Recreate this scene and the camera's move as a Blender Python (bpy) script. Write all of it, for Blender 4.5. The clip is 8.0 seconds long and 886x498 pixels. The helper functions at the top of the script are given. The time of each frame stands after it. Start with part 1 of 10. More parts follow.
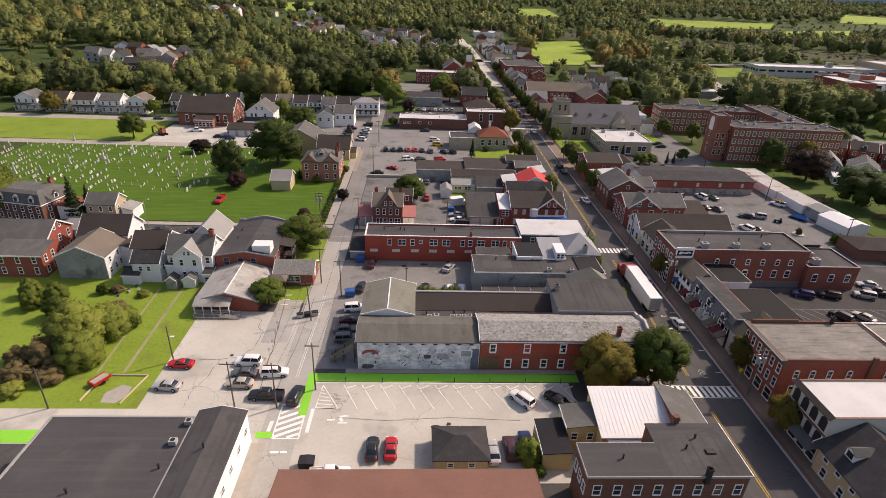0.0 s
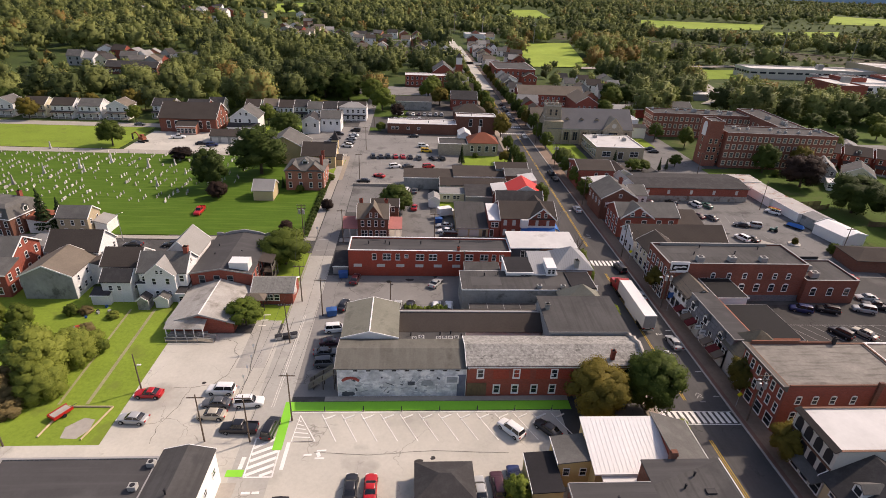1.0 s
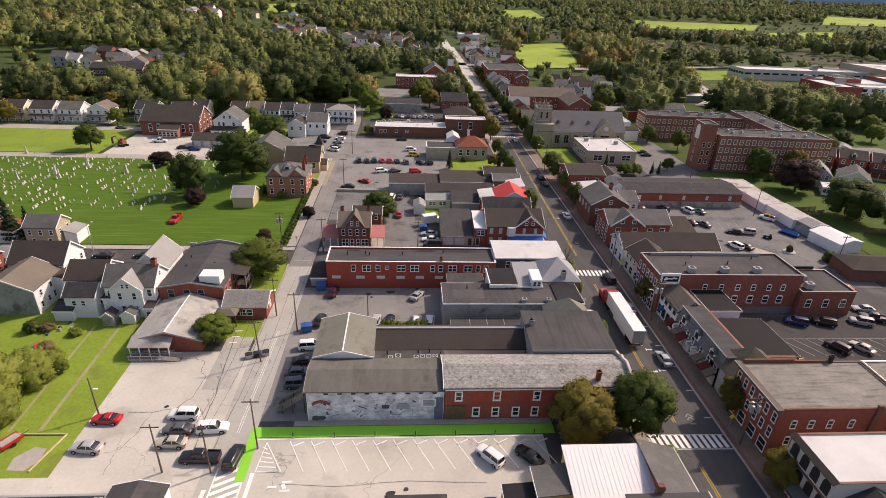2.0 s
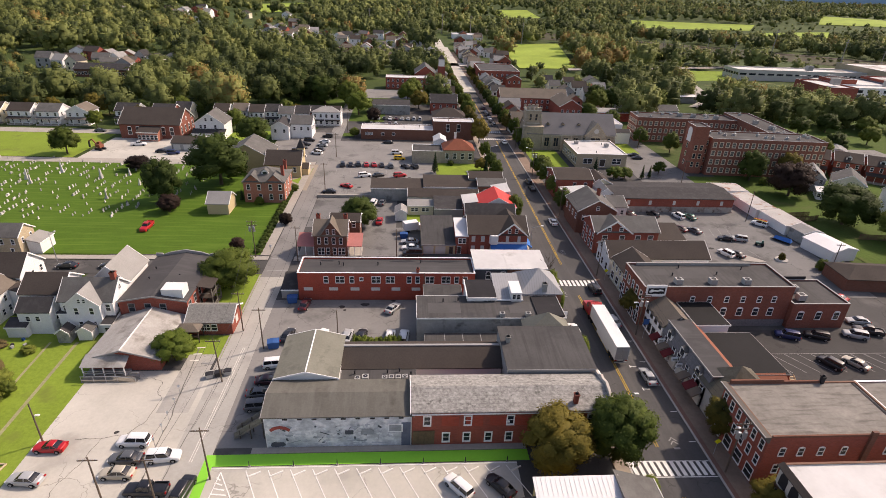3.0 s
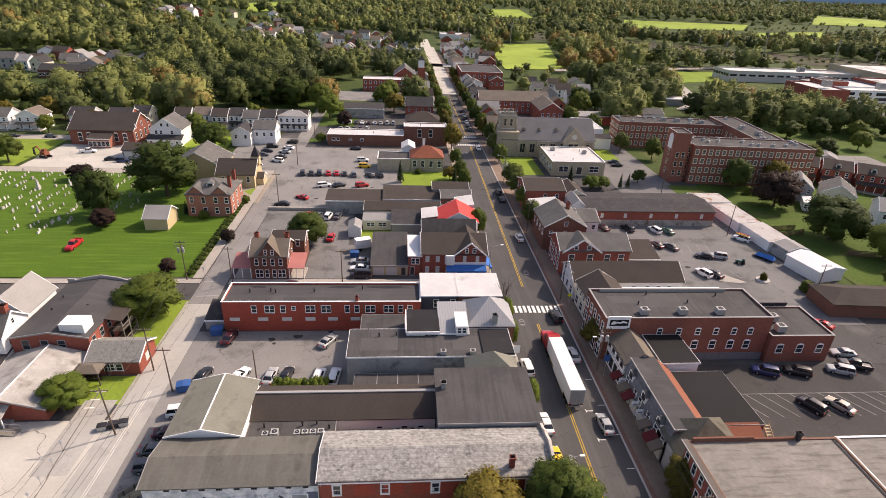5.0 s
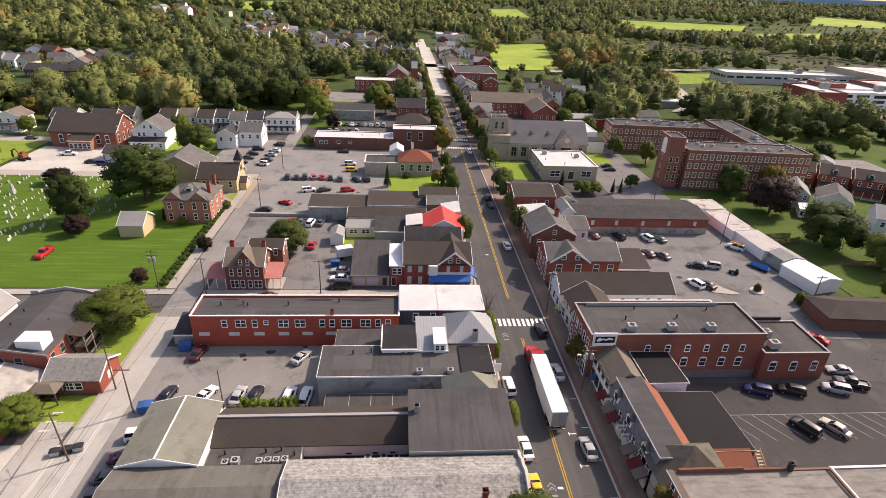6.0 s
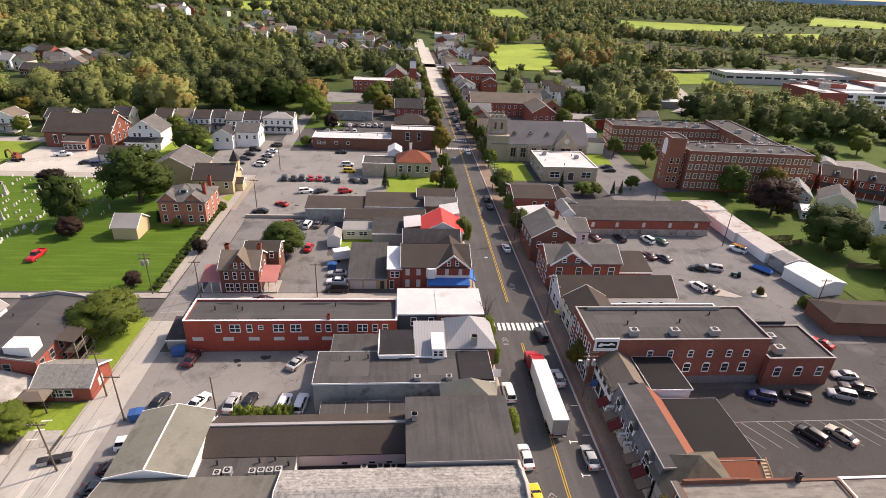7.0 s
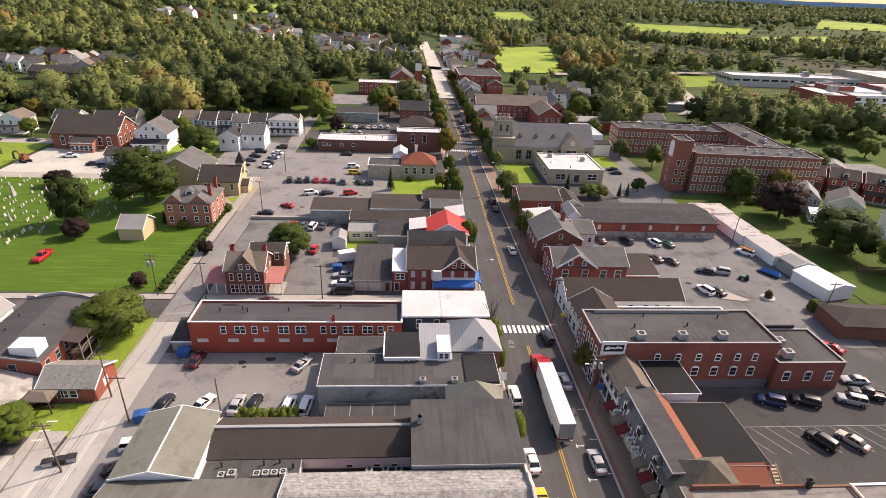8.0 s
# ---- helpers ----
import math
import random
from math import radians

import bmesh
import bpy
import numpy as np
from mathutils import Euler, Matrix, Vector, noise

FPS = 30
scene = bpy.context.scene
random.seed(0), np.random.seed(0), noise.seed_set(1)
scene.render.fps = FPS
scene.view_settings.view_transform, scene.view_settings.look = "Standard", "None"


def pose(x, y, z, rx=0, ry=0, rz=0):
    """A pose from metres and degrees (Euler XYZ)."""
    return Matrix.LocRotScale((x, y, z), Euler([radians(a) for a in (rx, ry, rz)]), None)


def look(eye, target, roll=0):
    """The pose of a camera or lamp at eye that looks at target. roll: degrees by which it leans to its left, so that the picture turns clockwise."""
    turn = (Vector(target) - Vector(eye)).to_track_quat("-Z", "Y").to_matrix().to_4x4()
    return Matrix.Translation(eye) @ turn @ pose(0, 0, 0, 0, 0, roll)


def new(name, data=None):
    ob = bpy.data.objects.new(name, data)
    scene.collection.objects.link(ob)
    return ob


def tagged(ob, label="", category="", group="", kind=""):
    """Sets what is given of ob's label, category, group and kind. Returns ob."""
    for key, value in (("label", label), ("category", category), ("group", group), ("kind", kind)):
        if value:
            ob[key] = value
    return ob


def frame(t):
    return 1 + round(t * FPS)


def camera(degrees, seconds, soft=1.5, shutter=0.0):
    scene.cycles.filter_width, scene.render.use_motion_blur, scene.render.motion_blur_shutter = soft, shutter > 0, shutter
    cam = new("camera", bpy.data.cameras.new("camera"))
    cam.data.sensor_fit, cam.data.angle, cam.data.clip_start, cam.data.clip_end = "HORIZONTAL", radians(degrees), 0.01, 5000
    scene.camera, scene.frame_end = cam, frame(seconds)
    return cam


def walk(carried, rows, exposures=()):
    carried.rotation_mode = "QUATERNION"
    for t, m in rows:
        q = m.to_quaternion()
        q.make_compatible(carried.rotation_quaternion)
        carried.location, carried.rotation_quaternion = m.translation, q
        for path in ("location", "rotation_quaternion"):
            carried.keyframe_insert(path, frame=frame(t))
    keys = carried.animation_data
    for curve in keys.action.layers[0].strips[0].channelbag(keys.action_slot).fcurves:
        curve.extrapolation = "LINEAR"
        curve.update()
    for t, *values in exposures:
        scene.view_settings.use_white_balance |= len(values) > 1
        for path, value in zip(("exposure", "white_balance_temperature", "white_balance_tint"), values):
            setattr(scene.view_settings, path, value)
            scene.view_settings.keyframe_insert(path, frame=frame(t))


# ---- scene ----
cam = camera(78.9, 8.0, soft=0.42)
METRES, EYE, TILT, LEAN, TURN = 45.0, 62.0, 0.0, 0.0, -3.2
ROWS = [
    (0.0, 0.0, 0.0, 0.0, 1.08, -26.39, -2.17),
    (0.5, 0.009, 0.0684, 0.0121, 0.56, -26.36, -2.2),
    (1.0, 0.0301, 0.1315, 0.0181, 0.26, -26.3, -2.2),
    (1.5, 0.0612, 0.1924, 0.021, 0.03, -26.28, -2.21),
    (3.0, 0.2035, 0.3767, 0.0195, -0.39, -26.27, -2.24),
    (3.5, 0.2607, 0.4434, 0.0182, -0.5, -26.29, -2.24),
    (4.0, 0.3213, 0.5122, 0.0163, -0.66, -26.31, -2.27),
    (4.5, 0.3832, 0.5844, 0.0142, -0.74, -26.3, -2.28),
    (6.0, 0.5233, 0.7646, 0.0225, -0.83, -26.36, -2.53),
    (6.5, 0.5291, 0.7938, 0.021, -1.01, -26.36, -2.6),
    (7.0, 0.5261, 0.8079, 0.0154, -0.94, -26.34, -2.58),
    (7.5, 0.522, 0.8157, 0.0114, -0.65, -26.24, -2.55),
    (8.0, 0.5211, 0.8166, 0.0084, -0.43, -26.1, -2.54),
]
walk(cam, [(t, pose(0, 0, EYE, TILT, LEAN, TURN) @ pose(METRES * x, METRES * y, METRES * z, 90 + pitch, roll, yaw)) for t, x, y, z, yaw, pitch, roll in ROWS],
     [(0.0, 0.16, 7350, 23), (4.0, 0.4, 7350, 23), (8.0, 0.62, 7350, 23)])

# ---- light: an afternoon sun from the right and beyond, under a hazy sky ----
SUN_TO = Vector((0.67, 0.33, 0.665)).normalized()
world = bpy.data.worlds.new("world")
scene.world = world
world.use_nodes = True
wn = world.node_tree.nodes
wn.clear()
sky = wn.new("ShaderNodeTexSky")
sky.sky_type, sky.sun_disc = "NISHITA", False
sky.sun_elevation = math.asin(SUN_TO.z)
sky.sun_rotation = math.atan2(SUN_TO.x, SUN_TO.y)
sky.air_density, sky.dust_density, sky.ozone_density = 1.0, 2.2, 1.0
back = wn.new("ShaderNodeBackground")
back.inputs["Strength"].default_value = 0.15
wout = wn.new("ShaderNodeOutputWorld")
world.node_tree.links.new(sky.outputs[0], back.inputs[0])
world.node_tree.links.new(back.outputs[0], wout.inputs[0])
sun_data = bpy.data.lights.new("sun", "SUN")
sun_data.energy, sun_data.angle, sun_data.color = 3.6, radians(1.2), (1.0, 0.93, 0.82)
sun = new("sun", sun_data)
sun.matrix_world = look(SUN_TO * 900, (0, 0, 0))

# ---- materials ----
MATS = {}


def surface(name, col, rough=0.85, var=0.2, big=0.2, fine=2.5, broad=0.12, metal=0.0, bump=0.15, local=False,
            brick=False, bands=None, streak=None, cracks=None, rand=0.0, spec=0.14, stain=None):
    """A weathered surface: fine grain and broad patches at real size; bands: (axis, period, depth) ridges; streak: (colour, amount, stretch);
    cracks: (cell size, width, darkness); rand: brightness spread from object to object; stain: (colour, scale, threshold)."""
    m = bpy.data.materials.new(name)
    m.use_nodes = True
    n, l = m.node_tree.nodes, m.node_tree.links
    b = n["Principled BSDF"]
    b.inputs["Roughness"].default_value, b.inputs["Metallic"].default_value = rough, metal
    b.inputs["Specular IOR Level"].default_value = spec
    if local:
        pos = n.new("ShaderNodeTexCoord").outputs["Object"]
    else:
        pos = n.new("ShaderNodeNewGeometry").outputs["Position"]

    def noise_of(scale, detail=4.0, vec=pos, rough_=0.6):
        q = n.new("ShaderNodeTexNoise")
        q.inputs["Scale"].default_value, q.inputs["Detail"].default_value, q.inputs["Roughness"].default_value = scale, detail, rough_
        l.new(vec, q.inputs["Vector"])
        return q.outputs["Fac"]

    def maths(op, a, c, clamp=False):
        q = n.new("ShaderNodeMath")
        q.operation, q.use_clamp = op, clamp
        for i, s in enumerate((a, c)):
            if isinstance(s, (int, float)):
                q.inputs[i].default_value = s
            else:
                l.new(s, q.inputs[i])
        return q.outputs[0]

    def ramp(fac, lo, hi):
        q = n.new("ShaderNodeMapRange")
        q.inputs["From Min"].default_value, q.inputs["From Max"].default_value = lo, hi
        l.new(fac, q.inputs["Value"])
        return q.outputs["Result"]

    def mix(fac, a, c, how="MIX"):
        q = n.new("ShaderNodeMix")
        q.data_type, q.blend_type = "RGBA", how
        for s, i in ((fac, 0), (a, 6), (c, 7)):
            if isinstance(s, (int, float)):
                q.inputs[i].default_value = s
            elif isinstance(s, tuple):
                q.inputs[i].default_value = (*s, 1)
            else:
                l.new(s, q.inputs[i])
        return q.outputs[2]

    f1, f2 = noise_of(fine, 6.0, pos, 0.72), noise_of(broad, 6.0)
    gain = maths("ADD", maths("MULTIPLY", maths("SUBTRACT", f1, 0.5), 2.9 * var), maths("MULTIPLY", maths("SUBTRACT", f2, 0.5), 2.6 * big))
    gain = maths("ADD", gain, 1.0)
    if rand:
        oi = n.new("ShaderNodeObjectInfo")
        gain = maths("MULTIPLY", gain, maths("ADD", maths("MULTIPLY", oi.outputs["Random"], 2 * rand), 1 - rand))
    base = tuple(col)
    if brick:
        sep = n.new("ShaderNodeSeparateXYZ")
        l.new(pos, sep.inputs[0])
        com = n.new("ShaderNodeCombineXYZ")
        l.new(maths("ADD", sep.outputs[0], sep.outputs[1]), com.inputs[0])
        l.new(sep.outputs[2], com.inputs[1])
        bt = n.new("ShaderNodeTexBrick")
        bt.inputs["Scale"].default_value = 1.0
        bt.inputs["Brick Width"].default_value, bt.inputs["Row Height"].default_value = 0.44, 0.15
        bt.inputs["Mortar Size"].default_value = 0.016
        bt.inputs["Color1"].default_value = (*[c * 0.88 for c in col], 1)
        bt.inputs["Color2"].default_value = (*[min(1, c * 1.12) for c in col], 1)
        bt.inputs["Mortar"].default_value = (*[0.8 * c + 0.04 for c in col], 1)
        l.new(com.outputs[0], bt.inputs["Vector"])
        base = bt.outputs["Color"]
    q = n.new("ShaderNodeVectorMath")
    q.operation = "SCALE"
    if isinstance(base, tuple):
        q.inputs[0].default_value = base
    else:
        l.new(base, q.inputs[0])
    l.new(gain, q.inputs["Scale"])
    out = q.outputs[0]
    if stain:
        sc, scale, th = stain
        out = mix(ramp(noise_of(scale, 6.0), th, th + 0.12), out, sc)
    if streak:
        sc, amount, stretch = streak
        mp = n.new("ShaderNodeVectorMath")
        mp.operation = "MULTIPLY"
        mp.inputs[1].default_value = stretch
        l.new(pos, mp.inputs[0])
        s = ramp(noise_of(1.0, 5.0, mp.outputs[0]), 0.48, 0.72)
        out = mix(maths("MULTIPLY", s, amount), out, sc)
    if cracks:
        size, width, dark = cracks
        warp = n.new("ShaderNodeTexNoise")
        warp.inputs["Scale"].default_value = 0.5
        l.new(pos, warp.inputs["Vector"])
        add = n.new("ShaderNodeVectorMath")
        add.operation = "MULTIPLY_ADD"
        add.inputs[1].default_value = (3, 3, 3)
        l.new(warp.outputs["Color"], add.inputs[0])
        l.new(pos, add.inputs[2])
        vo = n.new("ShaderNodeTexVoronoi")
        vo.feature = "DISTANCE_TO_EDGE"
        vo.inputs["Scale"].default_value = 1 / size
        l.new(add.outputs[0], vo.inputs["Vector"])
        edge = ramp(vo.outputs["Distance"], width / size, 0.0)
        gate = ramp(noise_of(0.12, 3.0), 0.45, 0.6)
        out = mix(maths("MULTIPLY", maths("MULTIPLY", edge, gate), dark, True), out, tuple(c * 0.35 for c in col))
    l.new(out, b.inputs["Base Color"])
    height = f1
    if bands:
        axis, period, depth = bands
        sep = n.new("ShaderNodeSeparateXYZ")
        l.new(pos, sep.inputs[0])
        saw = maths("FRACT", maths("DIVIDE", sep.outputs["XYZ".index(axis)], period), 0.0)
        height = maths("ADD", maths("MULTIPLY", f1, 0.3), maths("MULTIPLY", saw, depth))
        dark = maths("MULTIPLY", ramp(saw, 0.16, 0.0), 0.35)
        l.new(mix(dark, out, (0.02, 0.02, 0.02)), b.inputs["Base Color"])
    bp = n.new("ShaderNodeBump")
    bp.inputs["Strength"].default_value, bp.inputs["Distance"].default_value = bump, 0.05
    l.new(height, bp.inputs["Height"])
    l.new(bp.outputs[0], b.inputs["Normal"])
    MATS[name] = m
    return m


def glass(name, col, rough=0.08):
    m = surface(name, col, rough, 0.3, 0.5, 0.6, 0.3, bump=0.0, spec=0.6)
    return m


BRICK = surface("red_brick", (0.28, 0.075, 0.05), 0.9, 0.12, 0.22, 3, 0.25, brick=True)
BRICK_DEEP = surface("deep_red_painted_brick", (0.34, 0.062, 0.036), 0.75, 0.1, 0.16, 2, 0.2, brick=True)
BRICK_DULL = surface("dull_red_brick", (0.225, 0.078, 0.052), 0.9, 0.14, 0.25, 3, 0.2, brick=True)
BRICK_BROWN = surface("brown_brick", (0.17, 0.075, 0.05), 0.9, 0.12, 0.2, 3, 0.2, brick=True)
BRICK_PINK = surface("pale_red_brick", (0.36, 0.15, 0.10), 0.9, 0.12, 0.2, 3, 0.2, brick=True)
BRICK_MILL = surface("mill_brick", (0.265, 0.1, 0.066), 0.9, 0.12, 0.25, 2, 0.1, brick=True)
STONE_GREY = surface("grey_stone", (0.35, 0.3, 0.225), 0.9, 0.35, 0.2, 1.6, 0.2, brick=True)
STONE_DARK = surface("dark_fieldstone", (0.15, 0.15, 0.16), 0.9, 0.5, 0.2, 2.2, 0.2)
STUCCO_TAN = surface("tan_stucco", (0.5, 0.40, 0.24), 0.9, 0.1, 0.15)
STUCCO_BUFF = surface("buff_brick", (0.43, 0.35, 0.235), 0.9, 0.12, 0.12, brick=True)
PLASTER_OLD = surface("flaking_plaster", (0.55, 0.5, 0.44), 0.9, 0.25, 0.3, 1.5, 0.4, stain=((0.3, 0.17, 0.12), 0.8, 0.56))
STUCCO_YELLOW = surface("yellow_stucco", (0.55, 0.42, 0.20), 0.9, 0.1, 0.15)
BLOCK_GREY = surface("grey_block", (0.3, 0.3, 0.28), 0.9, 0.2, 0.35, 1.5, 0.3, stain=((0.13, 0.13, 0.12), 0.35, 0.55))
PAINT_WHITE = surface("white_paint", (0.78, 0.77, 0.74), 0.6, 0.06, 0.1)
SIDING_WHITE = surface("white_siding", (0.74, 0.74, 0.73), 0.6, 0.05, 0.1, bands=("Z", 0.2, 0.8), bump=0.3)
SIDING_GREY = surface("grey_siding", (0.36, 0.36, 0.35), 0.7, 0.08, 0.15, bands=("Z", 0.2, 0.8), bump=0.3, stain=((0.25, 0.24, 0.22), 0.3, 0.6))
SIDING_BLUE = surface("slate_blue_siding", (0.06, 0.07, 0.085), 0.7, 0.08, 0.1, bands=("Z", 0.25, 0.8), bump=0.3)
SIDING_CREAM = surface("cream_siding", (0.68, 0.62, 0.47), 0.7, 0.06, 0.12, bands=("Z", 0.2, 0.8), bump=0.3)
TRIM_WHITE = surface("white_trim", (0.8, 0.79, 0.77), 0.5, 0.04, 0.08)
TRIM_GREY = surface("grey_trim", (0.3, 0.295, 0.285), 0.6, 0.06, 0.1)
TRIM_WEATHERED = surface("weathered_dark_trim", (0.12, 0.105, 0.09), 0.8, 0.2, 0.2)
TRIM_BROWN = surface("brown_trim", (0.17, 0.09, 0.06), 0.7, 0.1, 0.1)
ROOF_DARK = surface("dark_shingle", (0.05, 0.048, 0.048), 0.95, 0.25, 0.25, 4, 0.2, bump=0.3, streak=((0.09, 0.087, 0.085), 0.5, (0.8, 0.8, 0.1)))
ROOF_GREY = surface("grey_shingle", (0.115, 0.112, 0.105), 0.95, 0.25, 0.25, 4, 0.2, bump=0.3, streak=((0.18, 0.176, 0.165), 0.5, (0.5, 0.5, 0.1)))
ROOF_SAGE = surface("green_grey_roofing", (0.185, 0.183, 0.148), 0.95, 0.15, 0.25, 3, 0.2, bump=0.2, stain=((0.125, 0.122, 0.1), 0.25, 0.56))
ROOF_BLUE = surface("blue_grey_slate", (0.14, 0.138, 0.14), 0.85, 0.2, 0.2, 3, 0.2, bump=0.3)
ROOF_LIGHT = surface("light_grey_shingle", (0.27, 0.265, 0.25), 0.95, 0.2, 0.2, 4, 0.2, bump=0.3)
ROOF_STAINED = surface("stained_pale_shingle", (0.36, 0.345, 0.315), 0.95, 0.2, 0.3, 3, 0.3, bump=0.3, stain=((0.21, 0.195, 0.17), 0.22, 0.54))
ROOF_MOTTLE = surface("speckled_shingle", (0.215, 0.21, 0.19), 0.95, 0.6, 0.2, 2.6, 0.3, bump=0.4)
ROOF_BROWN = surface("brown_shingle", (0.063, 0.053, 0.046), 0.95, 0.25, 0.2, 4, 0.2, bump=0.3)
ROOF_TAN = surface("weathered_tan_shingle", (0.16, 0.135, 0.108), 0.95, 0.2, 0.25, 4, 0.25, bump=0.3)
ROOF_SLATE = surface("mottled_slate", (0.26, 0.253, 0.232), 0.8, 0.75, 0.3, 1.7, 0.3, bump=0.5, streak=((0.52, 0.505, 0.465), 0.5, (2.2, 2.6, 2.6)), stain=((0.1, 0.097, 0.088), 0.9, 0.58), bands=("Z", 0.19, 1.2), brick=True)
ROOF_MOSS = surface("weathered_dark_shingle", (0.12, 0.116, 0.1), 0.95, 0.2, 0.25, 3, 0.2, bump=0.3, streak=((0.17, 0.165, 0.145), 0.5, (0.9, 0.12, 0.12)), stain=((0.09, 0.086, 0.074), 0.3, 0.57))
ROOF_MILKY = surface("weathered_membrane", (0.22, 0.205, 0.18), 0.9, 0.25, 0.4, 1.5, 0.2, streak=((0.10, 0.09, 0.08), 0.85, (0.25, 1.6, 1)))
ROOF_MEMBRANE = surface("dark_membrane", (0.026, 0.025, 0.027), 0.85, 0.12, 0.35, 2, 0.15, stain=((0.05, 0.048, 0.047), 0.16, 0.57))
ROOF_ASPHALT = surface("grey_membrane", (0.074, 0.072, 0.07), 0.9, 0.15, 0.35, 2, 0.15, streak=((0.045, 0.044, 0.043), 0.7, (1.5, 0.06, 1)), stain=((0.055, 0.055, 0.055), 0.2, 0.56))
ROOF_WET = surface("damp_roofing", (0.026, 0.026, 0.028), 0.45, 0.2, 0.2, 2, 0.3)
ROOF_PATCH = surface("pale_felt_patch", (0.084, 0.082, 0.08), 0.9, 0.1, 0.25, 2, 0.2)
ROOF_SLABS = surface("felt_roofing", (0.068, 0.066, 0.066), 0.92, 0.08, 0.2, 2, 0.12, stain=((0.085, 0.083, 0.082), 0.15, 0.55), streak=((0.1, 0.097, 0.095), 0.5, (0.04, 0.9, 1)))
STUCCO_PALE = surface("pale_stucco", (0.5, 0.48, 0.43), 0.85, 0.08, 0.12)
ROOF_WHITE = surface("white_membrane", (0.52, 0.515, 0.5), 0.7, 0.06, 0.18, 1.5, 0.2, stain=((0.38, 0.37, 0.345), 0.25, 0.6))
ROOF_WORN = surface("worn_pale_membrane", (0.58, 0.56, 0.53), 0.8, 0.1, 0.25, 0.8, 0.05, stain=((0.25, 0.235, 0.215), 0.05, 0.52))
ROOF_METAL = surface("pale_painted_metal", (0.72, 0.71, 0.69), 0.45, 0.05, 0.1)
ROOF_RED = surface("red_metal", (0.55, 0.05, 0.04), 0.5, 0.08, 0.1)
ROOF_TERRA = surface("terracotta_tile", (0.22, 0.075, 0.045), 0.85, 0.25, 0.2, 3, 0.3)
ROOF_PINK = surface("faded_pink_shingle", (0.42, 0.17, 0.15), 0.9, 0.15, 0.15, 3, 0.3)
ROOF_RUST = surface("brown_metal", (0.19, 0.10, 0.075), 0.7, 0.1, 0.15, 2, 0.2)
ROOF_STREAKED = surface("rusted_corrugated", (0.42, 0.4, 0.37), 0.7, 0.15, 0.2, 2, 0.2, stain=((0.25, 0.12, 0.07), 0.3, 0.55))
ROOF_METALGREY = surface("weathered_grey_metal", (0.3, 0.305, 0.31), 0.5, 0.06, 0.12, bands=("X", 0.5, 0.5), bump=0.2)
ROOF_OLIVE = surface("olive_brown_shingle", (0.115, 0.108, 0.085), 0.95, 0.2, 0.25, 3, 0.25, bump=0.3, stain=((0.08, 0.072, 0.056), 0.3, 0.55))
CONCRETE = surface("concrete", (0.34, 0.315, 0.275), 0.9, 0.15, 0.18, 1.2, 0.15)
WALK = surface("pavement_concrete", (0.30, 0.255, 0.2), 0.9, 0.15, 0.18, 1.2, 0.15)
WALK_TAN = surface("tan_paving", (0.225, 0.165, 0.125), 0.9, 0.2, 0.22, 1.6, 0.2)
ROOF_BLACK = surface("fresh_black_roofing", (0.014, 0.014, 0.015), 0.8, 0.12, 0.3, 2, 0.12)
BRICK_PAVE = surface("paving_brick", (0.20, 0.115, 0.085), 0.9, 0.2, 0.15, 2.5, 0.2)
CURB = surface("kerb_stone", (0.42, 0.40, 0.36), 0.9, 0.12, 0.12)
ASPHALT = surface("road_asphalt", (0.082, 0.080, 0.078), 0.9, 0.15, 0.22, 2.0, 0.12, cracks=(9.0, 0.07, 0.7), streak=((0.12, 0.117, 0.112), 0.6, (0.6, 0.02, 1)))
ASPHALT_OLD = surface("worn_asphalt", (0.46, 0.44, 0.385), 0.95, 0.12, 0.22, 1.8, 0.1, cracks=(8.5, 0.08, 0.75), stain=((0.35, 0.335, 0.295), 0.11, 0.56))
ASPHALT_MID = surface("grey_asphalt", (0.076, 0.074, 0.071), 0.92, 0.14, 0.24, 1.8, 0.1, cracks=(7.0, 0.1, 0.8), stain=((0.115, 0.111, 0.106), 0.13, 0.56))
ASPHALT_PALE = surface("faded_asphalt", (0.215, 0.208, 0.195), 0.93, 0.12, 0.22, 1.8, 0.1, cracks=(7.5, 0.11, 0.8), stain=((0.14, 0.135, 0.128), 0.12, 0.56))
ASPHALT_SOFT = surface("patched_grey_asphalt", (0.165, 0.162, 0.155), 0.93, 0.14, 0.28, 1.8, 0.1, cracks=(6.0, 0.1, 0.8), stain=((0.105, 0.103, 0.098), 0.14, 0.54))
ASPHALT_LANE = surface("grey_lane_asphalt", (0.37, 0.36, 0.325), 0.95, 0.12, 0.22, 1.8, 0.1, cracks=(7.5, 0.07, 0.75), stain=((0.30, 0.29, 0.262), 0.1, 0.55))
ASPHALT_STRIP = surface("patched_asphalt", (0.35, 0.338, 0.305), 0.95, 0.14, 0.25, 1.8, 0.15, cracks=(5.0, 0.08, 0.8))
ASPHALT_STAIN = surface("oily_asphalt", (0.045, 0.043, 0.041), 0.8, 0.2, 0.3, 3, 0.5)
ASPHALT_DARK = surface("dark_asphalt", (0.06, 0.058, 0.056), 0.92, 0.14, 0.2, 1.8, 0.1, cracks=(8.0, 0.1, 0.7), stain=((0.085, 0.082, 0.078), 0.13, 0.58))
GRASS = surface("lawn", (0.175, 0.25, 0.032), 0.95, 0.3, 0.25, 1.5, 0.09, bump=0.4, stain=((0.15, 0.19, 0.035), 0.14, 0.55))
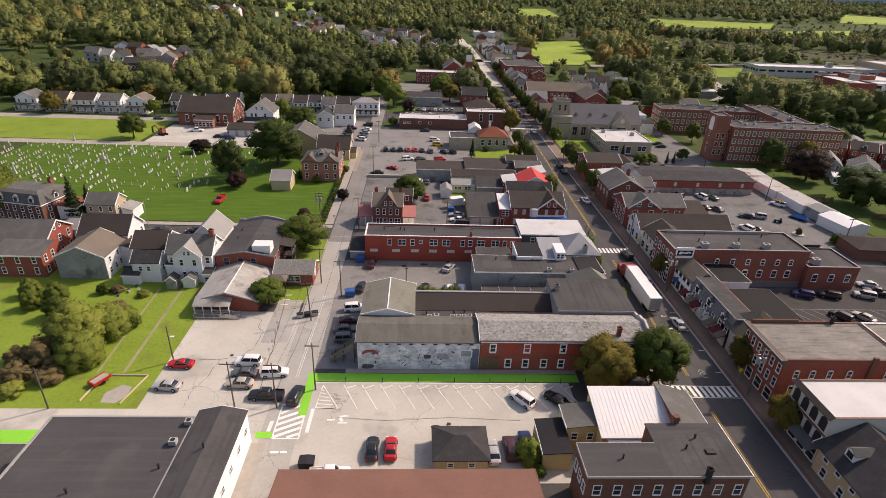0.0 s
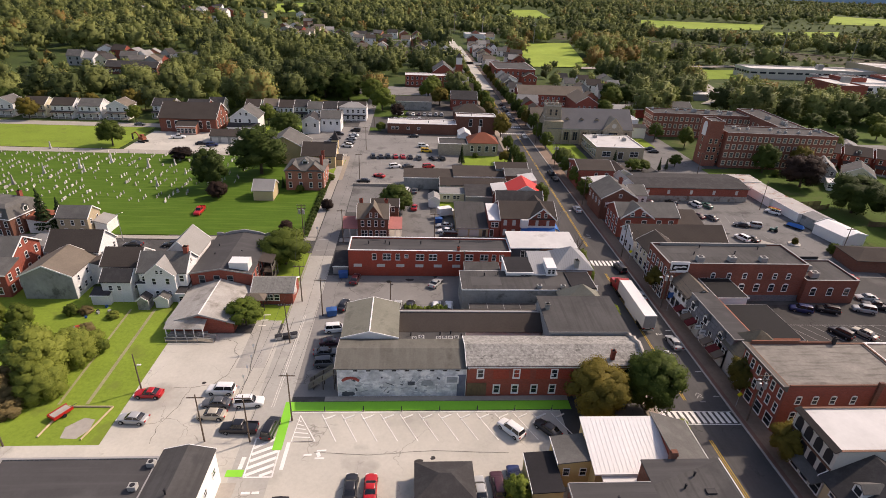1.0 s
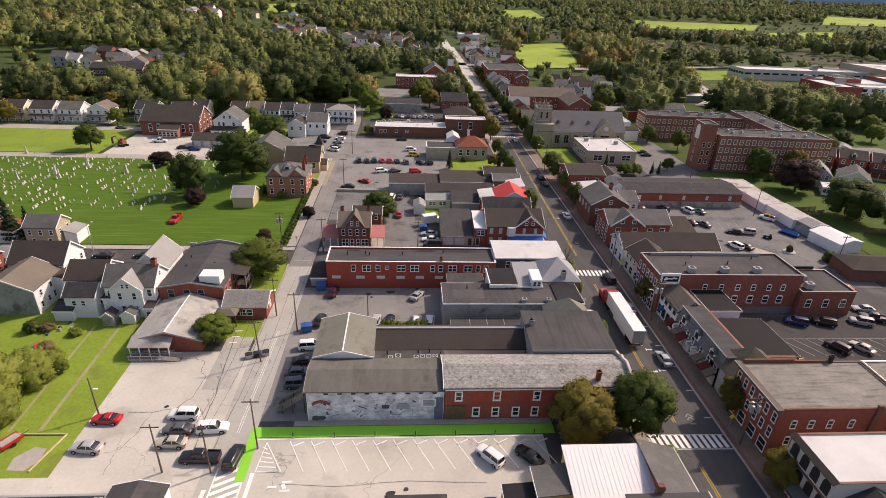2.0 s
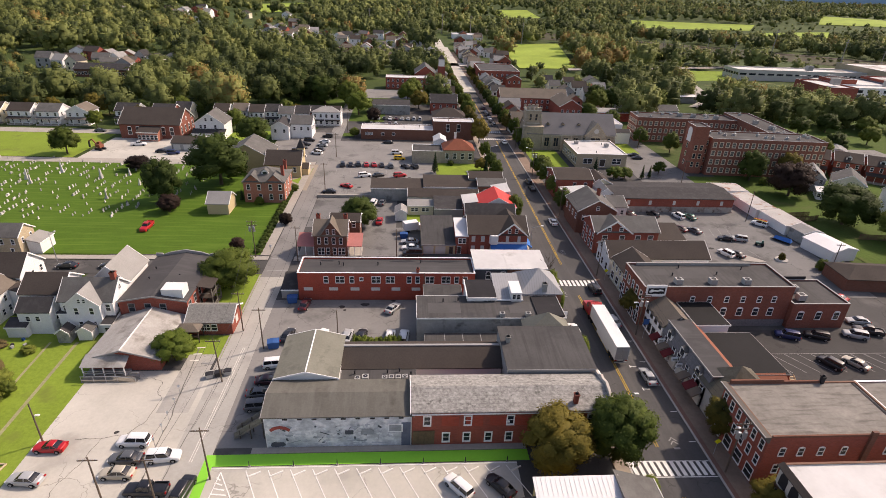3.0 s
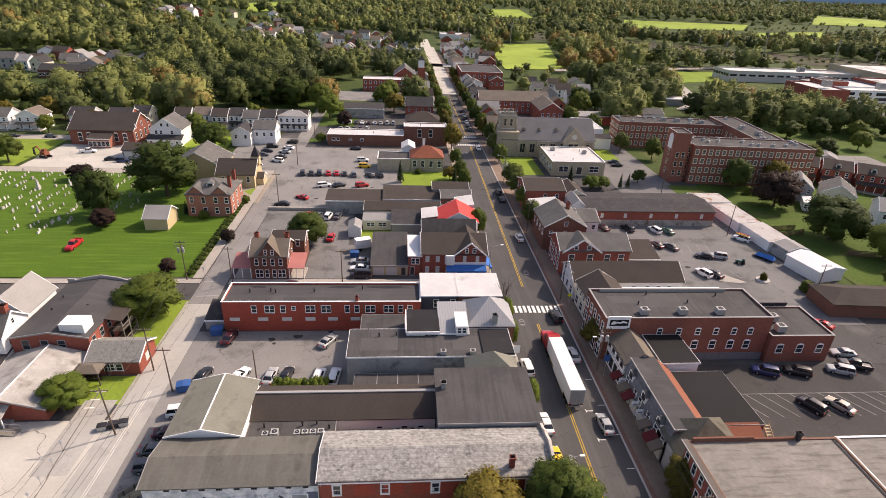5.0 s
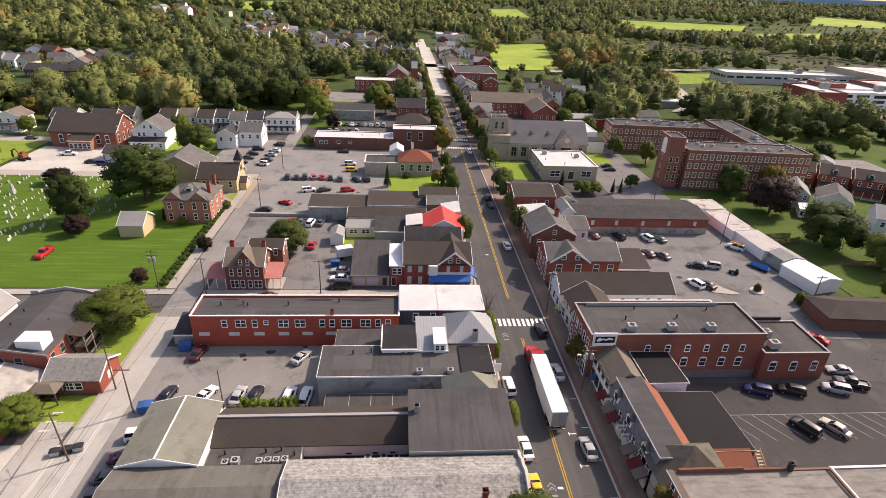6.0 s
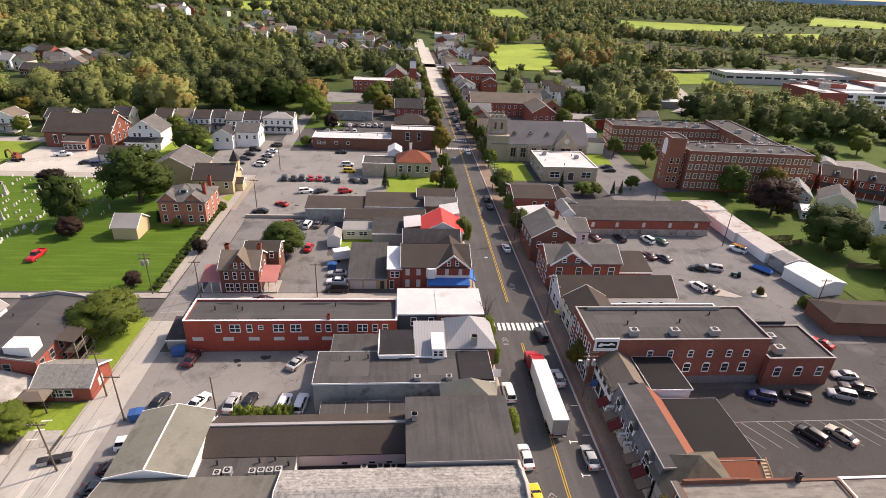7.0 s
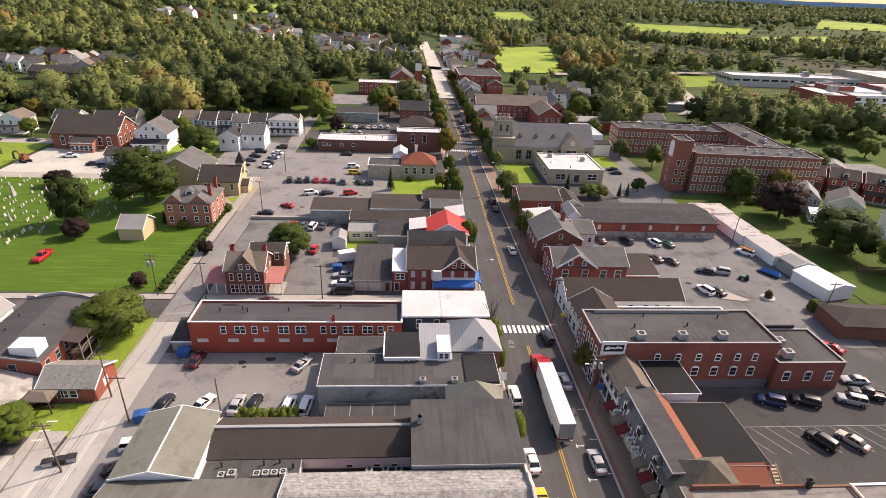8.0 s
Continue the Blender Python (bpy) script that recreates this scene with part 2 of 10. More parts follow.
GRASS_CUT = surface("striped_lawn", (0.062, 0.122, 0.012), 0.95, 0.22, 0.15, 1.5, 0.1, bump=0.4, streak=((0.105, 0.175, 0.024), 0.9, (0.06, 0.9, 1)))
GRASS_BRIGHT = surface("painted_green_strip", (0.2, 0.55, 0.05), 0.85, 0.08, 0.12)
WILD = surface("rough_ground", (0.05, 0.075, 0.02), 0.95, 0.4, 0.5, 0.5, 0.03, bump=0.5, stain=((0.14, 0.13, 0.06), 0.05, 0.6))
# darker copy of the lawn, with cloud shade put into its colour
YARD = surface("shade_toned_yard", (0.062, 0.102, 0.018), 0.95, 0.35, 0.3, 1.2, 0.08, bump=0.4, stain=((0.09, 0.10, 0.035), 0.12, 0.57))
FIELD = surface("meadow", (0.24, 0.32, 0.05), 0.95, 0.2, 0.35, 0.3, 0.02, stain=((0.17, 0.26, 0.04), 0.015, 0.55))
SCRUB = surface("scrubby_earth", (0.062, 0.056, 0.034), 0.95, 0.3, 0.5, 0.6, 0.04, bump=0.4, stain=((0.06, 0.075, 0.025), 0.08, 0.5))
METAL_UNIT = surface("dull_grey_metal", (0.36, 0.36, 0.34), 0.6, 0.1, 0.15)
BALLAST = surface("railway_ballast", (0.085, 0.07, 0.06), 0.95, 0.3, 0.3, 0.8, 0.1)
PAINT_LINE = surface("road_paint", (0.75, 0.74, 0.70), 0.8, 0.12, 0.2, 4, 0.5)
PAINT_FAINT = surface("worn_road_paint", (0.27, 0.265, 0.255), 0.8, 0.2, 0.4, 3, 0.4)
PAINT_YELLOW = surface("yellow_road_paint", (0.5, 0.32, 0.04), 0.8, 0.12, 0.2, 4, 0.5)
GLASS = glass("window_glass", (0.025, 0.03, 0.036))
PANE_PALE = surface("curtained_glass", (0.15, 0.14, 0.125), 0.25, 0.3, 0.3, 1.0, 0.3, bump=0.0, spec=0.5)
SHADE_WHITE = surface("blind_white", (0.55, 0.54, 0.5), 0.7, 0.05, 0.1)
WOOD_POLE = surface("weathered_pole", (0.13, 0.10, 0.075), 0.9, 0.3, 0.2, 3, 0.5)
WOOD_DARK = surface("dark_timber", (0.075, 0.06, 0.05), 0.85, 0.25, 0.2)
WOOD_GREY = surface("silvered_timber", (0.2, 0.185, 0.155), 0.9, 0.3, 0.25, 2.5, 0.4)
WOOD_SCREEN = surface("grey_brown_timber", (0.17, 0.125, 0.075), 0.9, 0.3, 0.3, 2.5, 0.4, streak=((0.09, 0.07, 0.05), 0.6, (4, 4, 0.3)))
WOOD_PALE = surface("pale_timber", (0.45, 0.36, 0.23), 0.85, 0.2, 0.2)
METAL_GREY = surface("galvanised_metal", (0.38, 0.39, 0.4), 0.45, 0.08, 0.1, metal=0.6)
METAL_DARK = surface("dark_metal", (0.03, 0.03, 0.033), 0.5, 0.1, 0.1)
METAL_WHITE = surface("white_enamel", (0.7, 0.7, 0.68), 0.45, 0.06, 0.1)
RUBBER = surface("tyre_rubber", (0.02, 0.02, 0.02), 0.9, 0.1, 0.1)
CANVAS_BLUE = surface("blue_canvas", (0.04, 0.15, 0.42), 0.8, 0.08, 0.1)
CANVAS_TAN = surface("tan_canvas", (0.17, 0.13, 0.10), 0.85, 0.08, 0.12)
CANVAS_RED = surface("red_canvas", (0.13, 0.022, 0.024), 0.8, 0.08, 0.1)
BIN_BLUE = surface("blue_steel", (0.03, 0.09, 0.25), 0.6, 0.12, 0.15)
MARBLE = surface("gravestone_stone", (0.42, 0.41, 0.385), 0.8, 0.15, 0.15, 3, 0.3, rand=0.4)
SIGN_YELLOW = surface("yellow_sign", (0.75, 0.72, 0.02), 0.5, 0.03, 0.03)
SIGN_WHITE = surface("white_sign", (0.75, 0.75, 0.74), 0.5, 0.05, 0.08)
SIGN_BLACK = surface("black_sign", (0.02, 0.02, 0.02), 0.5, 0.05, 0.08)
BARK = surface("bark", (0.09, 0.07, 0.055), 0.95, 0.3, 0.2, 4, 1.0, local=True)
CLAD_ORANGE = surface("orange_brown_metal", (0.23, 0.085, 0.05), 0.7, 0.1, 0.12)


def foliage(name, dark, light, attr=False):
    """Leaf clumps: hue wanders from clump to clump and from tree to tree, with fine leafy relief."""
    m = bpy.data.materials.new(name)
    m.use_nodes = True
    n, l = m.node_tree.nodes, m.node_tree.links
    b = n["Principled BSDF"]
    b.inputs["Roughness"].default_value, b.inputs["Specular IOR Level"].default_value = 0.7, 0.15
    geo = n.new("ShaderNodeNewGeometry")
    if attr:
        tree = n.new("ShaderNodeAttribute")
        tree.attribute_name = "tint"
        tree = tree.outputs["Fac"]
    else:
        tree = n.new("ShaderNodeObjectInfo").outputs["Random"]

    def madd(a, k, c):
        q = n.new("ShaderNodeMath")
        q.operation = "MULTIPLY_ADD"
        l.new(a, q.inputs[0])
        q.inputs[1].default_value = k
        if isinstance(c, float):
            q.inputs[2].default_value = c
        else:
            l.new(c, q.inputs[2])
        return q.outputs[0]

    grain = n.new("ShaderNodeTexNoise")
    grain.inputs["Scale"].default_value, grain.inputs["Detail"].default_value = 1.3, 4.0
    l.new(geo.outputs["Position"], grain.inputs["Vector"])
    f = madd(geo.outputs["Random Per Island"], 0.22, madd(tree, 0.75 if attr else 0.55, madd(grain.outputs["Fac"], 0.6, -0.36 if attr else -0.28)))
    ra = n.new("ShaderNodeValToRGB")
    ra.color_ramp.elements[0].color, ra.color_ramp.elements[1].color = (*dark, 1), (*light, 1)
    if attr:
        ra.color_ramp.elements[1].position = 0.78
        ra.color_ramp.elements.new(1.0).color = (0.24, 0.15, 0.045, 1)
    l.new(f, ra.inputs[0])
    l.new(ra.outputs[0], b.inputs["Base Color"])
    bp = n.new("ShaderNodeBump")
    bp.inputs["Strength"].default_value, bp.inputs["Distance"].default_value = 0.4, 0.3
    l.new(grain.outputs["Fac"], bp.inputs["Height"])
    l.new(bp.outputs[0], b.inputs["Normal"])
    tr = n.new("ShaderNodeBsdfTranslucent")
    l.new(ra.outputs[0], tr.inputs[0])
    mx = n.new("ShaderNodeMixShader")
    mx.inputs[0].default_value = 0.3
    l.new(b.outputs[0], mx.inputs[1])
    l.new(tr.outputs[0], mx.inputs[2])
    l.new(mx.outputs[0], n["Material Output"].inputs[0])
    return m


LEAF = foliage("green_leaves", (0.052, 0.08, 0.015), (0.18, 0.22, 0.036))
LEAF_DARK = foliage("dark_green_leaves", (0.030, 0.052, 0.012), (0.09, 0.125, 0.024))
LEAF_AUTUMN = foliage("turning_leaves", (0.065, 0.065, 0.014), (0.24, 0.185, 0.032))
LEAF_LIME = foliage("light_green_leaves", (0.075, 0.115, 0.018), (0.22, 0.27, 0.045))
LEAF_RED = foliage("copper_leaves", (0.02, 0.016, 0.014), (0.075, 0.042, 0.03))
LEAF_OLIVE = foliage("olive_leaves", (0.13, 0.165, 0.028), (0.37, 0.40, 0.08))
LEAF_WEED = foliage("dry_weeds", (0.10, 0.08, 0.035), (0.30, 0.23, 0.1))
# woods: leaf colours lifted and greyed to carry the haze of distance
LEAF_FOREST = foliage("hazed_forest_leaves", (0.060, 0.081, 0.027), (0.25, 0.28, 0.085), True)
NEEDLE = foliage("dark_needles", (0.018, 0.036, 0.014), (0.06, 0.09, 0.028))


# ---- mesh building ----
class Geo:
    """Collects corners and faces for one mesh."""

    def __init__(self):
        self.v, self.f = [], []

    def add(self, pts, faces):
        k = len(self.v)
        self.v += [tuple(p) for p in pts]
        self.f += [tuple(k + i for i in q) for q in faces]
        return self

    def box(self, x0, y0, z0, x1, y1, z1):
        p = [(x, y, z) for z in (z0, z1) for x, y in ((x0, y0), (x1, y0), (x1, y1), (x0, y1))]
        return self.add(p, [(3, 2, 1, 0), (4, 5, 6, 7), (0, 1, 5, 4), (1, 2, 6, 5), (2, 3, 7, 6), (3, 0, 4, 7)])

    def extrude(self, poly, axis, a0, a1):
        """A closed outline, drawn in the two other axes, drawn out along axis."""
        n = len(poly)
        p = []
        for a in (a0, a1):
            for u, w in poly:
                p.append({"x": (a, u, w), "y": (u, a, w), "z": (u, w, a)}[axis])
        return self.add(p, [tuple(range(n))[::-1], tuple(range(n, 2 * n))] + [(i, (i + 1) % n, n + (i + 1) % n, n + i) for i in range(n)])

    def ring(self, x0, y0, x1, y1, t, z0, z1):
        """A closed rectangular kerb of width t."""
        o = [(x0, y0), (x1, y0), (x1, y1), (x0, y1)]
        i = [(x0 + t, y0 + t), (x1 - t, y0 + t), (x1 - t, y1 - t), (x0 + t, y1 - t)]
        p = [(x, y, z) for z in (z0, z1) for x, y in o + i]
        f = []
        for a in range(4):
            b = (a + 1) % 4
            f += [(a, b, 8 + b, 8 + a), (4 + a, 12 + a, 12 + b, 4 + b), (8 + a, 8 + b, 12 + b, 12 + a), (a, 4 + a, 4 + b, b)]
        return self.add(p, f)

    def tube(self, a, b, r0, r1, n=8):
        a, b = Vector(a), Vector(b)
        q = (b - a).to_track_quat("Z", "Y")
        p = []
        for c, r in ((a, r0), (b, r1)):
            p += [c + q @ Vector((r * math.cos(2 * math.pi * i / n), r * math.sin(2 * math.pi * i / n), 0)) for i in range(n)]
        return self.add(p, [tuple(range(n))[::-1], tuple(range(n, 2 * n))] + [(i, (i + 1) % n, n + (i + 1) % n, n + i) for i in range(n)])

    def dome(self, x, y, z, rx, ry, rz, n=10, m=5):
        p = [(x, y, z + rz)]
        for j in range(1, m + 1):
            a = math.pi / 2 * (1 - j / m)
            p += [(x + rx * math.cos(a) * math.cos(2 * math.pi * i / n), y + ry * math.cos(a) * math.sin(2 * math.pi * i / n), z + rz * math.sin(a)) for i in range(n)]
        f = [(0, 1 + i, 1 + (i + 1) % n) for i in range(n)]
        for j in range(m - 1):
            k = 1 + j * n
            f += [(k + i, k + n + i, k + n + (i + 1) % n, k + (i + 1) % n) for i in range(n)]
        return self.add(p, f)

    def mesh(self, name, mat):
        me = bpy.data.meshes.new(name)
        me.from_pydata(self.v, [], self.f)
        bm = bmesh.new()
        bm.from_mesh(me)
        bmesh.ops.recalc_face_normals(bm, faces=bm.faces)
        bm.to_mesh(me)
        bm.free()
        me.materials.append(mat)
        return me


def loft(rings):
    """A closed skin through rings of equal count, capped at both ends."""
    n = len(rings[0])
    g = Geo()
    g.v = [tuple(p) for r in rings for p in r]
    g.f = [tuple(range(n)), tuple(range(n * (len(rings) - 1), n * len(rings)))[::-1]]
    g.f += [(n * j + i, n * j + (i + 1) % n, n * j + n + (i + 1) % n, n * j + n + i) for j in range(len(rings) - 1) for i in range(n)]
    return g


SHARED = {}


def shared(key, name, mat, make, rounded=False):
    if key not in SHARED:
        SHARED[key] = smooth(make().mesh(name, mat)) if rounded else make().mesh(name, mat)
    return SHARED[key]


def thing(name, label, category, m=None, group="", kind=""):
    ob = new(name)
    ob.empty_display_size = 0.2
    if m is not None:
        ob.matrix_world = m
    return tagged(ob, label, category, group, kind)


def part(name, data, parent, label="", m=None, mat=None):
    """One mesh object under a thing or a part; data: a Geo (with mat) or a ready mesh."""
    ob = new(name, data.mesh(name, mat) if isinstance(data, Geo) else data)
    ob.parent = parent
    if m is not None:
        ob.matrix_local = m
    return tagged(ob, label)


def single(name, geo, mat, label, category, group="", kind="", m=None):
    ob = new(name, geo.mesh(name, mat) if isinstance(geo, Geo) else geo)
    if m is not None:
        ob.matrix_world = m
    return tagged(ob, label, category, group, kind)


# ---- ground, roads and lots ----
def sheet(name, rects, z, mat, label, category="ground", thick=0.0):
    g = Geo()
    for x0, y0, x1, y1 in rects:
        if thick:
            g.box(x0, y0, z - thick, x1, y1, z)
        else:
            g.add([(x0, y0, z), (x1, y0, z), (x1, y1, z), (x0, y1, z)], [(0, 1, 2, 3)])
    return single(name, g, mat, label, category, kind="structure")


def outline(name, pts, z, mat, label, category="ground"):
    g = Geo().add([(x, y, z) for x, y in pts], [tuple(range(len(pts)))])
    return single(name, g, mat, label, category, kind="structure")


def ease(t):
    t = min(1.0, max(0.0, t))
    return t * t * (3 - 2 * t)


def land_height(x, y):
    """Flat under the town; a wooded rise on the left, a valley and a long farmed slope beyond the railway."""
    r = math.hypot(x, y)
    h = ease((r - 620) / 1000) * (14 * noise.noise((x / 520, y / 520, 0)) + 4)
    if x > -100:
        h += ease((x + 100) / 400) * (16 * ease((r - 950) / 900) + 22 * ease((r - 2300) / 1500))
    if x < -60 and y > 300:
        h += min(1, (y - 300) / 700) * min(1, (-60 - x) / 300) * (14 + 40 * ease((r - 1200) / 2200))
    return h - 0.12


def build_land():
    g = Geo()
    xs = [-4600, -3400, -2500] + list(range(-1900, 1901, 100)) + [2500, 3400, 4600]
    ys = [-900, -400] + list(range(0, 2501, 100)) + [2900, 3300, 3700, 4100, 4600]
    n = len(xs)
    g.v = [(x, y, land_height(x, y)) for y in ys for x in xs]
    g.f = [(j * n + i, j * n + i + 1, (j + 1) * n + i + 1, (j + 1) * n + i) for j in range(len(ys) - 1) for i in range(n - 1)]
    ob = single("ground", g, WILD, "rough green and brown countryside reaching to the hills", "ground", kind="structure")
    for p in ob.data.polygons:
        p.use_smooth = True


build_land()


def draped(name, quad, mat, label, lift=0.35, n=9):
    """A field or strip between four corners that follows the land."""
    p, q, r, t = [Vector(c) for c in quad]
    pts = []
    for j in range(n):
        v = j / (n - 1)
        for i in range(n):
            u = i / (n - 1)
            c = (p * (1 - u) + q * u) * (1 - v) + (t * (1 - u) + r * u) * v
            pts.append((c.x, c.y, land_height(c.x, c.y) + lift))
    g = Geo().add(pts, [(j * n + i, j * n + i + 1, (j + 1) * n + i + 1, (j + 1) * n + i) for j in range(n - 1) for i in range(n - 1)])
    single(name, g, mat, label, "field", kind="structure")


MEADOW_QUADS = [((425, 1056), (634, 1030), (690, 1110), (470, 1180)), ((834, 1130), (1040, 1130), (1260, 1500), (1200, 1620)), ((205, 1190), (285, 1190), (290, 1360), (195, 1350)),
                ((-215, 960), (-165, 1150), (-220, 1370), (-275, 1160)), ((108, 492), (160, 500), (200, 722), (120, 690)), ((590, 915), (715, 925), (770, 1010), (630, 1000))]
for q_ in MEADOW_QUADS:
    draped("meadow", q_, FIELD, "sunlit yellow-green meadow between woods", 0.6)
draped("railway_bank", ((-110, 975), (960, 258), (1010, 350), (-60, 1060)), SCRUB, "brown railway bank with low scrub", 0.3, 14)
draped("railway_track", ((-64, 1050), (1004, 334), (1008, 343), (-60, 1059)), BALLAST, "dark stony bed of a railway line", 0.8, 14)
draped("lawn", ((232, 448), (284, 464), (312, 518), (236, 508)), GRASS, "green verge beside the far road", 0.25)
sheet("yard", [(-300, 398, -160, 404), (-200, 612, 30, 619), (-200, 678, 30, 685)], 0.4, ASPHALT_PALE, "pale street between distant houses")
sheet("town_ground", [(-62, 20, 130, 215), (-30, 215, 110, 330)], -0.04, ASPHALT_MID, "patched grey asphalt yards between the buildings")
sheet("lawn", [(-125, 62, -43.5, 112)], 0.0, GRASS, "bright green back lawn with worn spots")
sheet("lawn", [(-150, 139.5, -23.5, 212)], 0.0, GRASS_CUT, "mown green lawn of the graveyard in stripes")
sheet("lawn", [(-200, 218, -112, 252)], 0.0, GRASS, "green playing field with bare patches")
sheet("lawn", [(-66, 236, -48, 262), (-48, 100, -43, 112)], 0.02, GRASS, "small green lawn behind the houses")
sheet("lawn", [(-31.5, 98, -22.8, 105), (-31, 113, -23, 133)], 0.0, GRASS, "small green lawn beside the lane")
sheet("lawn", [(61.5, 217, 75, 240)], 0.03, GRASS, "small green lawn before the church")
sheet("lawn", [(101.5, 238, 112, 262)], 0.03, GRASS, "small green lawn beside the parking yard")
sheet("lawn", [(22, 196, 43, 219)], 0.03, GRASS, "small green lawn with bushes")
sheet("lawn", [(11, 158, 22, 166.5)], 0.03, GRASS, "small green back garden")
# these lawns take the grass colour that is darkened for shade
sheet("lawn", [(118, 186, 190, 208), (134, 130, 200, 186), (-60, 285, 0, 345), (-20, 256, -12, 266)], 0.02, YARD, "green yard with trees, shade put into its grass colour")
sheet("lawn", [(190, 232, 300, 330)], 0.02, YARD, "shade-toned green verge round a parking yard")
sheet("lane_lot", [(-43.5, 62, -23, 94.5)], 0.01, ASPHALT_OLD, "cracked pale asphalt parking lot", "parking lot")
sheet("parking_lot", [(-17.5, 52, 27, 73)], 0.01, ASPHALT_OLD, "pale asphalt parking lot with white bays", "parking lot")
sheet("hall_yard", [(-17.4, 76.5, -9.9, 118), (-9.9, 95.6, 14, 118)], -0.005, ASPHALT_PALE, "faded grey asphalt yard behind the halls", "parking lot")
sheet("front_street", [(-130, 59.2, -17.5, 66.4)], 0.02, ASPHALT_OLD, "pale worn asphalt side street", "road")
sheet("lane", [(-23, 20, -17.4, 128)], 0.03, ASPHALT_LANE, "worn pale asphalt lane with tyre marks", "road")
sheet("lane", [(-23, 128, -17.4, 330)], 0.032, ASPHALT_PALE, "grey asphalt lane with tyre marks", "road")
sheet("cross_street", [(-150, 129.5, -23, 136.3), (-17.4, 129.3, 43.7, 135.8)], 0.025, ASPHALT_MID, "grey asphalt cross street", "road")
sheet("graveyard_road", [(-190, 212, -23.2, 217.2)], 0.02, CONCRETE, "pale narrow road along the graveyard", "road")
sheet("church_yard", [(-110, 217.2, -66, 246)], 0.015, ASPHALT_OLD, "pale gravel and asphalt yard by the brick church", "parking lot")
sheet("row_street", [(-220, 252, -105, 259)], 0.03, CONCRETE, "pale street before a row of houses", "road")
sheet("gable_yard", [(-1.2, 139, 14.8, 157), (-17.2, 157, 8, 180)], -0.006, ASPHALT_SOFT, "patched grey asphalt yard behind the gabled house", "parking lot")
sheet("car_park", [(-17.4, 181, 22, 248)], 0.01, ASPHALT_PALE, "grey asphalt car park with rows of cars", "parking lot")
sheet("church_lot", [(-44, 217.2, -23, 262)], 0.01, ASPHALT_PALE, "grey asphalt car park beside the lane", "parking lot")
sheet("north_street", [(-48, 262, 43.7, 268)], 0.025, ASPHALT_MID, "grey asphalt cross street", "road")
sheet("main_street", [(43.7, 10, 56.2, 372)], 0.03, ASPHALT, "dark asphalt main street with tyre marks", "road")
# paler asphalt than the near street: the sun's glare is in the colour
sheet("main_street", [(45.3, 372, 56.5, 640), (28, 494, 78, 512), (42.5, 640, 53.5, 820)], 0.36, ASPHALT_OLD, "far stretch of the main street, sun glare put into its pale colour", "road", 0.33)
sheet("rear_lot", [(74, 80, 128, 106)], 0.01, ASPHALT_DARK, "dark grey asphalt car park behind the shops", "parking lot")
sheet("side_lot", [(78, 119, 122.5, 171), (116, 171, 121, 184)], 0.01, ASPHALT_SOFT, "grey asphalt car park with worn bays", "parking lot")
sheet("mill_road", [(98, 186, 120, 300)], 0.015, ASPHALT_SOFT, "worn grey asphalt road beside the mill", "road")
outline("country_road", [(150, 488), (345, 545), (600, 570), (600, 582), (345, 557), (150, 500)], 0.5, CONCRETE, "pale country road", "road")
outline("mill_approach", [(196, 340), (215, 360), (240, 455), (228, 458), (205, 365), (186, 345)], 0.4, CONCRETE, "pale access road", "road")
# pavements with kerbs
sheet("pavement", [(41.3, 40, 43.4, 129.3), (41.3, 135.8, 43.4, 262), (41.3, 268, 43.4, 600)], 0.15, WALK, "pale concrete pavement of the main street", "pavement", 0.2)
sheet("pavement", [(56.5, 40, 60.2, 262), (56.5, 268, 60.2, 600)], 0.15, WALK_TAN, "tan brick and concrete pavement of the main street", "pavement", 0.2)
sheet("paving_band", [(56.5, 40, 57.2, 200)], 0.165, BRICK_PAVE, "red paving brick band along the kerb", "pavement", 0.05)
sheet("kerb", [(43.4, 40, 43.7, 129.3), (43.4, 135.8, 43.7, 262), (56.2, 40, 56.5, 262)], 0.17, CURB, "grey stone kerb", "kerb", 0.2)
sheet("pavement", [(-12, 75.3, 29, 76.4)], 0.1, CONCRETE, "pale concrete path along the mural wall", "pavement", 0.1)
sheet("pavement", [(-25.6, 139, -23.3, 212)], 0.12, CONCRETE, "pale concrete footpath beside the lane", "pavement", 0.12)
sheet("pavement", [(-150, 136.6, -23.3, 138.6)], 0.12, CONCRETE, "pale concrete footpath beside the lawn", "pavement", 0.12)
sheet("pavement", [(-17, 136.2, 41.3, 138.5), (-23.9, 30, -21.7, 59.2)], 0.12, CONCRETE, "pale concrete footpath", "pavement", 0.12)
sheet("pavement", [(-23.4, 94.5, -23.1, 129)], 0.12, CONCRETE, "pale kerb of the lane", "kerb", 0.12)
sheet("kerb", [(-17.6, 180.2, 6, 181)], 0.9, CONCRETE, "low retaining wall of the car park", "wall", 0.9)
outline("footpath", [(-24, 212), (-24, 209), (-31, 204), (-31, 201), (-24, 204), (-24, 192), (-23.3, 192), (-23.3, 212)], 0.14, CONCRETE, "pale forked footpath to the church", "pavement")
# green strip and bay markings
sheet("green_strip", [(-18.2, 73.1, 29, 75.2)], 0.055, GRASS_BRIGHT, "bright green painted strip along the lot", "path")
sheet("green_strip", [(-18.2, 65, -16.8, 73.1), (-23.6, 60.3, -21.2, 61.5), (-75, 59.4, -50.6, 61.9)], 0.062, GRASS_BRIGHT, "bright green painted edge of the lot", "path")


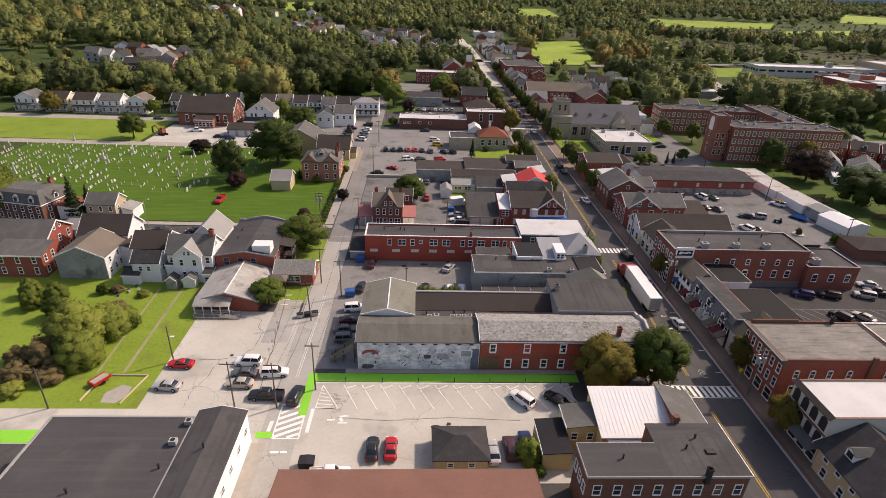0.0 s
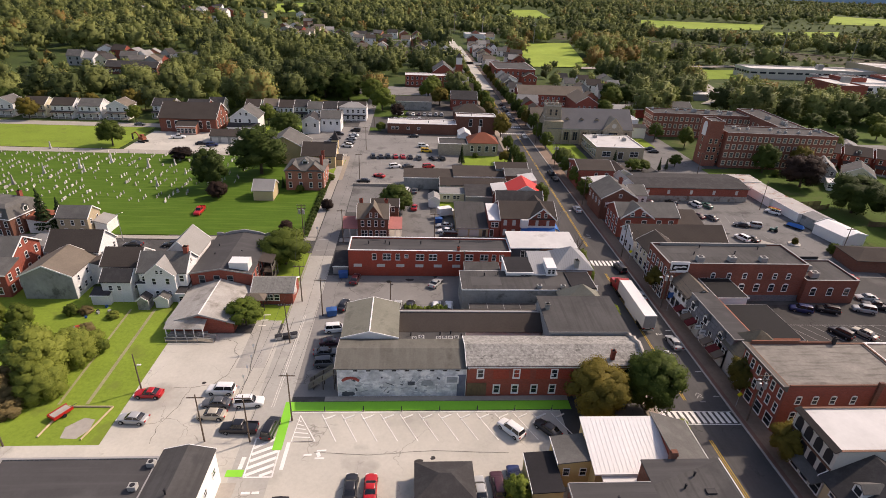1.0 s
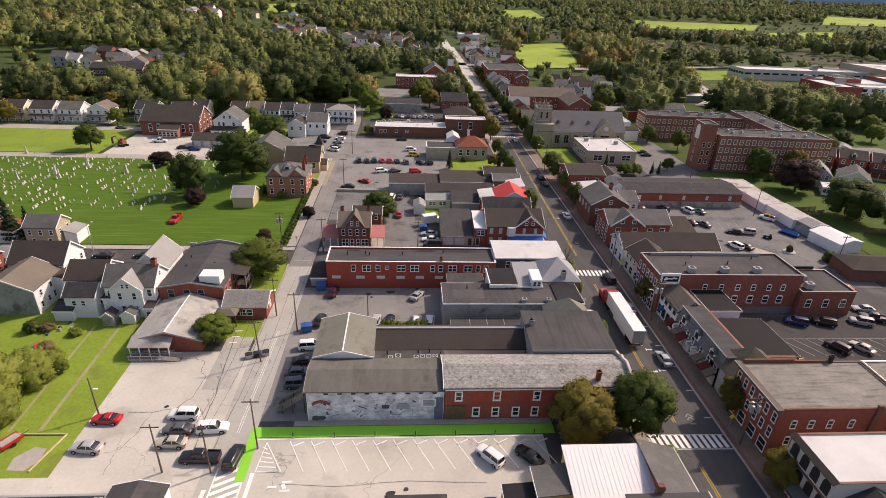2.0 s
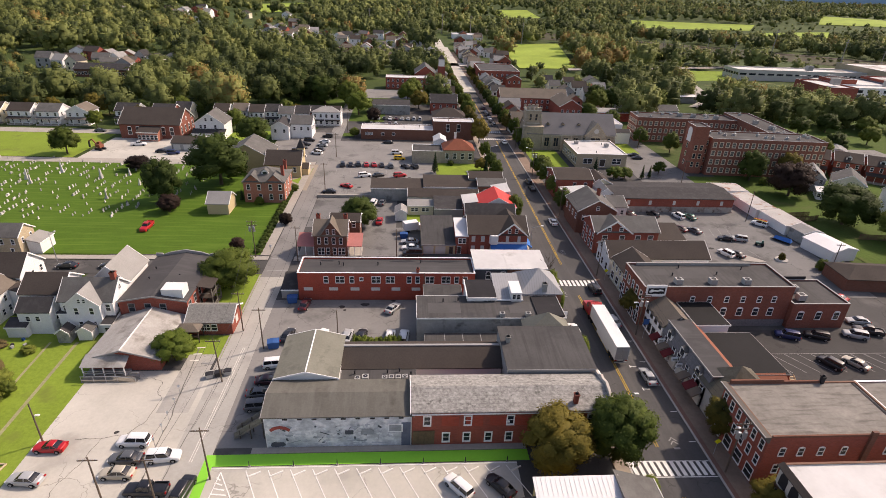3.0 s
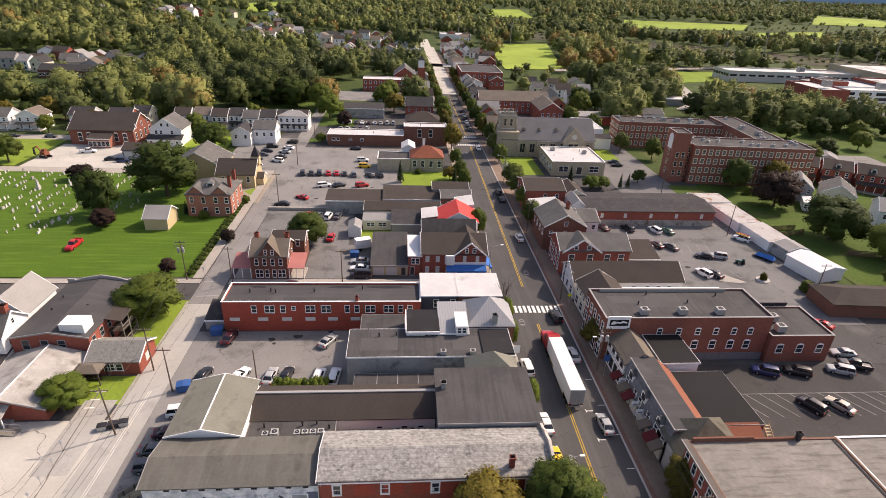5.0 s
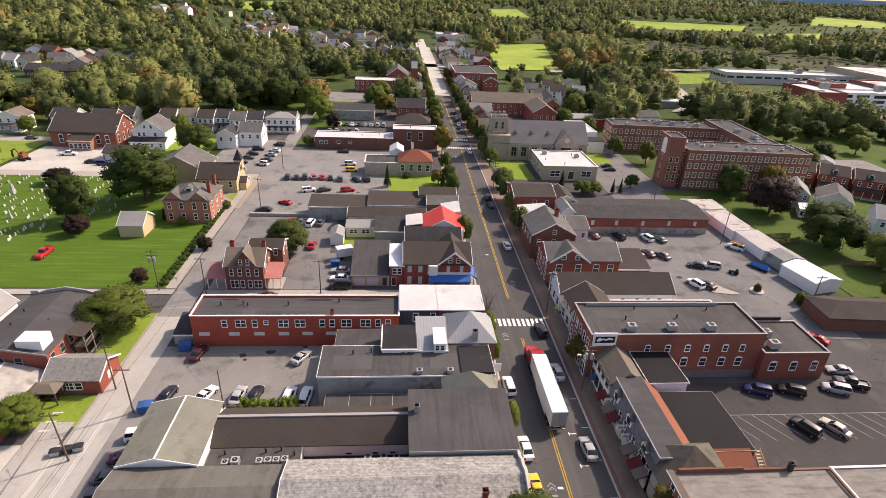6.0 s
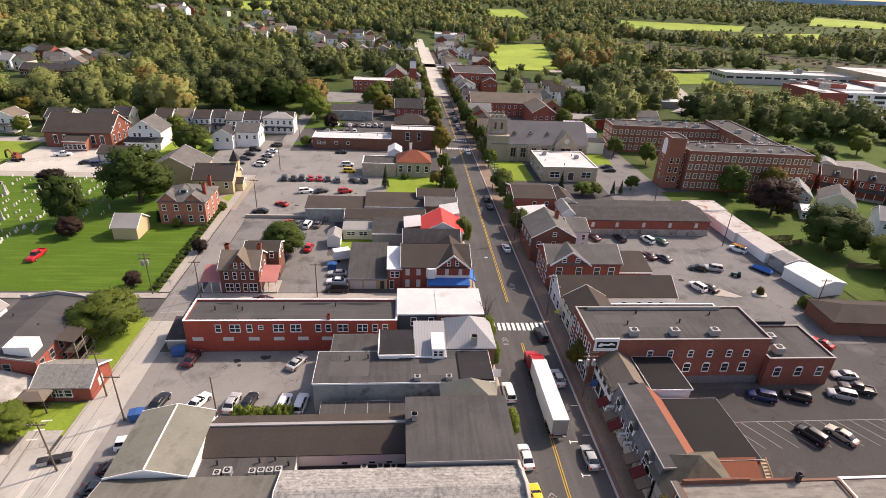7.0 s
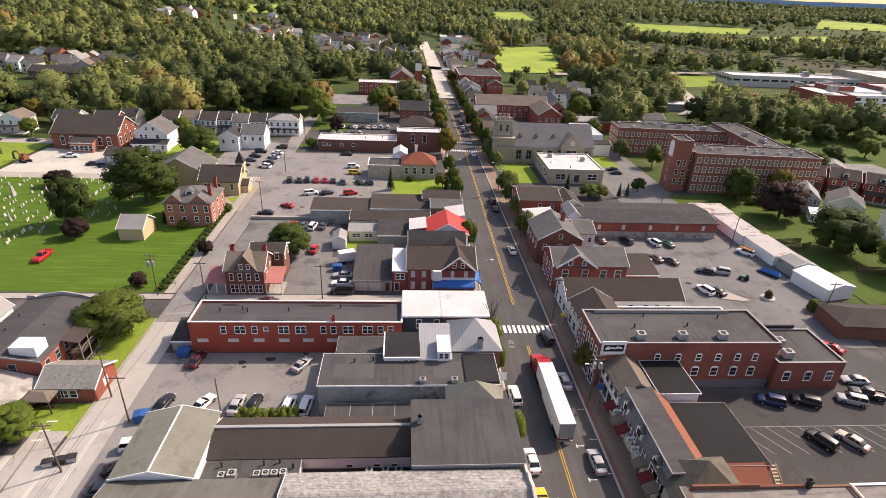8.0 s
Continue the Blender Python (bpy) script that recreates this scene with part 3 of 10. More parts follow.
def strip(g, x0, y0, x1, y1, w, z):
    d = Vector((x1 - x0, y1 - y0, 0)).normalized()
    s = Vector((-d.y, d.x, 0)) * w / 2
    a, b = Vector((x0, y0, z)), Vector((x1, y1, z))
    g.add([a - s, b - s, b + s, a + s], [(0, 1, 2, 3)])


def markings(name, lines, z, mat, label, w=0.12):
    """Each painted line is a piece of its own under one set."""
    root = thing(name, label, "road marking", kind="structure")
    for ln in lines:
        g = Geo()
        strip(g, *ln[:4], ln[4] if len(ln) > 4 else w, z)
        part("line", g, root, mat=mat)


bays = [(-11.9 + 3.1 * i, 72.3, -9.0 + 3.1 * i, 66.5) for i in range(13)]
markings("bay_marking", bays + [(-17.2, 72.7, 27, 72.7)], 0.05, PAINT_LINE, "white slanted parking bay lines", 0.14)
markings("bay_marking", [(-15.6 + 0.02 * i, 71.2 - 0.9 * i, -14.9 + 0.48 * i, 70.7 - 0.82 * i, 0.2) for i in range(6)] + [(-15.3, 72.1, -15.7, 66.6), (-15.7, 66.6, -12.1, 66.6), (-15.3, 72.1, -12.1, 66.6)], 0.05, PAINT_LINE, "white hatched corner of the parking lot", 0.14)
markings("zebra_crossing", [(-20.9, 60.5 + 1.25 * i, -17.2, 62.4 + 1.25 * i, 0.55) for i in range(4)] + [(-18.9, 60.4, -17.2, 61.2, 0.5), (-20.9, 65.4, -18.0, 67.3, 0.5), (-21.0, 60.2, -21.0, 67.4, 0.22), (-17.1, 60.2, -17.1, 67.4, 0.22), (-21.0, 67.4, -17.1, 67.4, 0.22), (-21.0, 60.2, -17.1, 60.2, 0.22), (-16.1, 61.4, -16.0, 66.5, 0.55), (-21.9, 61.6, -21.8, 63.8, 0.6), (-20.6, 57.6, -19.4, 57.6, 0.4), (-19.2, 57.6, -18.2, 57.65, 0.4)], 0.05, PAINT_LINE, "white hatched crossing of the lane", 0.2)
markings("zebra_crossing", [(44.3 + 1.02 * i, 69.6, 44.1 + 1.02 * i, 72.3, 0.6) for i in range(12)] + [(43.8, 72.4, 56.1, 72.2), (43.8, 69.5, 56.1, 69.3)], 0.05, PAINT_LINE, "white ladder crossing of the main street", 0.15)
markings("zebra_crossing", [(44.6 + 1.0 * i, 124.2, 44.6 + 1.0 * i, 126.9, 0.6) for i in range(12)], 0.05, PAINT_LINE, "white ladder crossing of the main street", 0.15)
markings("zebra_crossing", [(44.6 + 1.0 * i, 255.5, 44.6 + 1.0 * i, 258.0, 0.6) for i in range(12)] + [(44.6 + 1.0 * i, 268.5, 44.6 + 1.0 * i, 271.0, 0.6) for i in range(12)], 0.05, PAINT_LINE, "white ladder crossing by the church", 0.15)
markings("centre_line", [(xa + dx, a, xb + dx, b, 0.13) for a, b, xa, xb in ((20, 66, 49.3, 49.3), (75, 120, 49.4, 50.2), (135, 254, 50.1, 51.6), (273, 370, 51.6, 51.2)) for dx in (-0.17, 0.17)], 0.05, PAINT_YELLOW, "double yellow centre line")
markings("bay_marking", [(56.1, 76 + 6.6 * i, 54.9, 76 + 6.6 * i, 0.12) for i in range(6)], 0.05, PAINT_LINE, "short white kerbside bay marks")
markings("bay_marking", [(79.5 + 2.75 * i, 97.8, 83 + 2.75 * i, 92.2, 0.12) for i in range(15)] + [(79.5, 97.9, 121, 97.9, 0.12)], 0.05, PAINT_FAINT, "faded parking bay lines", 0.12)
markings("bay_marking", [(-14.5 + 2.6 * i, 204, -14.5 + 2.6 * i, 209, 0.1) for i in range(14)] + [(-14 + 2.6 * i, 183, -14 + 2.6 * i, 187, 0.1) for i in range(7)] + [(-36 - 0.25 * i, 222 + 2.7 * i, -31 - 0.25 * i, 223 + 2.7 * i, 0.1) for i in range(12)], 0.05, PAINT_FAINT, "faded parking bay lines", 0.1)
markings("bay_marking", [(84 + 2.7 * i, 153, 85 + 2.7 * i, 158, 0.12) for i in range(9)] + [(98 + 2.7 * i, 139, 97 + 2.7 * i, 144, 0.12) for i in range(4)] + [(-22.2, 131, -17.6, 131.4, 0.35), (-22.5, 137.4, -19.5, 137.6, 0.35)], 0.05, PAINT_FAINT, "faded parking bay lines", 0.12)
markings("bay_marking", [(53.2 - 0.7, yy, 53.2 + 0.5, yy, 0.14) for yy in (88.2, 94.5, 100.8, 107.1, 113.6)] + [(52.5, yy - 0.35, 52.5, yy + 0.35, 0.14) for yy in (88.2, 94.5, 100.8, 107.1, 113.6)], 0.052, PAINT_LINE, "white kerbside bay marks like a letter T")
markings("bike_mark", [(x_ - 0.6, y_, x_, y_ + 0.7, 0.18) for x_, y_ in ((52.4, 141.8), (47.0, 120.4), (52.4, 75.5), (47.2, 84.0))] + [(x_ + 0.6, y_, x_, y_ + 0.7, 0.18) for x_, y_ in ((52.4, 141.8), (47.0, 120.4), (52.4, 75.5), (47.2, 84.0))] + [(x_ - 0.6, y_ + 0.7, x_, y_ + 1.4, 0.18) for x_, y_ in ((52.4, 141.8), (47.0, 120.4), (52.4, 75.5), (47.2, 84.0))] + [(x_ + 0.6, y_ + 0.7, x_, y_ + 1.4, 0.18) for x_, y_ in ((52.4, 141.8), (47.0, 120.4), (52.4, 75.5), (47.2, 84.0))] + [(x_ - 0.5, y_ - 0.8, x_ + 0.5, y_ - 0.8, 0.35) for x_, y_ in ((52.4, 141.8), (47.0, 120.4), (52.4, 75.5), (47.2, 84.0))], 0.052, PAINT_FAINT, "worn white shared-lane mark on the asphalt")
outline("church_path", [(-30.5, 191.0), (-23.5, 186.0), (-21.8, 186.0), (-21.8, 214.0), (-24.0, 214.0), (-30.0, 206.5)], 0.075, WALK, "tan concrete forecourt of the church", "path")
outline("lawn", [(-28.6, 195.6), (-23.6, 190.2), (-25.4, 199.6)], 0.085, GRASS, "small green triangle of lawn by the path")
outline("lawn", [(-26.4, 202.6), (-23.4, 196.4), (-23.0, 209.8)], 0.085, GRASS, "small green triangle of lawn by the path")
sheet("yard", [(205, 226, 232, 252), (270, 318, 420, 352)], 0.05, ASPHALT_PALE, "pale parking yard beyond the mill")
sheet("parking_lot", [(-34, 346, 22, 375)], 0.02, ASPHALT_PALE, "pale school parking lot among trees", "parking lot")
sheet("lot_strip", [(-28.9, 84, -23.9, 99)], 0.035, ASPHALT_STRIP, "greyer asphalt strip with parking stops")
for px, py, pr in ((-2.9, 115.2, 0.8), (2.0, 116.1, 1.0), (-2.2, 113.9, 0.5), (8.0, 117.6, 0.6), (14, 110.5, 0.7), (-26, 76, 0.5), (-33, 80, 0.4), (3.5, 62.5, 0.8), (5.6, 63.2, 0.5), (86, 100.5, 0.9), (95, 145, 0.8), (100, 150, 0.6), (4, 196, 1.0), (-5, 190, 0.8), (12, 201, 0.7)):
    ro = random.Random(int(px * 7 + py))
    outline("oil_stain", [(px + pr * ro.uniform(0.6, 1.2) * math.cos(a * 0.7), py + 0.8 * pr * ro.uniform(0.6, 1.2) * math.sin(a * 0.7)) for a in range(9)], 0.045, ASPHALT_STAIN, "dark oil stain on the asphalt")
markings("stop_mark", [(-13.4, 64.0, -12.2, 64.1, 0.35), (-11.6, 64.8, -10.2, 64.9, 0.3), (-11.7, 63.4, -10.3, 63.4, 0.3), (-11.5, 64.0, -11.0, 64.2, 0.9)], 0.05, PAINT_LINE, "white painted bars on the lot")


# ---- building parts ----
def window_geo(w, h, bar, mid=True, arch=False):
    def make():
        g = Geo()
        g.box(-w / 2 - bar, -0.09, -h / 2 - bar, -w / 2, 0.02, h / 2 + bar).box(w / 2, -0.09, -h / 2 - bar, w / 2 + bar, 0.02, h / 2 + bar)
        if not arch:
            g.box(-w / 2, -0.09, h / 2, w / 2, 0.02, h / 2 + bar)
        g.box(-w / 2 - bar, -0.14, -h / 2 - bar * 1.4, w / 2 + bar, 0.02, -h / 2)
        if mid:
            if w > 1.6:
                g.extrude([(-w / 2, -0.04), (-0.06, -0.04), (-0.06, -h / 2), (0.06, -h / 2), (0.06, -0.04), (w / 2, -0.04), (w / 2, 0.04), (0.06, 0.04), (0.06, h / 2), (-0.06, h / 2), (-0.06, 0.04), (-w / 2, 0.04)], "y", -0.07, 0.02)
            else:
                g.box(-w / 2, -0.06, -0.04, w / 2, 0.02, 0.04)
        if arch:
            n = 8
            pts = [((w / 2 + bar) * math.cos(math.pi * i / n), h / 2 + (bar + w * 0.2) * math.sin(math.pi * i / n)) for i in range(n + 1)]
            g.extrude(pts, "y", -0.09, 0.02)
        return g
    return make




def face_pose(face, u, z, w, d):
    """Pose on a wall of a block w by d: u runs 0 to 1 from left to right as seen from outside."""
    if face == "s":
        return pose(-w / 2 + u * w, -d / 2, z)
    if face == "n":
        return pose(w / 2 - u * w, d / 2, z, 0, 0, 180)
    if face == "e":
        return pose(w / 2, -d / 2 + u * d, z, 0, 0, 90)
    return pose(-w / 2, d / 2 - u * d, z, 0, 0, -90)


def add_window(root, m, w, h, frame_mat, style):
    bar = 0.2 if style in ("pale", "bold") else 0.1
    if style == "board":
        me = shared(("board", w, h), "board", SHADE_WHITE, lambda: Geo().box(-w / 2, -0.05, -h / 2, w / 2, 0.02, h / 2))
        return part("window_board", me, root, "white boarded window panel", m)
    if style == "door":
        fr = part("door", shared(("door", w, h, frame_mat.name), "door", frame_mat, window_geo(w, h, bar, False)), root, "", m)
        return part("panel", shared(("doorp", w, h), "panel", WOOD_DARK, lambda: Geo().box(-w / 2, -0.03, -h / 2, w / 2, 0.03, h / 2).box(-w / 2 + 0.12, -0.05, 0.1, w / 2 - 0.12, -0.02, h / 2 - 0.15)), fr)
    if style == "far":
        return part("window", shared(("far", w, h), "window", GLASS, lambda: Geo().box(-w / 2, -0.06, -h / 2, w / 2, 0.02, h / 2)), root, "", m)
    if style == "void":
        pts = [(-w / 2, -h / 2), (w / 2, -h / 2)] + [(w / 2 * math.cos(math.pi * i / 8), h / 2 - w * 0.3 + w * 0.5 * math.sin(math.pi * i / 8)) for i in range(9)]
        return part("balcony_opening", shared(("void", w, h), "balcony_opening", METAL_DARK, lambda: Geo().extrude(pts, "y", -0.04, 0.02)), root, "", m)
    arch = style == "arch"
    fr = part("window", shared(("win", w, h, arch, bar, frame_mat.name), "window", frame_mat, window_geo(w, h, bar, True, arch)), root, "", m)
    pm = PANE_PALE if style == "pale" else GLASS
    part("pane", shared(("pane", w, h, pm.name), "pane", pm, lambda: Geo().box(-w / 2, -0.03, -h / 2, w / 2, 0.01, h / 2)), fr)


def building(name, label, category, x0, y0, x1, y1, h, wall, roof, shape="flat", rise=0.0, over=0.3, rot=0.0, windows=(), trim=TRIM_WHITE,
             parapet=0.45, coping=None, fascia=True, group="", z=0.0):
    """A block with its wall, roof, trim and windows. windows: (face, height of centre, width, height, count or list of places 0..1, style)."""
    w, d = x1 - x0, y1 - y0
    root = thing(name, label, category, pose((x0 + x1) / 2, (y0 + y1) / 2, z, 0, 0, rot), group)
    X, Y, t, o = w / 2, d / 2, 0.16, over
    g, r, c = Geo(), Geo(), Geo()
    if shape == "flat":
        k = h - parapet
        g.box(-X, -Y, -0.3, X, Y, k - 0.03)
        if parapet > 0.05:
            part("parapet", Geo().ring(-X, -Y, X, Y, 0.25, k - 0.03, h), root, mat=wall)
            r.box(-X + 0.25, -Y + 0.25, k - 0.02, X - 0.25, Y - 0.25, k + 0.06)
            c.ring(-X - 0.06, -Y - 0.06, X + 0.06, Y + 0.06, 0.32, h, h + 0.1)
        else:
            r.box(-X - o, -Y - o, h, X + o, Y + o, h + 0.2)
            c.ring(-X - o - 0.07, -Y - o - 0.07, X + o + 0.07, Y + o + 0.07, 0.066, h - 0.05, h + 0.24)
        part("wall", g, root, mat=wall)
        part("roof", r, root, mat=roof)
        if w * d > 150 and roof in (ROOF_ASPHALT, ROOF_MEMBRANE, ROOF_SLABS) and y1 < 240:
            rp = random.Random(int(abs(x0 * 13 + y0 * 7)))
            for i in range(2):
                pw, pd = rp.uniform(0.1, 0.3) * w, rp.uniform(0.25, 0.6) * d
                px, py = rp.uniform(-X + 0.5, X - pw - 0.5), rp.uniform(-Y + 0.5, Y - pd - 0.5)
                zz = (k + 0.06 if parapet > 0.05 else h + 0.2) + 0.004 * (i + 1)
                part("felt_patch", Geo().box(px, py, zz - 0.02, px + pw, py + pd, zz), root, mat=ROOF_PATCH if roof == ROOF_ASPHALT else roof)
        if c.v:
            part("coping", c, root, mat=coping or trim)
    elif shape in ("gx", "gy"):
        A, ax = (Y, "x") if shape == "gx" else (X, "y")
        B_ = X if shape == "gx" else Y
        s = rise / A
        g.extrude([(-A, -0.3), (A, -0.3), (A, h), (0, h + rise), (-A, h)], ax, -B_, B_)
        low = h - o * s
        prof = [(-A - o, low), (0, h + rise), (A + o, low), (A + o, low + t), (0, h + rise + t), (-A - o, low + t)]
        r.extrude(prof, ax, -B_ - o, B_ + o)
        part("wall", g, root, mat=wall)
        part("roof", r, root, mat=roof)
        if fascia:
            pr = [(-A - o - 0.03, low - 0.12), (0, h + rise - 0.12), (A + o + 0.03, low - 0.12), (A + o + 0.03, low + t + 0.03), (0, h + rise + t + 0.03), (-A - o - 0.03, low + t + 0.03)]
            for sgn in (-1, 1):
                f = Geo().extrude(pr, ax, sgn * (B_ + o), sgn * (B_ + o + 0.09))
                part("bargeboard", f, root, mat=trim)
    elif shape in ("hip", "pyr"):
        g.box(-X, -Y, -0.3, X, Y, h)
        ext = 0 if shape == "pyr" else max(0.0, X - Y)
        exty = 0 if shape == "pyr" else max(0.0, Y - X)
        a = [(-X - o, -Y - o), (X + o, -Y - o), (X + o, Y + o), (-X - o, Y + o)]
        pts = [(x, y, h) for x, y in a] + [(x, y, h + t) for x, y in a]
        if exty:
            pts += [(0, -exty, h + rise), (0, exty, h + rise)]
            fs = [(4, 5, 8), (5, 6, 9, 8), (6, 7, 9), (7, 4, 8, 9)]
        else:
            pts += [(-ext, 0, h + rise), (max(ext, 0.01), 0, h + rise)]
            fs = [(4, 5, 9, 8), (5, 6, 9), (6, 7, 8, 9), (7, 4, 8)]
        r.add(pts, fs + [(3, 2, 1, 0), (0, 1, 5, 4), (1, 2, 6, 5), (2, 3, 7, 6), (3, 0, 4, 7)])
        part("wall", g, root, mat=wall)
        part("roof", r, root, mat=roof)
    elif shape in ("shed_s", "shed_w", "shed_e"):
        ax, A, B_ = ("x", Y, X) if shape == "shed_s" else ("y", X, Y)
        k = -1 if shape == "shed_e" else 1
        g.extrude([(-A * k, -0.3), (A * k, -0.3), (A * k, h + rise), (-A * k, h)], ax, -B_, B_)
        s = rise / (2 * A)
        r.extrude([((-A - o) * k, h - o * s), ((A + o) * k, h + rise + o * s), ((A + o) * k, h + rise + o * s + t), ((-A - o) * k, h - o * s + t)], ax, -B_ - o, B_ + o)
        part("wall", g, root, mat=wall)
        part("roof", r, root, mat=roof)
        if fascia:
            part("fascia", Geo().extrude([((-A - o) * k, h - o * s - 0.1), ((-A - o - 0.07) * k, h - o * s - 0.1), ((-A - o - 0.07) * k, h - o * s + t + 0.03), ((-A - o) * k, h - o * s + t + 0.03)], ax, -B_ - o, B_ + o), root, mat=trim)
    for face, zc, ww, wh, places, style in windows:
        if isinstance(places, int):
            places = [(i + 0.5) / places for i in range(places)]
        for u in places:
            add_window(root, face_pose(face, u, zc, w, d), ww, wh, trim, style)
    return root


def chimney(root, x, y, z0, z1, mat=BRICK, s=0.45):
    """A stack on the roof of a building, in the building's own frame."""
    g = Geo().box(x - s, y - s, z0, x + s, y + s, z1).box(x - s - 0.08, y - s - 0.08, z1 - 0.25, x + s + 0.08, y + s + 0.08, z1)
    ch = part("chimney", g, root, mat=mat)
    part("flue", Geo().tube((x, y, z1), (x, y, z1 + 0.3), 0.16, 0.14, 8), ch, mat=METAL_DARK)


def porch(root, x0, y0, x1, y1, z, roof, n=3, post=TRIM_WHITE, slope=0.5):
    """A lean-to roof on posts along the low side y0, in the building's own frame."""
    part("porch_roof", Geo().extrude([(y0 - 0.2, z), (y1, z + slope), (y1, z + slope + 0.14), (y0 - 0.2, z + 0.14)], "x", x0 - 0.2, x1 + 0.2), root, mat=roof)
    for i in range(n):
        x = x0 + 0.1 + (x1 - x0 - 0.2) * i / max(1, n - 1)
        part("porch_post", Geo().box(x - 0.08, y0, 0, x + 0.08, y0 + 0.16, z + 0.06), root, mat=post)
    part("porch_floor", Geo().box(x0, y0, -0.2, x1, y1, 0.35), root, mat=CONCRETE)


def dormer(root, x, y, z, w, h, dep, ang, wall, roof):
    """A small gabled dormer that looks along -y before the turn ang."""
    m = pose(x, y, z, 0, 0, ang)
    g = Geo().extrude([(-w / 2, 0), (w / 2, 0), (w / 2, h), (0, h + w * 0.4), (-w / 2, h)], "y", 0, dep)
    b = part("dormer", g, root, "", m, wall)
    o = 0.15
    r = Geo().extrude([(-w / 2 - o, h - o * 0.8), (0, h + w * 0.4), (w / 2 + o, h - o * 0.8), (w / 2 + o, h - o * 0.8 + 0.1), (0, h + w * 0.4 + 0.1), (-w / 2 - o, h - o * 0.8 + 0.1)], "y", -0.2, dep)
    part("dormer_roof", r, b, mat=roof)
    part("pane", Geo().box(-w * 0.32, -0.04, 0.2, w * 0.32, 0.02, h - 0.05), b, mat=GLASS)


def hvac(x, y, z, s=1.0, label="white rooftop air conditioning unit"):
    ob = thing("air_conditioner", label, "air conditioner", pose(x, y, z), "rooftop units")
    part("casing", Geo().box(-0.6 * s, -0.5 * s, 0.12, 0.6 * s, 0.5 * s, 1.0 * s), ob, mat=METAL_UNIT)
    part("foot", Geo().box(-0.5 * s, -0.4 * s, 0, 0.5 * s, 0.4 * s, 0.12), ob, mat=METAL_DARK)
    part("fan", Geo().tube((0, 0, 1.0 * s), (0, 0, 1.0 * s + 0.06), 0.38 * s, 0.38 * s, 12), ob, mat=METAL_DARK)
    part("grille", Geo().box(-0.5 * s, -0.53 * s, 0.3 * s, 0.5 * s, -0.5 * s, 0.85 * s), ob, mat=TRIM_GREY)


def condenser(x, y, z, s=1.0):
    """A square outdoor unit with louvred sides and a fan under a ring in its top."""
    ob = thing("air_conditioner", "square grey air conditioning condenser with a top fan", "air conditioner", pose(x, y, z), "rooftop units")
    g = Geo()
    for i in range(7):
        g.box(-0.43 * s, -0.43 * s, (0.14 + 0.115 * i) * s, 0.43 * s, 0.43 * s, (0.21 + 0.115 * i) * s)
    part("casing", Geo().box(-0.4 * s, -0.4 * s, 0.08 * s, 0.4 * s, 0.4 * s, 0.98 * s), ob, mat=METAL_DARK)
    part("louvre", g, ob, mat=METAL_GREY)
    for u in (-1, 1):
        for v in (-1, 1):
            part("corner_post", Geo().box(u * 0.42 * s - 0.035, v * 0.42 * s - 0.035, 0, u * 0.42 * s + 0.035, v * 0.42 * s + 0.035, 1.0 * s), ob, mat=METAL_UNIT)
    lid = part("lid", Geo().box(-0.45 * s, -0.45 * s, 0.97 * s, 0.45 * s, 0.45 * s, 1.04 * s), ob, "pale metal lid", mat=METAL_UNIT)
    part("fan", Geo().tube((0, 0, 1.0 * s), (0, 0, 1.06 * s), 0.32 * s, 0.32 * s, 14), lid, mat=METAL_DARK)
    part("hub", Geo().tube((0, 0, 1.05 * s), (0, 0, 1.09 * s), 0.1 * s, 0.09 * s, 8), lid, mat=METAL_GREY)


def vent(x, y, z, h=0.7, r=0.12):
    ob = thing("roof_vent", "dark metal vent pipe on a roof", "vent", pose(x, y, z), "roof vents")
    part("pipe", shared(("vp", h, r), "pipe", METAL_DARK, lambda: Geo().tube((0, 0, -0.05), (0, 0, h), r, r, 8)), ob)
    part("cap", shared(("vc", h, r), "cap", METAL_DARK, lambda: Geo().tube((0, 0, h), (0, 0, h + 0.12), r * 1.7, r * 1.2, 8)), ob)


def pond(root, x, y, z, rx, ry, seed):
    ro = random.Random(seed)
    part("damp_patch", Geo().extrude([(x + rx * ro.uniform(0.75, 1.2) * math.cos(a * math.pi / 8), y + ry * ro.uniform(0.6, 1.2) * math.sin(a * math.pi / 8)) for a in range(16)], "z", z - 0.02, z), root, "dark damp patch on the roofing", mat=ROOF_WET)


# ---- the block between the lane and the main street ----
mural = building("mural_building", "low block with a painted mural wall and a grey shingle roof", "building", -9.9, 76.5, 11.5, 84.2, 5.95, PAINT_WHITE, ROOF_MOSS, "gx", 0.95, 0.3, trim=TRIM_GREY)
brick_row = building("brick_building", "two-storey red brick block with a mottled slate roof", "building", 11.6, 76.4, 41.5, 84.4, 6.55, BRICK, ROOF_SLATE, "gx", 1.2, 0.25,
                     windows=[("s", 4.85, 0.85, 1.5, [0.073, 0.276, 0.49, 0.7, 0.9], "bold"), ("s", 1.6, 0.85, 1.5, [0.17, 0.275, 0.385, 0.49, 0.7, 0.85], "bold"), ("e", 4.7, 1.0, 1.7, 3, "w")])
chimney(brick_row, 9.6, -2.9, 6.4, 8.7, BRICK, 0.32)
part("timber_screen", Geo().box(-14.9, -4.12, 0.3, -11.6, -4.0, 2.9), brick_row, "weathered timber screen over a doorway", mat=WOOD_SCREEN)
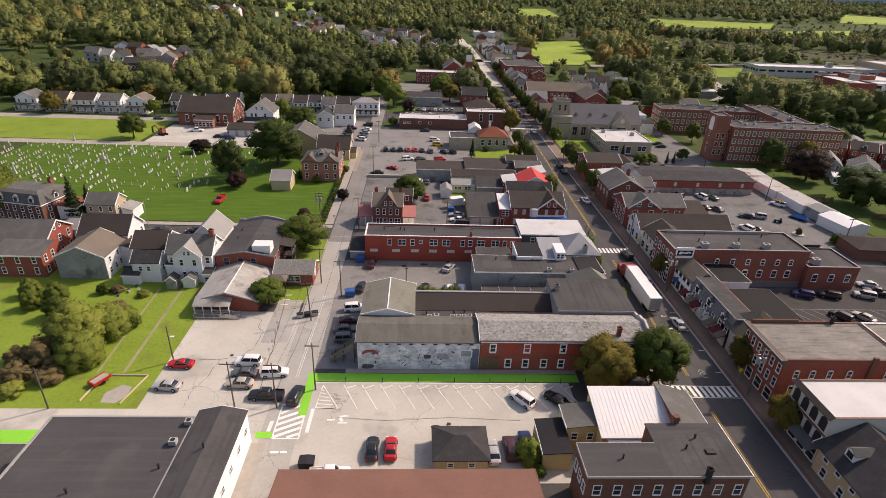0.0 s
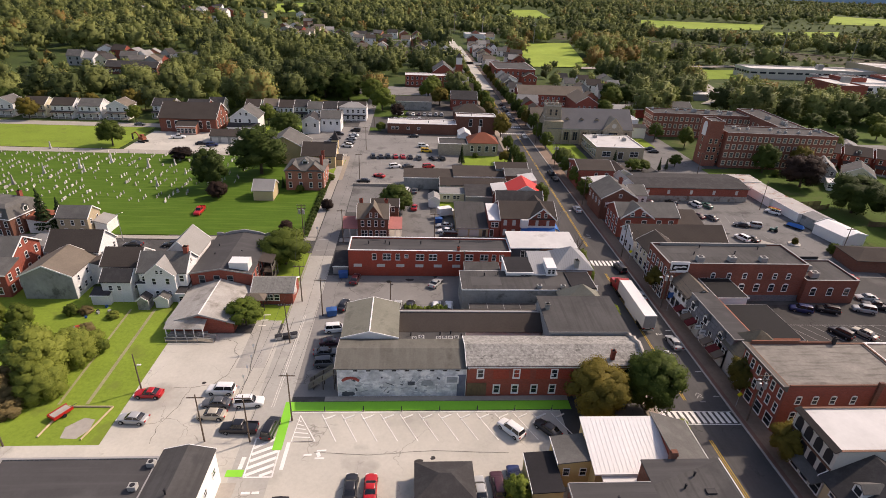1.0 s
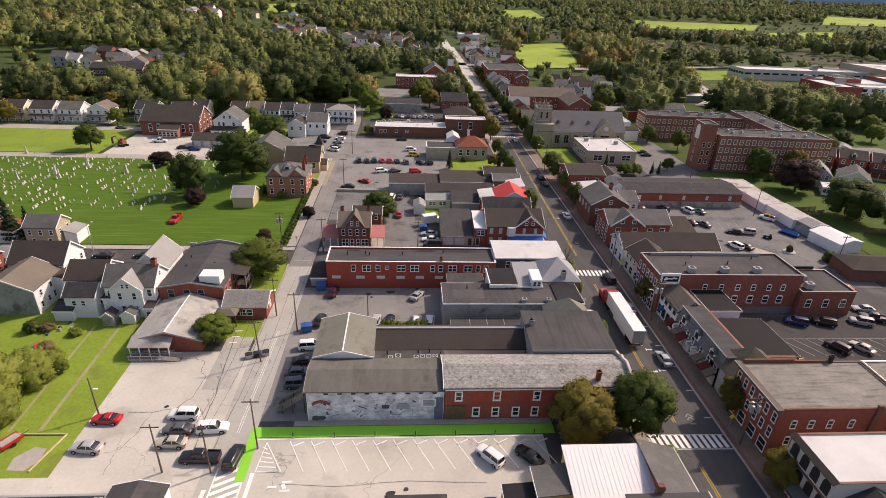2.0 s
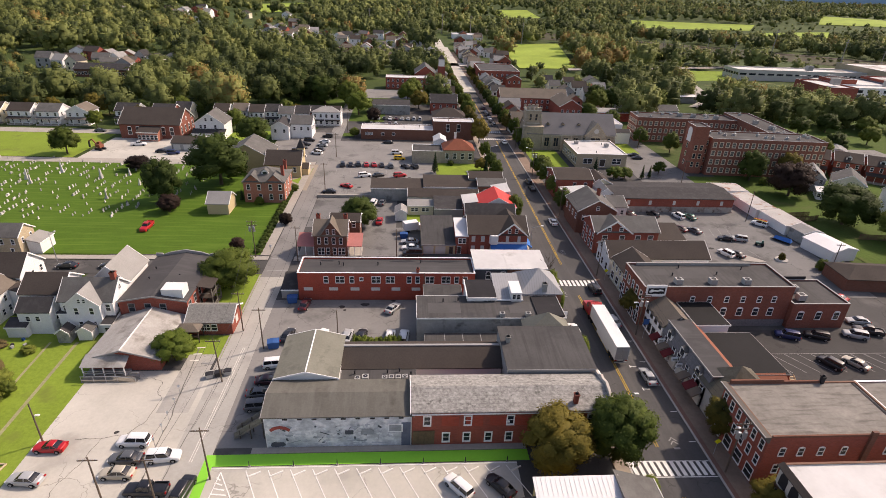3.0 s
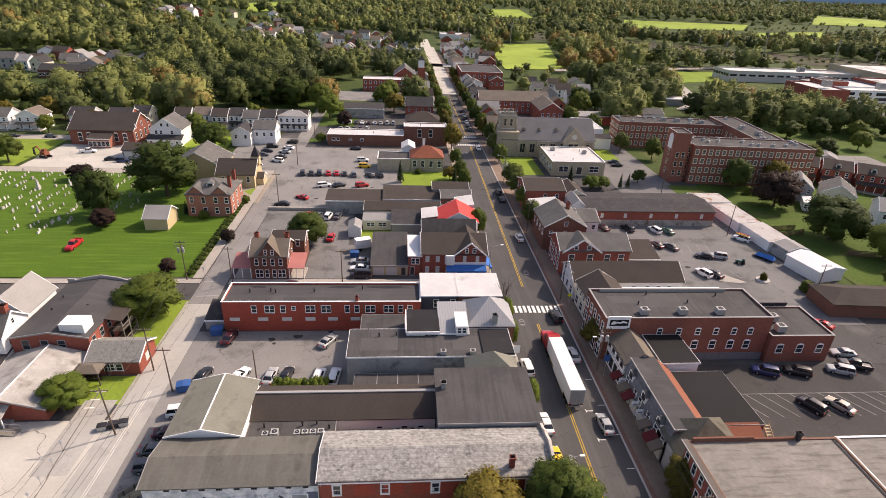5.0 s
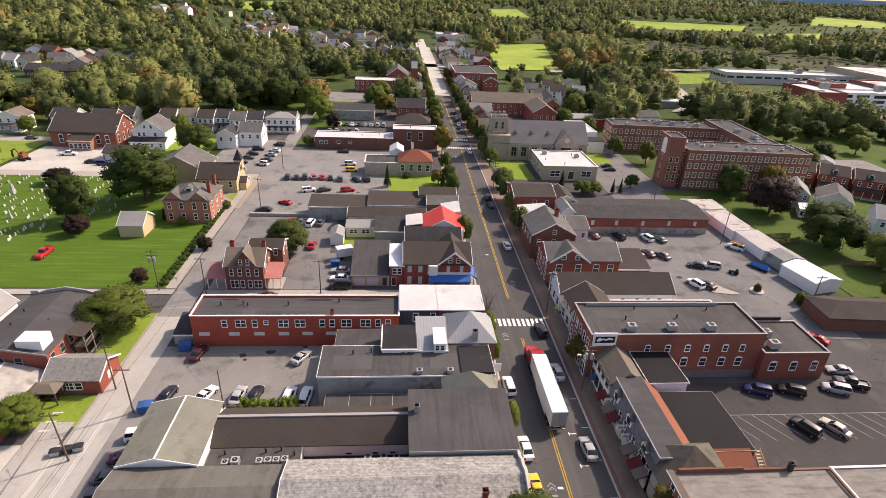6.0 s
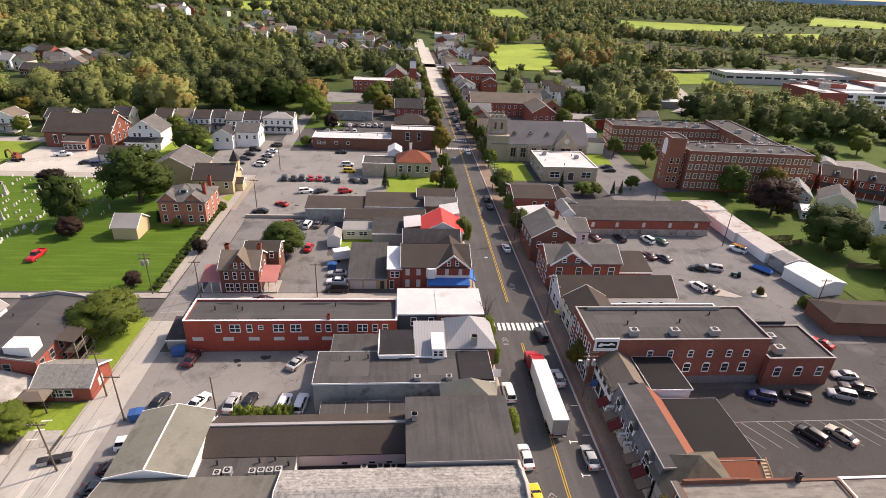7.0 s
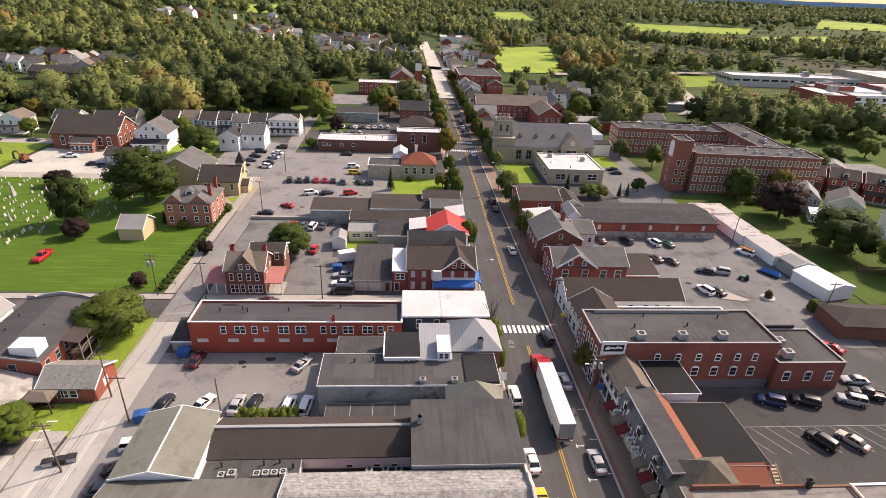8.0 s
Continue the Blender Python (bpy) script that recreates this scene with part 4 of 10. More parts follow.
for i in range(12):
    part("slat", shared("screen_slat", "slat", WOOD_SCREEN, lambda: Geo().box(-0.1, -0.06, 0.3, 0.1, 0.0, 2.95)), brick_row, "", pose(-14.7 + 0.27 * i, -4.12, 0))
for i in range(4):
    part("brick_panel", Geo().box(-10.6 + 3.6 * i, -4.035, 3.75, -8.0 + 3.6 * i, -3.99, 5.6), brick_row, mat=BRICK_DEEP)
part("eave_board", Geo().box(-15.0, -4.34, 6.2, 14.9, -4.26, 6.38), brick_row, mat=TRIM_WHITE)
part("wall_lamp", Geo().dome(-0.6, -4.2, 4.6, 0.2, 0.2, 0.3), brick_row, "white wall lamp", mat=METAL_WHITE)
part("gable_parapet", Geo().extrude([(-4.3, 5.6), (-4.3, 7.3), (-3.4, 7.2), (-2.6, 7.7), (-1.6, 8.1), (0, 8.5), (1.4, 8.0), (2.2, 8.1), (3.2, 7.4), (4.3, 7.3), (4.3, 5.6)], "x", 14.96, 15.35), brick_row, "flaking plastered parapet on the gable end", mat=PLASTER_OLD)
gable_hall = building("gabled_hall", "white walled hall with a low grey gabled roof", "building", -9.9, 84.6, -0.2, 95.6, 6.3, PAINT_WHITE, ROOF_SAGE, "gy", 1.25, 0.25)
part("ridge_cap", Geo().box(-0.1, -5.7, 7.6, 0.1, 5.7, 7.76), gable_hall, mat=TRIM_WHITE)
building("rear_wing", "low flat-roofed wing with dark grey roofing", "building", 0, 84.4, 12.3, 89.2, 4.0, PAINT_WHITE, ROOF_ASPHALT, "flat", parapet=0.0, over=0.02, trim=TRIM_GREY)
building("rear_wing", "low dark-roofed court beside the hall", "building", 12.4, 84.5, 27, 89.2, 1.9, BLOCK_GREY, ROOF_MEMBRANE, "flat", parapet=0.0, over=0.02, trim=TRIM_GREY)
long_shed = building("long_hall", "long white hall with a brown shingle roof", "building", 0, 89.4, 27, 96.6, 4.3, PAINT_WHITE, ROOF_BROWN, "gx", 1.9, 0.3,
                     windows=[("s", 2.2, 0.8, 0.9, [0.69, 0.83, 0.92], "w")])
part("ridge_cap", Geo().box(-13.6, -0.24, 6.24, 13.6, 0.24, 6.42), long_shed, mat=TRIM_GREY)
low_wing = building("rear_wing", "low dark flat-roofed wing", "building", 14.2, 96.7, 32.4, 100.3, 3.4, BLOCK_GREY, ROOF_ASPHALT, "flat", parapet=0.0, over=0.03, trim=TRIM_GREY)
for x_ in (-5.4, -2.0, 1.4, 4.8):
    part("roof_seam", Geo().box(x_ - 0.05, -1.8, 3.58, x_ + 0.05, 1.8, 3.63), low_wing, mat=TRIM_GREY)
workshop = building("workshop", "grey sided workshop with a dark membrane roof", "building", 27.2, 85, 41.7, 96.2, 7.2, SIDING_GREY, ROOF_ASPHALT, "shed_s", 0.5, 0.2,
         windows=[("s", 5.2, 0.9, 0.6, [0.32, 0.75], "w"), ("e", 5.0, 1.0, 1.5, 3, "w"), ("e", 1.8, 1.6, 1.8, 3, "w")], trim=TRIM_GREY)
chimney(workshop, -6.2, 1.4, 7.2, 8.8, BLOCK_GREY, 0.35)
building("corner_house", "small house with a pale green-grey pyramid roof", "house", 32.6, 96.4, 41.0, 101.2, 5.9, SIDING_GREY, ROOF_SAGE, "pyr", 3.4, 0.2)
block_f = building("block_store", "grey block store with a flat dark roof", "building", 12.8, 101.3, 41.2, 109.2, 6.2, BLOCK_GREY, ROOF_ASPHALT, "flat", parapet=0.0, over=0.06,
                   windows=[("s", 1.6, 2.2, 2.4, [0.36], "door"), ("e", 4.8, 1.0, 1.6, 4, "w")])
building("roof_room", "dark patched roof deck at the end of the store", "building", 35.9, 101.7, 41.0, 108.6, 6.42, BRICK_BROWN, ROOF_MEMBRANE, "flat", parapet=0.0, over=0.02, trim=ROOF_MEMBRANE)
building("rear_wing", "low wing with a dark flat roof behind the store", "building", 14.4, 109.4, 22.4, 116.4, 4.6, BLOCK_GREY, ROOF_ASPHALT, "flat", parapet=0.0, over=0.03, trim=TRIM_GREY)
pent = building("rear_wing", "raised wing with a white roof edge", "building", 22.8, 107.2, 28.6, 113.6, 7.0, PAINT_WHITE, ROOF_MEMBRANE, "shed_s", 0.5, 0.12, windows=[("s", 6.3, 0.7, 0.6, [0.62, 0.78, 0.92], "w")])
part("roof_edge", Geo().box(-3.1, -3.35, 7.05, -2.9, 3.3, 7.75).box(-3.0, -3.45, 6.95, 3.0, -3.25, 7.3), pent, mat=TRIM_WHITE)
building("rear_wing", "grey sided rear wing with a metal roof", "building", 28.7, 107.4, 34.0, 115.5, 6.6, SIDING_GREY, ROOF_METALGREY, "shed_s", 1.5, 0.1)
building("roof_dormer", "white boxed dormer on the metal roof", "house", 31.6, 107.1, 33.6, 111.2, 8.3, SIDING_WHITE, ROOF_METAL, "shed_s", 0.3, 0.1, windows=[("s", 7.5, 0.6, 1.0, [0.28, 0.72], "w")])
metal_house = building("town_house", "grey house with a pale hipped metal roof", "house", 34.1, 109.6, 42.6, 118.4, 6.6, BRICK_BROWN, ROOF_METALGREY, "pyr", 3.8, 0.25,
                       windows=[("e", 5.0, 1.0, 1.6, 3, "w")])
chimney(metal_house, 0.6, -3.9, 6.4, 8.9, BLOCK_GREY)
red_long = building("brick_building", "long red painted brick building with a white roof edge", "building", -12.4, 118.2, 25.7, 125.6, 6.6, BRICK_DEEP, ROOF_SLABS, "flat", parapet=0.4,
                    windows=[("s", 5.0, 0.85, 1.45, [(p - 324) / 375 for p in (383, 437, 558, 576, 660, 678)], "w"), ("s", 5.0, 1.75, 1.45, [(p - 324) / 375 for p in (412, 488, 518, 602, 637)], "w"),
                             ("s", 2.7, 1.9, 0.75, [(p - 324) / 375 for p in (345, 398, 443, 487, 530, 573)], "board"), ("s", 5.2, 0.7, 0.7, [(457 - 324) / 375], "w")])
for x_, y_, rx_, ry_, sd_ in ((3.4, 2.5, 2.9, 0.45, 1), (12.2, 2.5, 4.2, 0.5, 2), (-13.5, 2.6, 1.6, 0.35, 3), (-4.5, -2.6, 2.2, 0.3, 4)):
    pond(red_long, x_, y_, 6.285, rx_, ry_, sd_)
chimney(red_long, 6.6, -3.3, 6.0, 7.6, s=0.3)
stoop = building("loading_shed", "grey timber loading shed beside the brick wall", "shed", -16.2, 118.8, -12.6, 124.6, 2.0, TRIM_GREY, ROOF_DARK, "shed_s", 1.2, 0.1)
blue_house = building("town_house", "dark sided house with a white roof", "house", 25.8, 119.6, 33.0, 128.2, 7.0, SIDING_BLUE, ROOF_WHITE, "shed_s", 0.3, 0.12,
                      windows=[("s", 5.4, 0.9, 1.7, [0.42, 0.88], "w"), ("s", 2.6, 0.9, 1.7, [0.3, 0.66, 0.88], "w")])
building("town_house", "brick house with a white membrane roof", "house", 33.1, 119.6, 42.0, 128.2, 7.0, BRICK_BROWN, ROOF_WHITE, "shed_s", 0.3, 0.12,
         windows=[("s", 5.4, 0.9, 1.6, [0.25], "w"), ("e", 5.2, 1.0, 1.7, 3, "w"), ("e", 2.0, 1.0, 1.7, 3, "w")])
building("stair_shed", "small white sided lean-to", "shed", 25.9, 117.0, 28.8, 119.5, 2.7, SIDING_WHITE, ROOF_LIGHT, "shed_s", 0.6, 0.1)

gothic = building("brick_house", "brown brick house with a steep front gable", "house", -12.1, 138.7, -4.0, 146.6, 5.9, BRICK_BROWN, ROOF_TAN, "gx", 2.6, 0.3, trim=TRIM_WHITE,
                  windows=[("s", 4.4, 0.7, 1.6, [0.16, 0.38, 0.6, 0.82], "w"), ("s", 1.5, 0.75, 1.8, [0.16, 0.26, 0.42, 0.62, 0.78, 0.88], "w"), ("e", 4.4, 0.8, 1.5, [0.3, 0.7], "w")])
gg = Geo().extrude([(-2.5, 0), (2.5, 0), (0, 3.6)], "y", 0, 4.0)
fg_ = part("front_gable", gg, gothic, "", pose(0.2, -3.97, 5.8), BRICK_BROWN)
part("gable_roof", Geo().extrude([(-2.9, -0.5), (0, 3.6), (2.9, -0.5), (2.9, -0.25), (0, 3.85), (-2.9, -0.25)], "y", -0.3, 4.2), fg_, mat=ROOF_TAN)
for u in (-0.75, 0.75):
    add_window(gothic, pose(0.2 + u, -4.0, 6.9), 0.55, 1.1, TRIM_WHITE, "w")
chimney(gothic, -3.4, 1.2, 7.4, 9.4)
chimney(gothic, 3.4, 1.2, 7.4, 9.4)
for x0, x1 in ((-8.2, -4.2), (4.2, 7.6)):
    porch(gothic, x0, -4.0, x1, 1.2, 2.9, ROOF_PINK, 3, TRIM_WHITE, 1.3)
building("brick_house", "brick rear wing of the gabled house", "house", -9.0, 146.8, -1.4, 152.6, 6.0, BRICK_BROWN, ROOF_BROWN, "gx", 1.3, 0.25, windows=[("s", 5.4, 0.8, 1.5, [0.8], "w"), ("e", 5.0, 0.8, 1.5, 2, "w")])
building("garage_block", "low tan garage block with a dark roof", "building", 14.8, 140.6, 23.4, 154.2, 2.6, STUCCO_TAN, ROOF_ASPHALT, "shed_s", 2.3, 0.2, windows=[("s", 1.15, 2.6, 2.1, [0.2, 0.56], "board"), ("s", 1.1, 0.9, 2.0, [0.88], "door")], trim=TRIM_GREY)
building("connecting_house", "narrow brick house with a white metal roof", "house", 23.5, 140.8, 26.7, 149.0, 5.0, BRICK, ROOF_METAL, "shed_s", 1.5, 0.15, windows=[("s", 3.7, 0.8, 1.3, [0.36, 0.68], "w"), ("s", 1.1, 0.9, 2.1, [0.3], "door")])
building("brick_house", "brick rear house with a dark shingle roof", "house", 27.2, 152.4, 40.8, 158.4, 6.0, BRICK, ROOF_DARK, "gx", 2.3, 0.25, windows=[("e", 4.4, 0.9, 1.5, 2, "w"), ("e", 1.8, 0.9, 1.5, 2, "w")])
gable_shop = building("brick_shop", "red brick shop with white trimmed gables and a blue awning", "shop", 26.8, 140.6, 42.0, 152.2, 5.7, BRICK, ROOF_BROWN, "gx", 2.8, 0.3,
                      windows=[("s", 4.4, 0.95, 1.6, [0.08, 0.24, 0.4], "board"), ("s", 4.4, 0.8, 1.6, [0.66, 0.86], "board"), ("s", 1.55, 0.95, 1.9, [0.08, 0.24, 0.4], "board"), ("e", 4.4, 0.9, 1.6, 4, "w"), ("e", 1.6, 1.6, 2.0, 4, "w")])
part("roof_hip", Geo().extrude([(0.2, 5.6), (3.6, 8.3), (7.0, 5.6), (7.0, 5.8), (3.6, 8.5), (0.2, 5.8)], "y", -1.0, 5.6), gable_shop, mat=ROOF_BROWN)
fg_ = part("front_gable", Geo().extrude([(-3.6, 0), (3.6, 0), (0, 3.0)], "y", 0, 5.7), gable_shop, "", pose(3.7, -5.84, 5.65), BRICK)
part("gable_roof", Geo().extrude([(-4.0, -0.35), (0, 3.0), (4.0, -0.35), (4.0, -0.1), (0, 3.25), (-4.0, -0.1)], "y", -0.35, 5.8), fg_, mat=ROOF_BROWN)
part("bargeboard", Geo().extrude([(-4.0, -0.45), (0, 2.85), (4.0, -0.45), (4.0, -0.05), (0, 3.3), (-4.0, -0.05)], "y", -0.45, -0.35), fg_, mat=TRIM_WHITE)
for u in (-0.9, 0.9):
    add_window(gable_shop, pose(3.7 + u, -5.86, 6.7), 0.65, 1.1, TRIM_WHITE, "w")
part("bay_window", Geo().extrude([(-1.2, 0), (-0.8, -0.9), (0.8, -0.9), (1.2, 0)], "z", 3.2, 5.6), gable_shop, "", pose(-1.1, -5.8, 0), TRIM_WHITE)
part("awning", Geo().extrude([(-1.7, 2.1), (0, 3.0), (0, 2.8), (-1.7, 1.7)], "x", -1.9, 7.6), gable_shop, "blue shop awning", pose(0, -5.8, 0), CANVAS_BLUE)
part("awning", Geo().extrude([(9.2, 2.1), (7.65, 3.0), (7.65, 2.8), (9.2, 1.7)], "y", -5.7, -0.5), gable_shop, "blue shop awning", None, CANVAS_BLUE)
part("awning_band", Geo().box(-1.9, -5.9, 3.0, 7.6, -5.8, 3.6), gable_shop, "white sign band over the awning", None, SIGN_WHITE)
red_roof = building("red_roofed_house", "white sided house with a red metal roof", "house", 31.8, 158.6, 42.2, 168, 6.0, SIDING_WHITE, ROOF_RED, "gy", 2.8, 0.3, windows=[("s", 6.4, 0.9, 0.9, [0.5], "w"), ("w", 4.4, 0.9, 1.4, 2, "w")])
building("flat_annex", "white flat-roofed annex behind the house", "house", 37.5, 168.2, 42.2, 176, 6.4, SIDING_WHITE, ROOF_WHITE, "shed_w", 0.8, 0.1)
building("flat_annex", "white flat-roofed annex behind the house", "house", 27.5, 162, 31.7, 169, 5.6, BRICK_BROWN, ROOF_WHITE, "shed_w", 0.6, 0.1, windows=[("s", 4.0, 0.8, 1.2, 2, "w")])
building("back_house", "low cream back house with a dark roof", "house", 11.3, 166.6, 19.0, 170.4, 2.9, SIDING_CREAM, ROOF_LIGHT, "shed_s", 0.6, 0.2, windows=[("s", 1.7, 1.0, 1.0, [0.2, 0.33, 0.62, 0.75], "w")])
building("back_house", "dark-roofed low back building", "house", 19.2, 162.5, 30, 170.4, 3.6, TRIM_GREY, ROOF_DARK, "shed_s", 1.0, 0.2)
building("long_store", "long cream store with a brown roof", "building", 11.5, 171, 33, 178, 4.2, SIDING_CREAM, ROOF_BROWN, "gx", 1.3, 0.25, windows=[("s", 2.4, 1.0, 1.0, 5, "w")])
building("long_store", "long grey store with a dark roof", "building", -0.3, 178.2, 16.4, 186, 4.0, BLOCK_GREY, ROOF_BROWN, "shed_s", 0.7, 0.2, windows=[("s", 1.6, 0.9, 1.4, [0.72], "door")])
building("long_store", "long low store with a brown roof", "building", 16.5, 178.4, 33.5, 187.5, 4.6, PAINT_WHITE, ROOF_BROWN, "shed_s", 1.0, 0.2)
building("street_house", "street house with a grey roof", "house", 33.6, 176.2, 42.4, 183.4, 6.0, BRICK_BROWN, ROOF_GREY, "gx", 1.4, 0.25, windows=[("s", 4.2, 0.8, 1.3, 2, "w"), ("e", 4.4, 0.9, 1.5, 3, "w")])
building("street_house", "street house with a dark roof", "house", 31.5, 183.6, 42.4, 190.5, 6.0, SIDING_GREY, ROOF_BROWN, "gx", 1.3, 0.25)
building("garden_shed", "small white garden shed with a grey roof", "shed", 7.6, 161.8, 11.0, 166.4, 2.6, SIDING_WHITE, ROOF_LIGHT, "gy", 1.0, 0.2)
bank = building("stone_bank", "grey stone bank with a terracotta hip roof", "building", 25.2, 218.8, 37.2, 228.5, 5.2, STONE_GREY, ROOF_TERRA, "hip", 3.4, 0.3, windows=[("s", 3.0, 1.2, 2.2, 4, "w"), ("e", 3.0, 1.2, 2.2, 3, "w")])
chimney(bank, -1.0, 2.2, 6.0, 10.5, PAINT_WHITE)
building("stone_annex", "stone annex with a dark roof", "building", 13.2, 218.6, 25.1, 228, 4.8, STONE_GREY, ROOF_ASPHALT, "flat", parapet=0.3)
building("white_annex", "white rear annex of the bank", "building", 22, 228.3, 27, 236, 6.0, SIDING_WHITE, ROOF_WHITE, "gy", 1.4, 0.2, windows=[("s", 4.0, 0.9, 1.4, 2, "w")])
building("brick_store", "long low brick store with a white roof", "building", -8.8, 252, 22.8, 262, 4.6, BRICK_BROWN, ROOF_WHITE, "flat", parapet=0.3, windows=[("s", 2.6, 1.2, 1.0, [0.08, 0.14, 0.3, 0.45], "w")])
building("brick_hall", "brick hall with a white roof", "building", 22.9, 254.5, 41.2, 262, 8.0, BRICK_BROWN, ROOF_WHITE, "flat", parapet=0.4, windows=[("s", 5.2, 1.4, 3.2, [0.36, 0.62], "w"), ("e", 5.0, 1.2, 2.0, 3, "w")])


# ---- east side of the main street ----
inn = building("dark_house", "dark shingled house with a tan front and dormers", "house", 58.6, 41, 70, 54.6, 4.8, STUCCO_TAN, ROOF_DARK, "gy", 3.4, 0.7,
               windows=[("w", 3.6, 0.8, 1.1, [0.12, 0.3, 0.5, 0.7, 0.88], "w"), ("w", 1.3, 0.9, 1.4, [0.15, 0.4, 0.85], "w"), ("w", 1.2, 1.1, 2.2, [0.62], "door")])
dormer(inn, -4.6, 3.4, 5.6, 1.6, 1.2, 3.0, -90, SIDING_WHITE, ROOF_GREY)
terrace = building("terrace_block", "pale block with arched balconies and a white roof", "building", 59.2, 55.2, 86, 63.6, 8.9, STUCCO_PALE, ROOF_WHITE, "flat", parapet=0.2, coping=TRIM_BROWN,
                   windows=[("w", 6.9, 1.35, 1.9, [0.14, 0.38, 0.62, 0.86], "void"), ("w", 4.2, 1.35, 1.9, [0.14, 0.38, 0.62, 0.86], "void"), ("w", 1.5, 1.6, 2.2, 4, "w")])
part("front_roof", Geo().extrude([(-15.2, 2.7), (-13.4, 3.2), (-13.4, 3.35), (-15.2, 2.85)], "y", -4.2, 4.2), terrace, mat=ROOF_GREY)
part("floor_band", Geo().box(-13.6, -4.2, 5.4, -13.38, 4.2, 5.65), terrace, mat=TRIM_BROWN)
part("eave_tiles", Geo().extrude([(-14.0, 8.6), (-13.2, 9.1), (-13.2, 9.2), (-14.0, 8.7)], "y", -4.3, 4.3), terrace, "dark ragged roof edge", mat=ROOF_BROWN)
slate = building("brick_building", "three-storey red brick block with a weathered roof", "building", 60.0, 67.6, 81, 78.8, 9.3, BRICK, ROOF_MILKY, "flat", parapet=0.12, coping=TRIM_BROWN,
                 windows=[("w", 7.2, 0.75, 1.6, [0.08, 0.25, 0.41, 0.59, 0.75, 0.92], "w"), ("w", 4.4, 0.75, 1.6, [0.08, 0.25, 0.41, 0.59, 0.75, 0.92], "w"), ("w", 1.5, 1.6, 2.0, 4, "w"),
                          ("s", 6.6, 0.75, 1.3, [0.12, 0.25, 0.39, 0.55, 0.86, 0.93], "arch"), ("s", 3.4, 0.75, 1.4, [0.12, 0.25, 0.39, 0.55, 0.86], "arch")])
part("cornice", Geo().extrude([(-10.5, 8.4), (-10.8, 8.5), (-11.0, 9.0), (-11.35, 9.15), (-11.35, 9.5), (-10.5, 9.5)], "y", -5.8, 5.8), slate, "dark carved cornice with a pale edge", mat=TRIM_WEATHERED)
part("cornice_edge", Geo().box(-11.42, -5.8, 9.42, -11.3, 5.8, 9.55), slate, mat=TRIM_GREY)
part("fire_wall", Geo().extrude([(-10, 9.3), (4.5, 9.3), (4.5, 9.65), (-1.5, 9.65), (-1.5, 9.95), (-10, 9.95)], "y", 5.35, 5.65), slate, mat=BRICK_BROWN)
part("stack", Geo().box(3.9, -5.95, 0, 4.7, -5.55, 10.2), slate, "brick stack up the wall", mat=BRICK_BROWN)
part("roof_seam", Geo().box(9.6, -5.3, 9.2, 10.0, 5.3, 9.265), slate, "dark tarred seam in the roofing", mat=ROOF_MEMBRANE)
part("brick_coping", Geo().box(-10.2, -5.7, 9.3, 10.4, -5.45, 9.62), slate, mat=BRICK_BROWN)
chimney(slate, 4.8, 5.4, 9.0, 10.6, METAL_DARK, 0.25)
building("brick_building", "long flat-roofed rear block with a white roof edge", "building", 81.1, 67.6, 112, 79.0, 9.2, BRICK, ROOF_MILKY, "flat", parapet=0.15, windows=[("s", 6.6, 0.9, 1.6, 12, "w"), ("s", 3.2, 0.9, 1.6, 12, "w")])
building("hip_house", "house with a green-grey pyramid roof", "house", 60.4, 79.2, 70.2, 87.2, 4.8, SIDING_GREY, ROOF_OLIVE, "pyr", 4.2, 0.3, trim=TRIM_GREY)
stone_row = thing("stone_row", "fieldstone row house with dormers over the pavement", "house", pose(63.2, 91.6, 0))
part("wall", Geo().box(-2.8, -8.2, -0.3, 2.8, 8.2, 4.2), stone_row, mat=STONE_DARK)
part("mansard", Geo().extrude([(-3.0, 4.2), (-2.1, 6.7), (1.9, 6.7), (2.8, 4.2)], "y", -8.2, 8.2), stone_row, "grey stone-tiled mansard slope", mat=STONE_DARK)
part("roof", Geo().extrude([(-2.3, 6.7), (1.9, 6.75), (1.9, 6.9), (-2.3, 6.85)], "y", -8.4, 8.3), stone_row, mat=ROOF_SLABS)
part("gutter", Geo().box(-2.42, -8.45, 6.66, -2.28, 8.3, 6.9).box(-2.42, -8.5, 6.66, 1.9, -8.38, 6.92), stone_row, mat=TRIM_GREY)
part("metal_edge", Geo().extrude([(1.9, 6.85), (4.6, 4.75), (4.6, 4.55), (1.9, 6.65)], "y", -7.6, 8.0), stone_row, "orange-brown metal roof slope", mat=CLAD_ORANGE)
for zz, ww, hh, places in ((3.4, 0.9, 1.3, (0.1, 0.3, 0.42, 0.62, 0.78, 0.93)), (1.4, 1.0, 1.9, (0.08, 0.24, 0.4, 0.56, 0.72, 0.9))):
    for u in places:
        add_window(stone_row, face_pose("w", u, zz, 5.6, 16.4), ww, hh, TRIM_WHITE, "w")
for v in (-5.2, 0.4, 5.6):
    dormer(stone_row, -2.95, v, 4.3, 1.7, 1.5, 1.4, -90, TRIM_WHITE, ROOF_GREY)
for y_, nm, mt in ((100.6, "dark red", CANVAS_RED), (97.4, "tan", CANVAS_TAN), (95.4, "dark red", CANVAS_RED), (88.9, "tan", CANVAS_TAN), (86.4, "dark red", CANVAS_RED), (84.6, "tan", CANVAS_TAN)):
    v = y_ - 91.6
    part("awning", Geo().extrude([(-4.6, 2.2), (-2.8, 3.1), (-2.8, 2.9), (-4.6, 1.9)], "y", v - 0.85, v + 0.85), stone_row, nm + " awning", mat=mt)
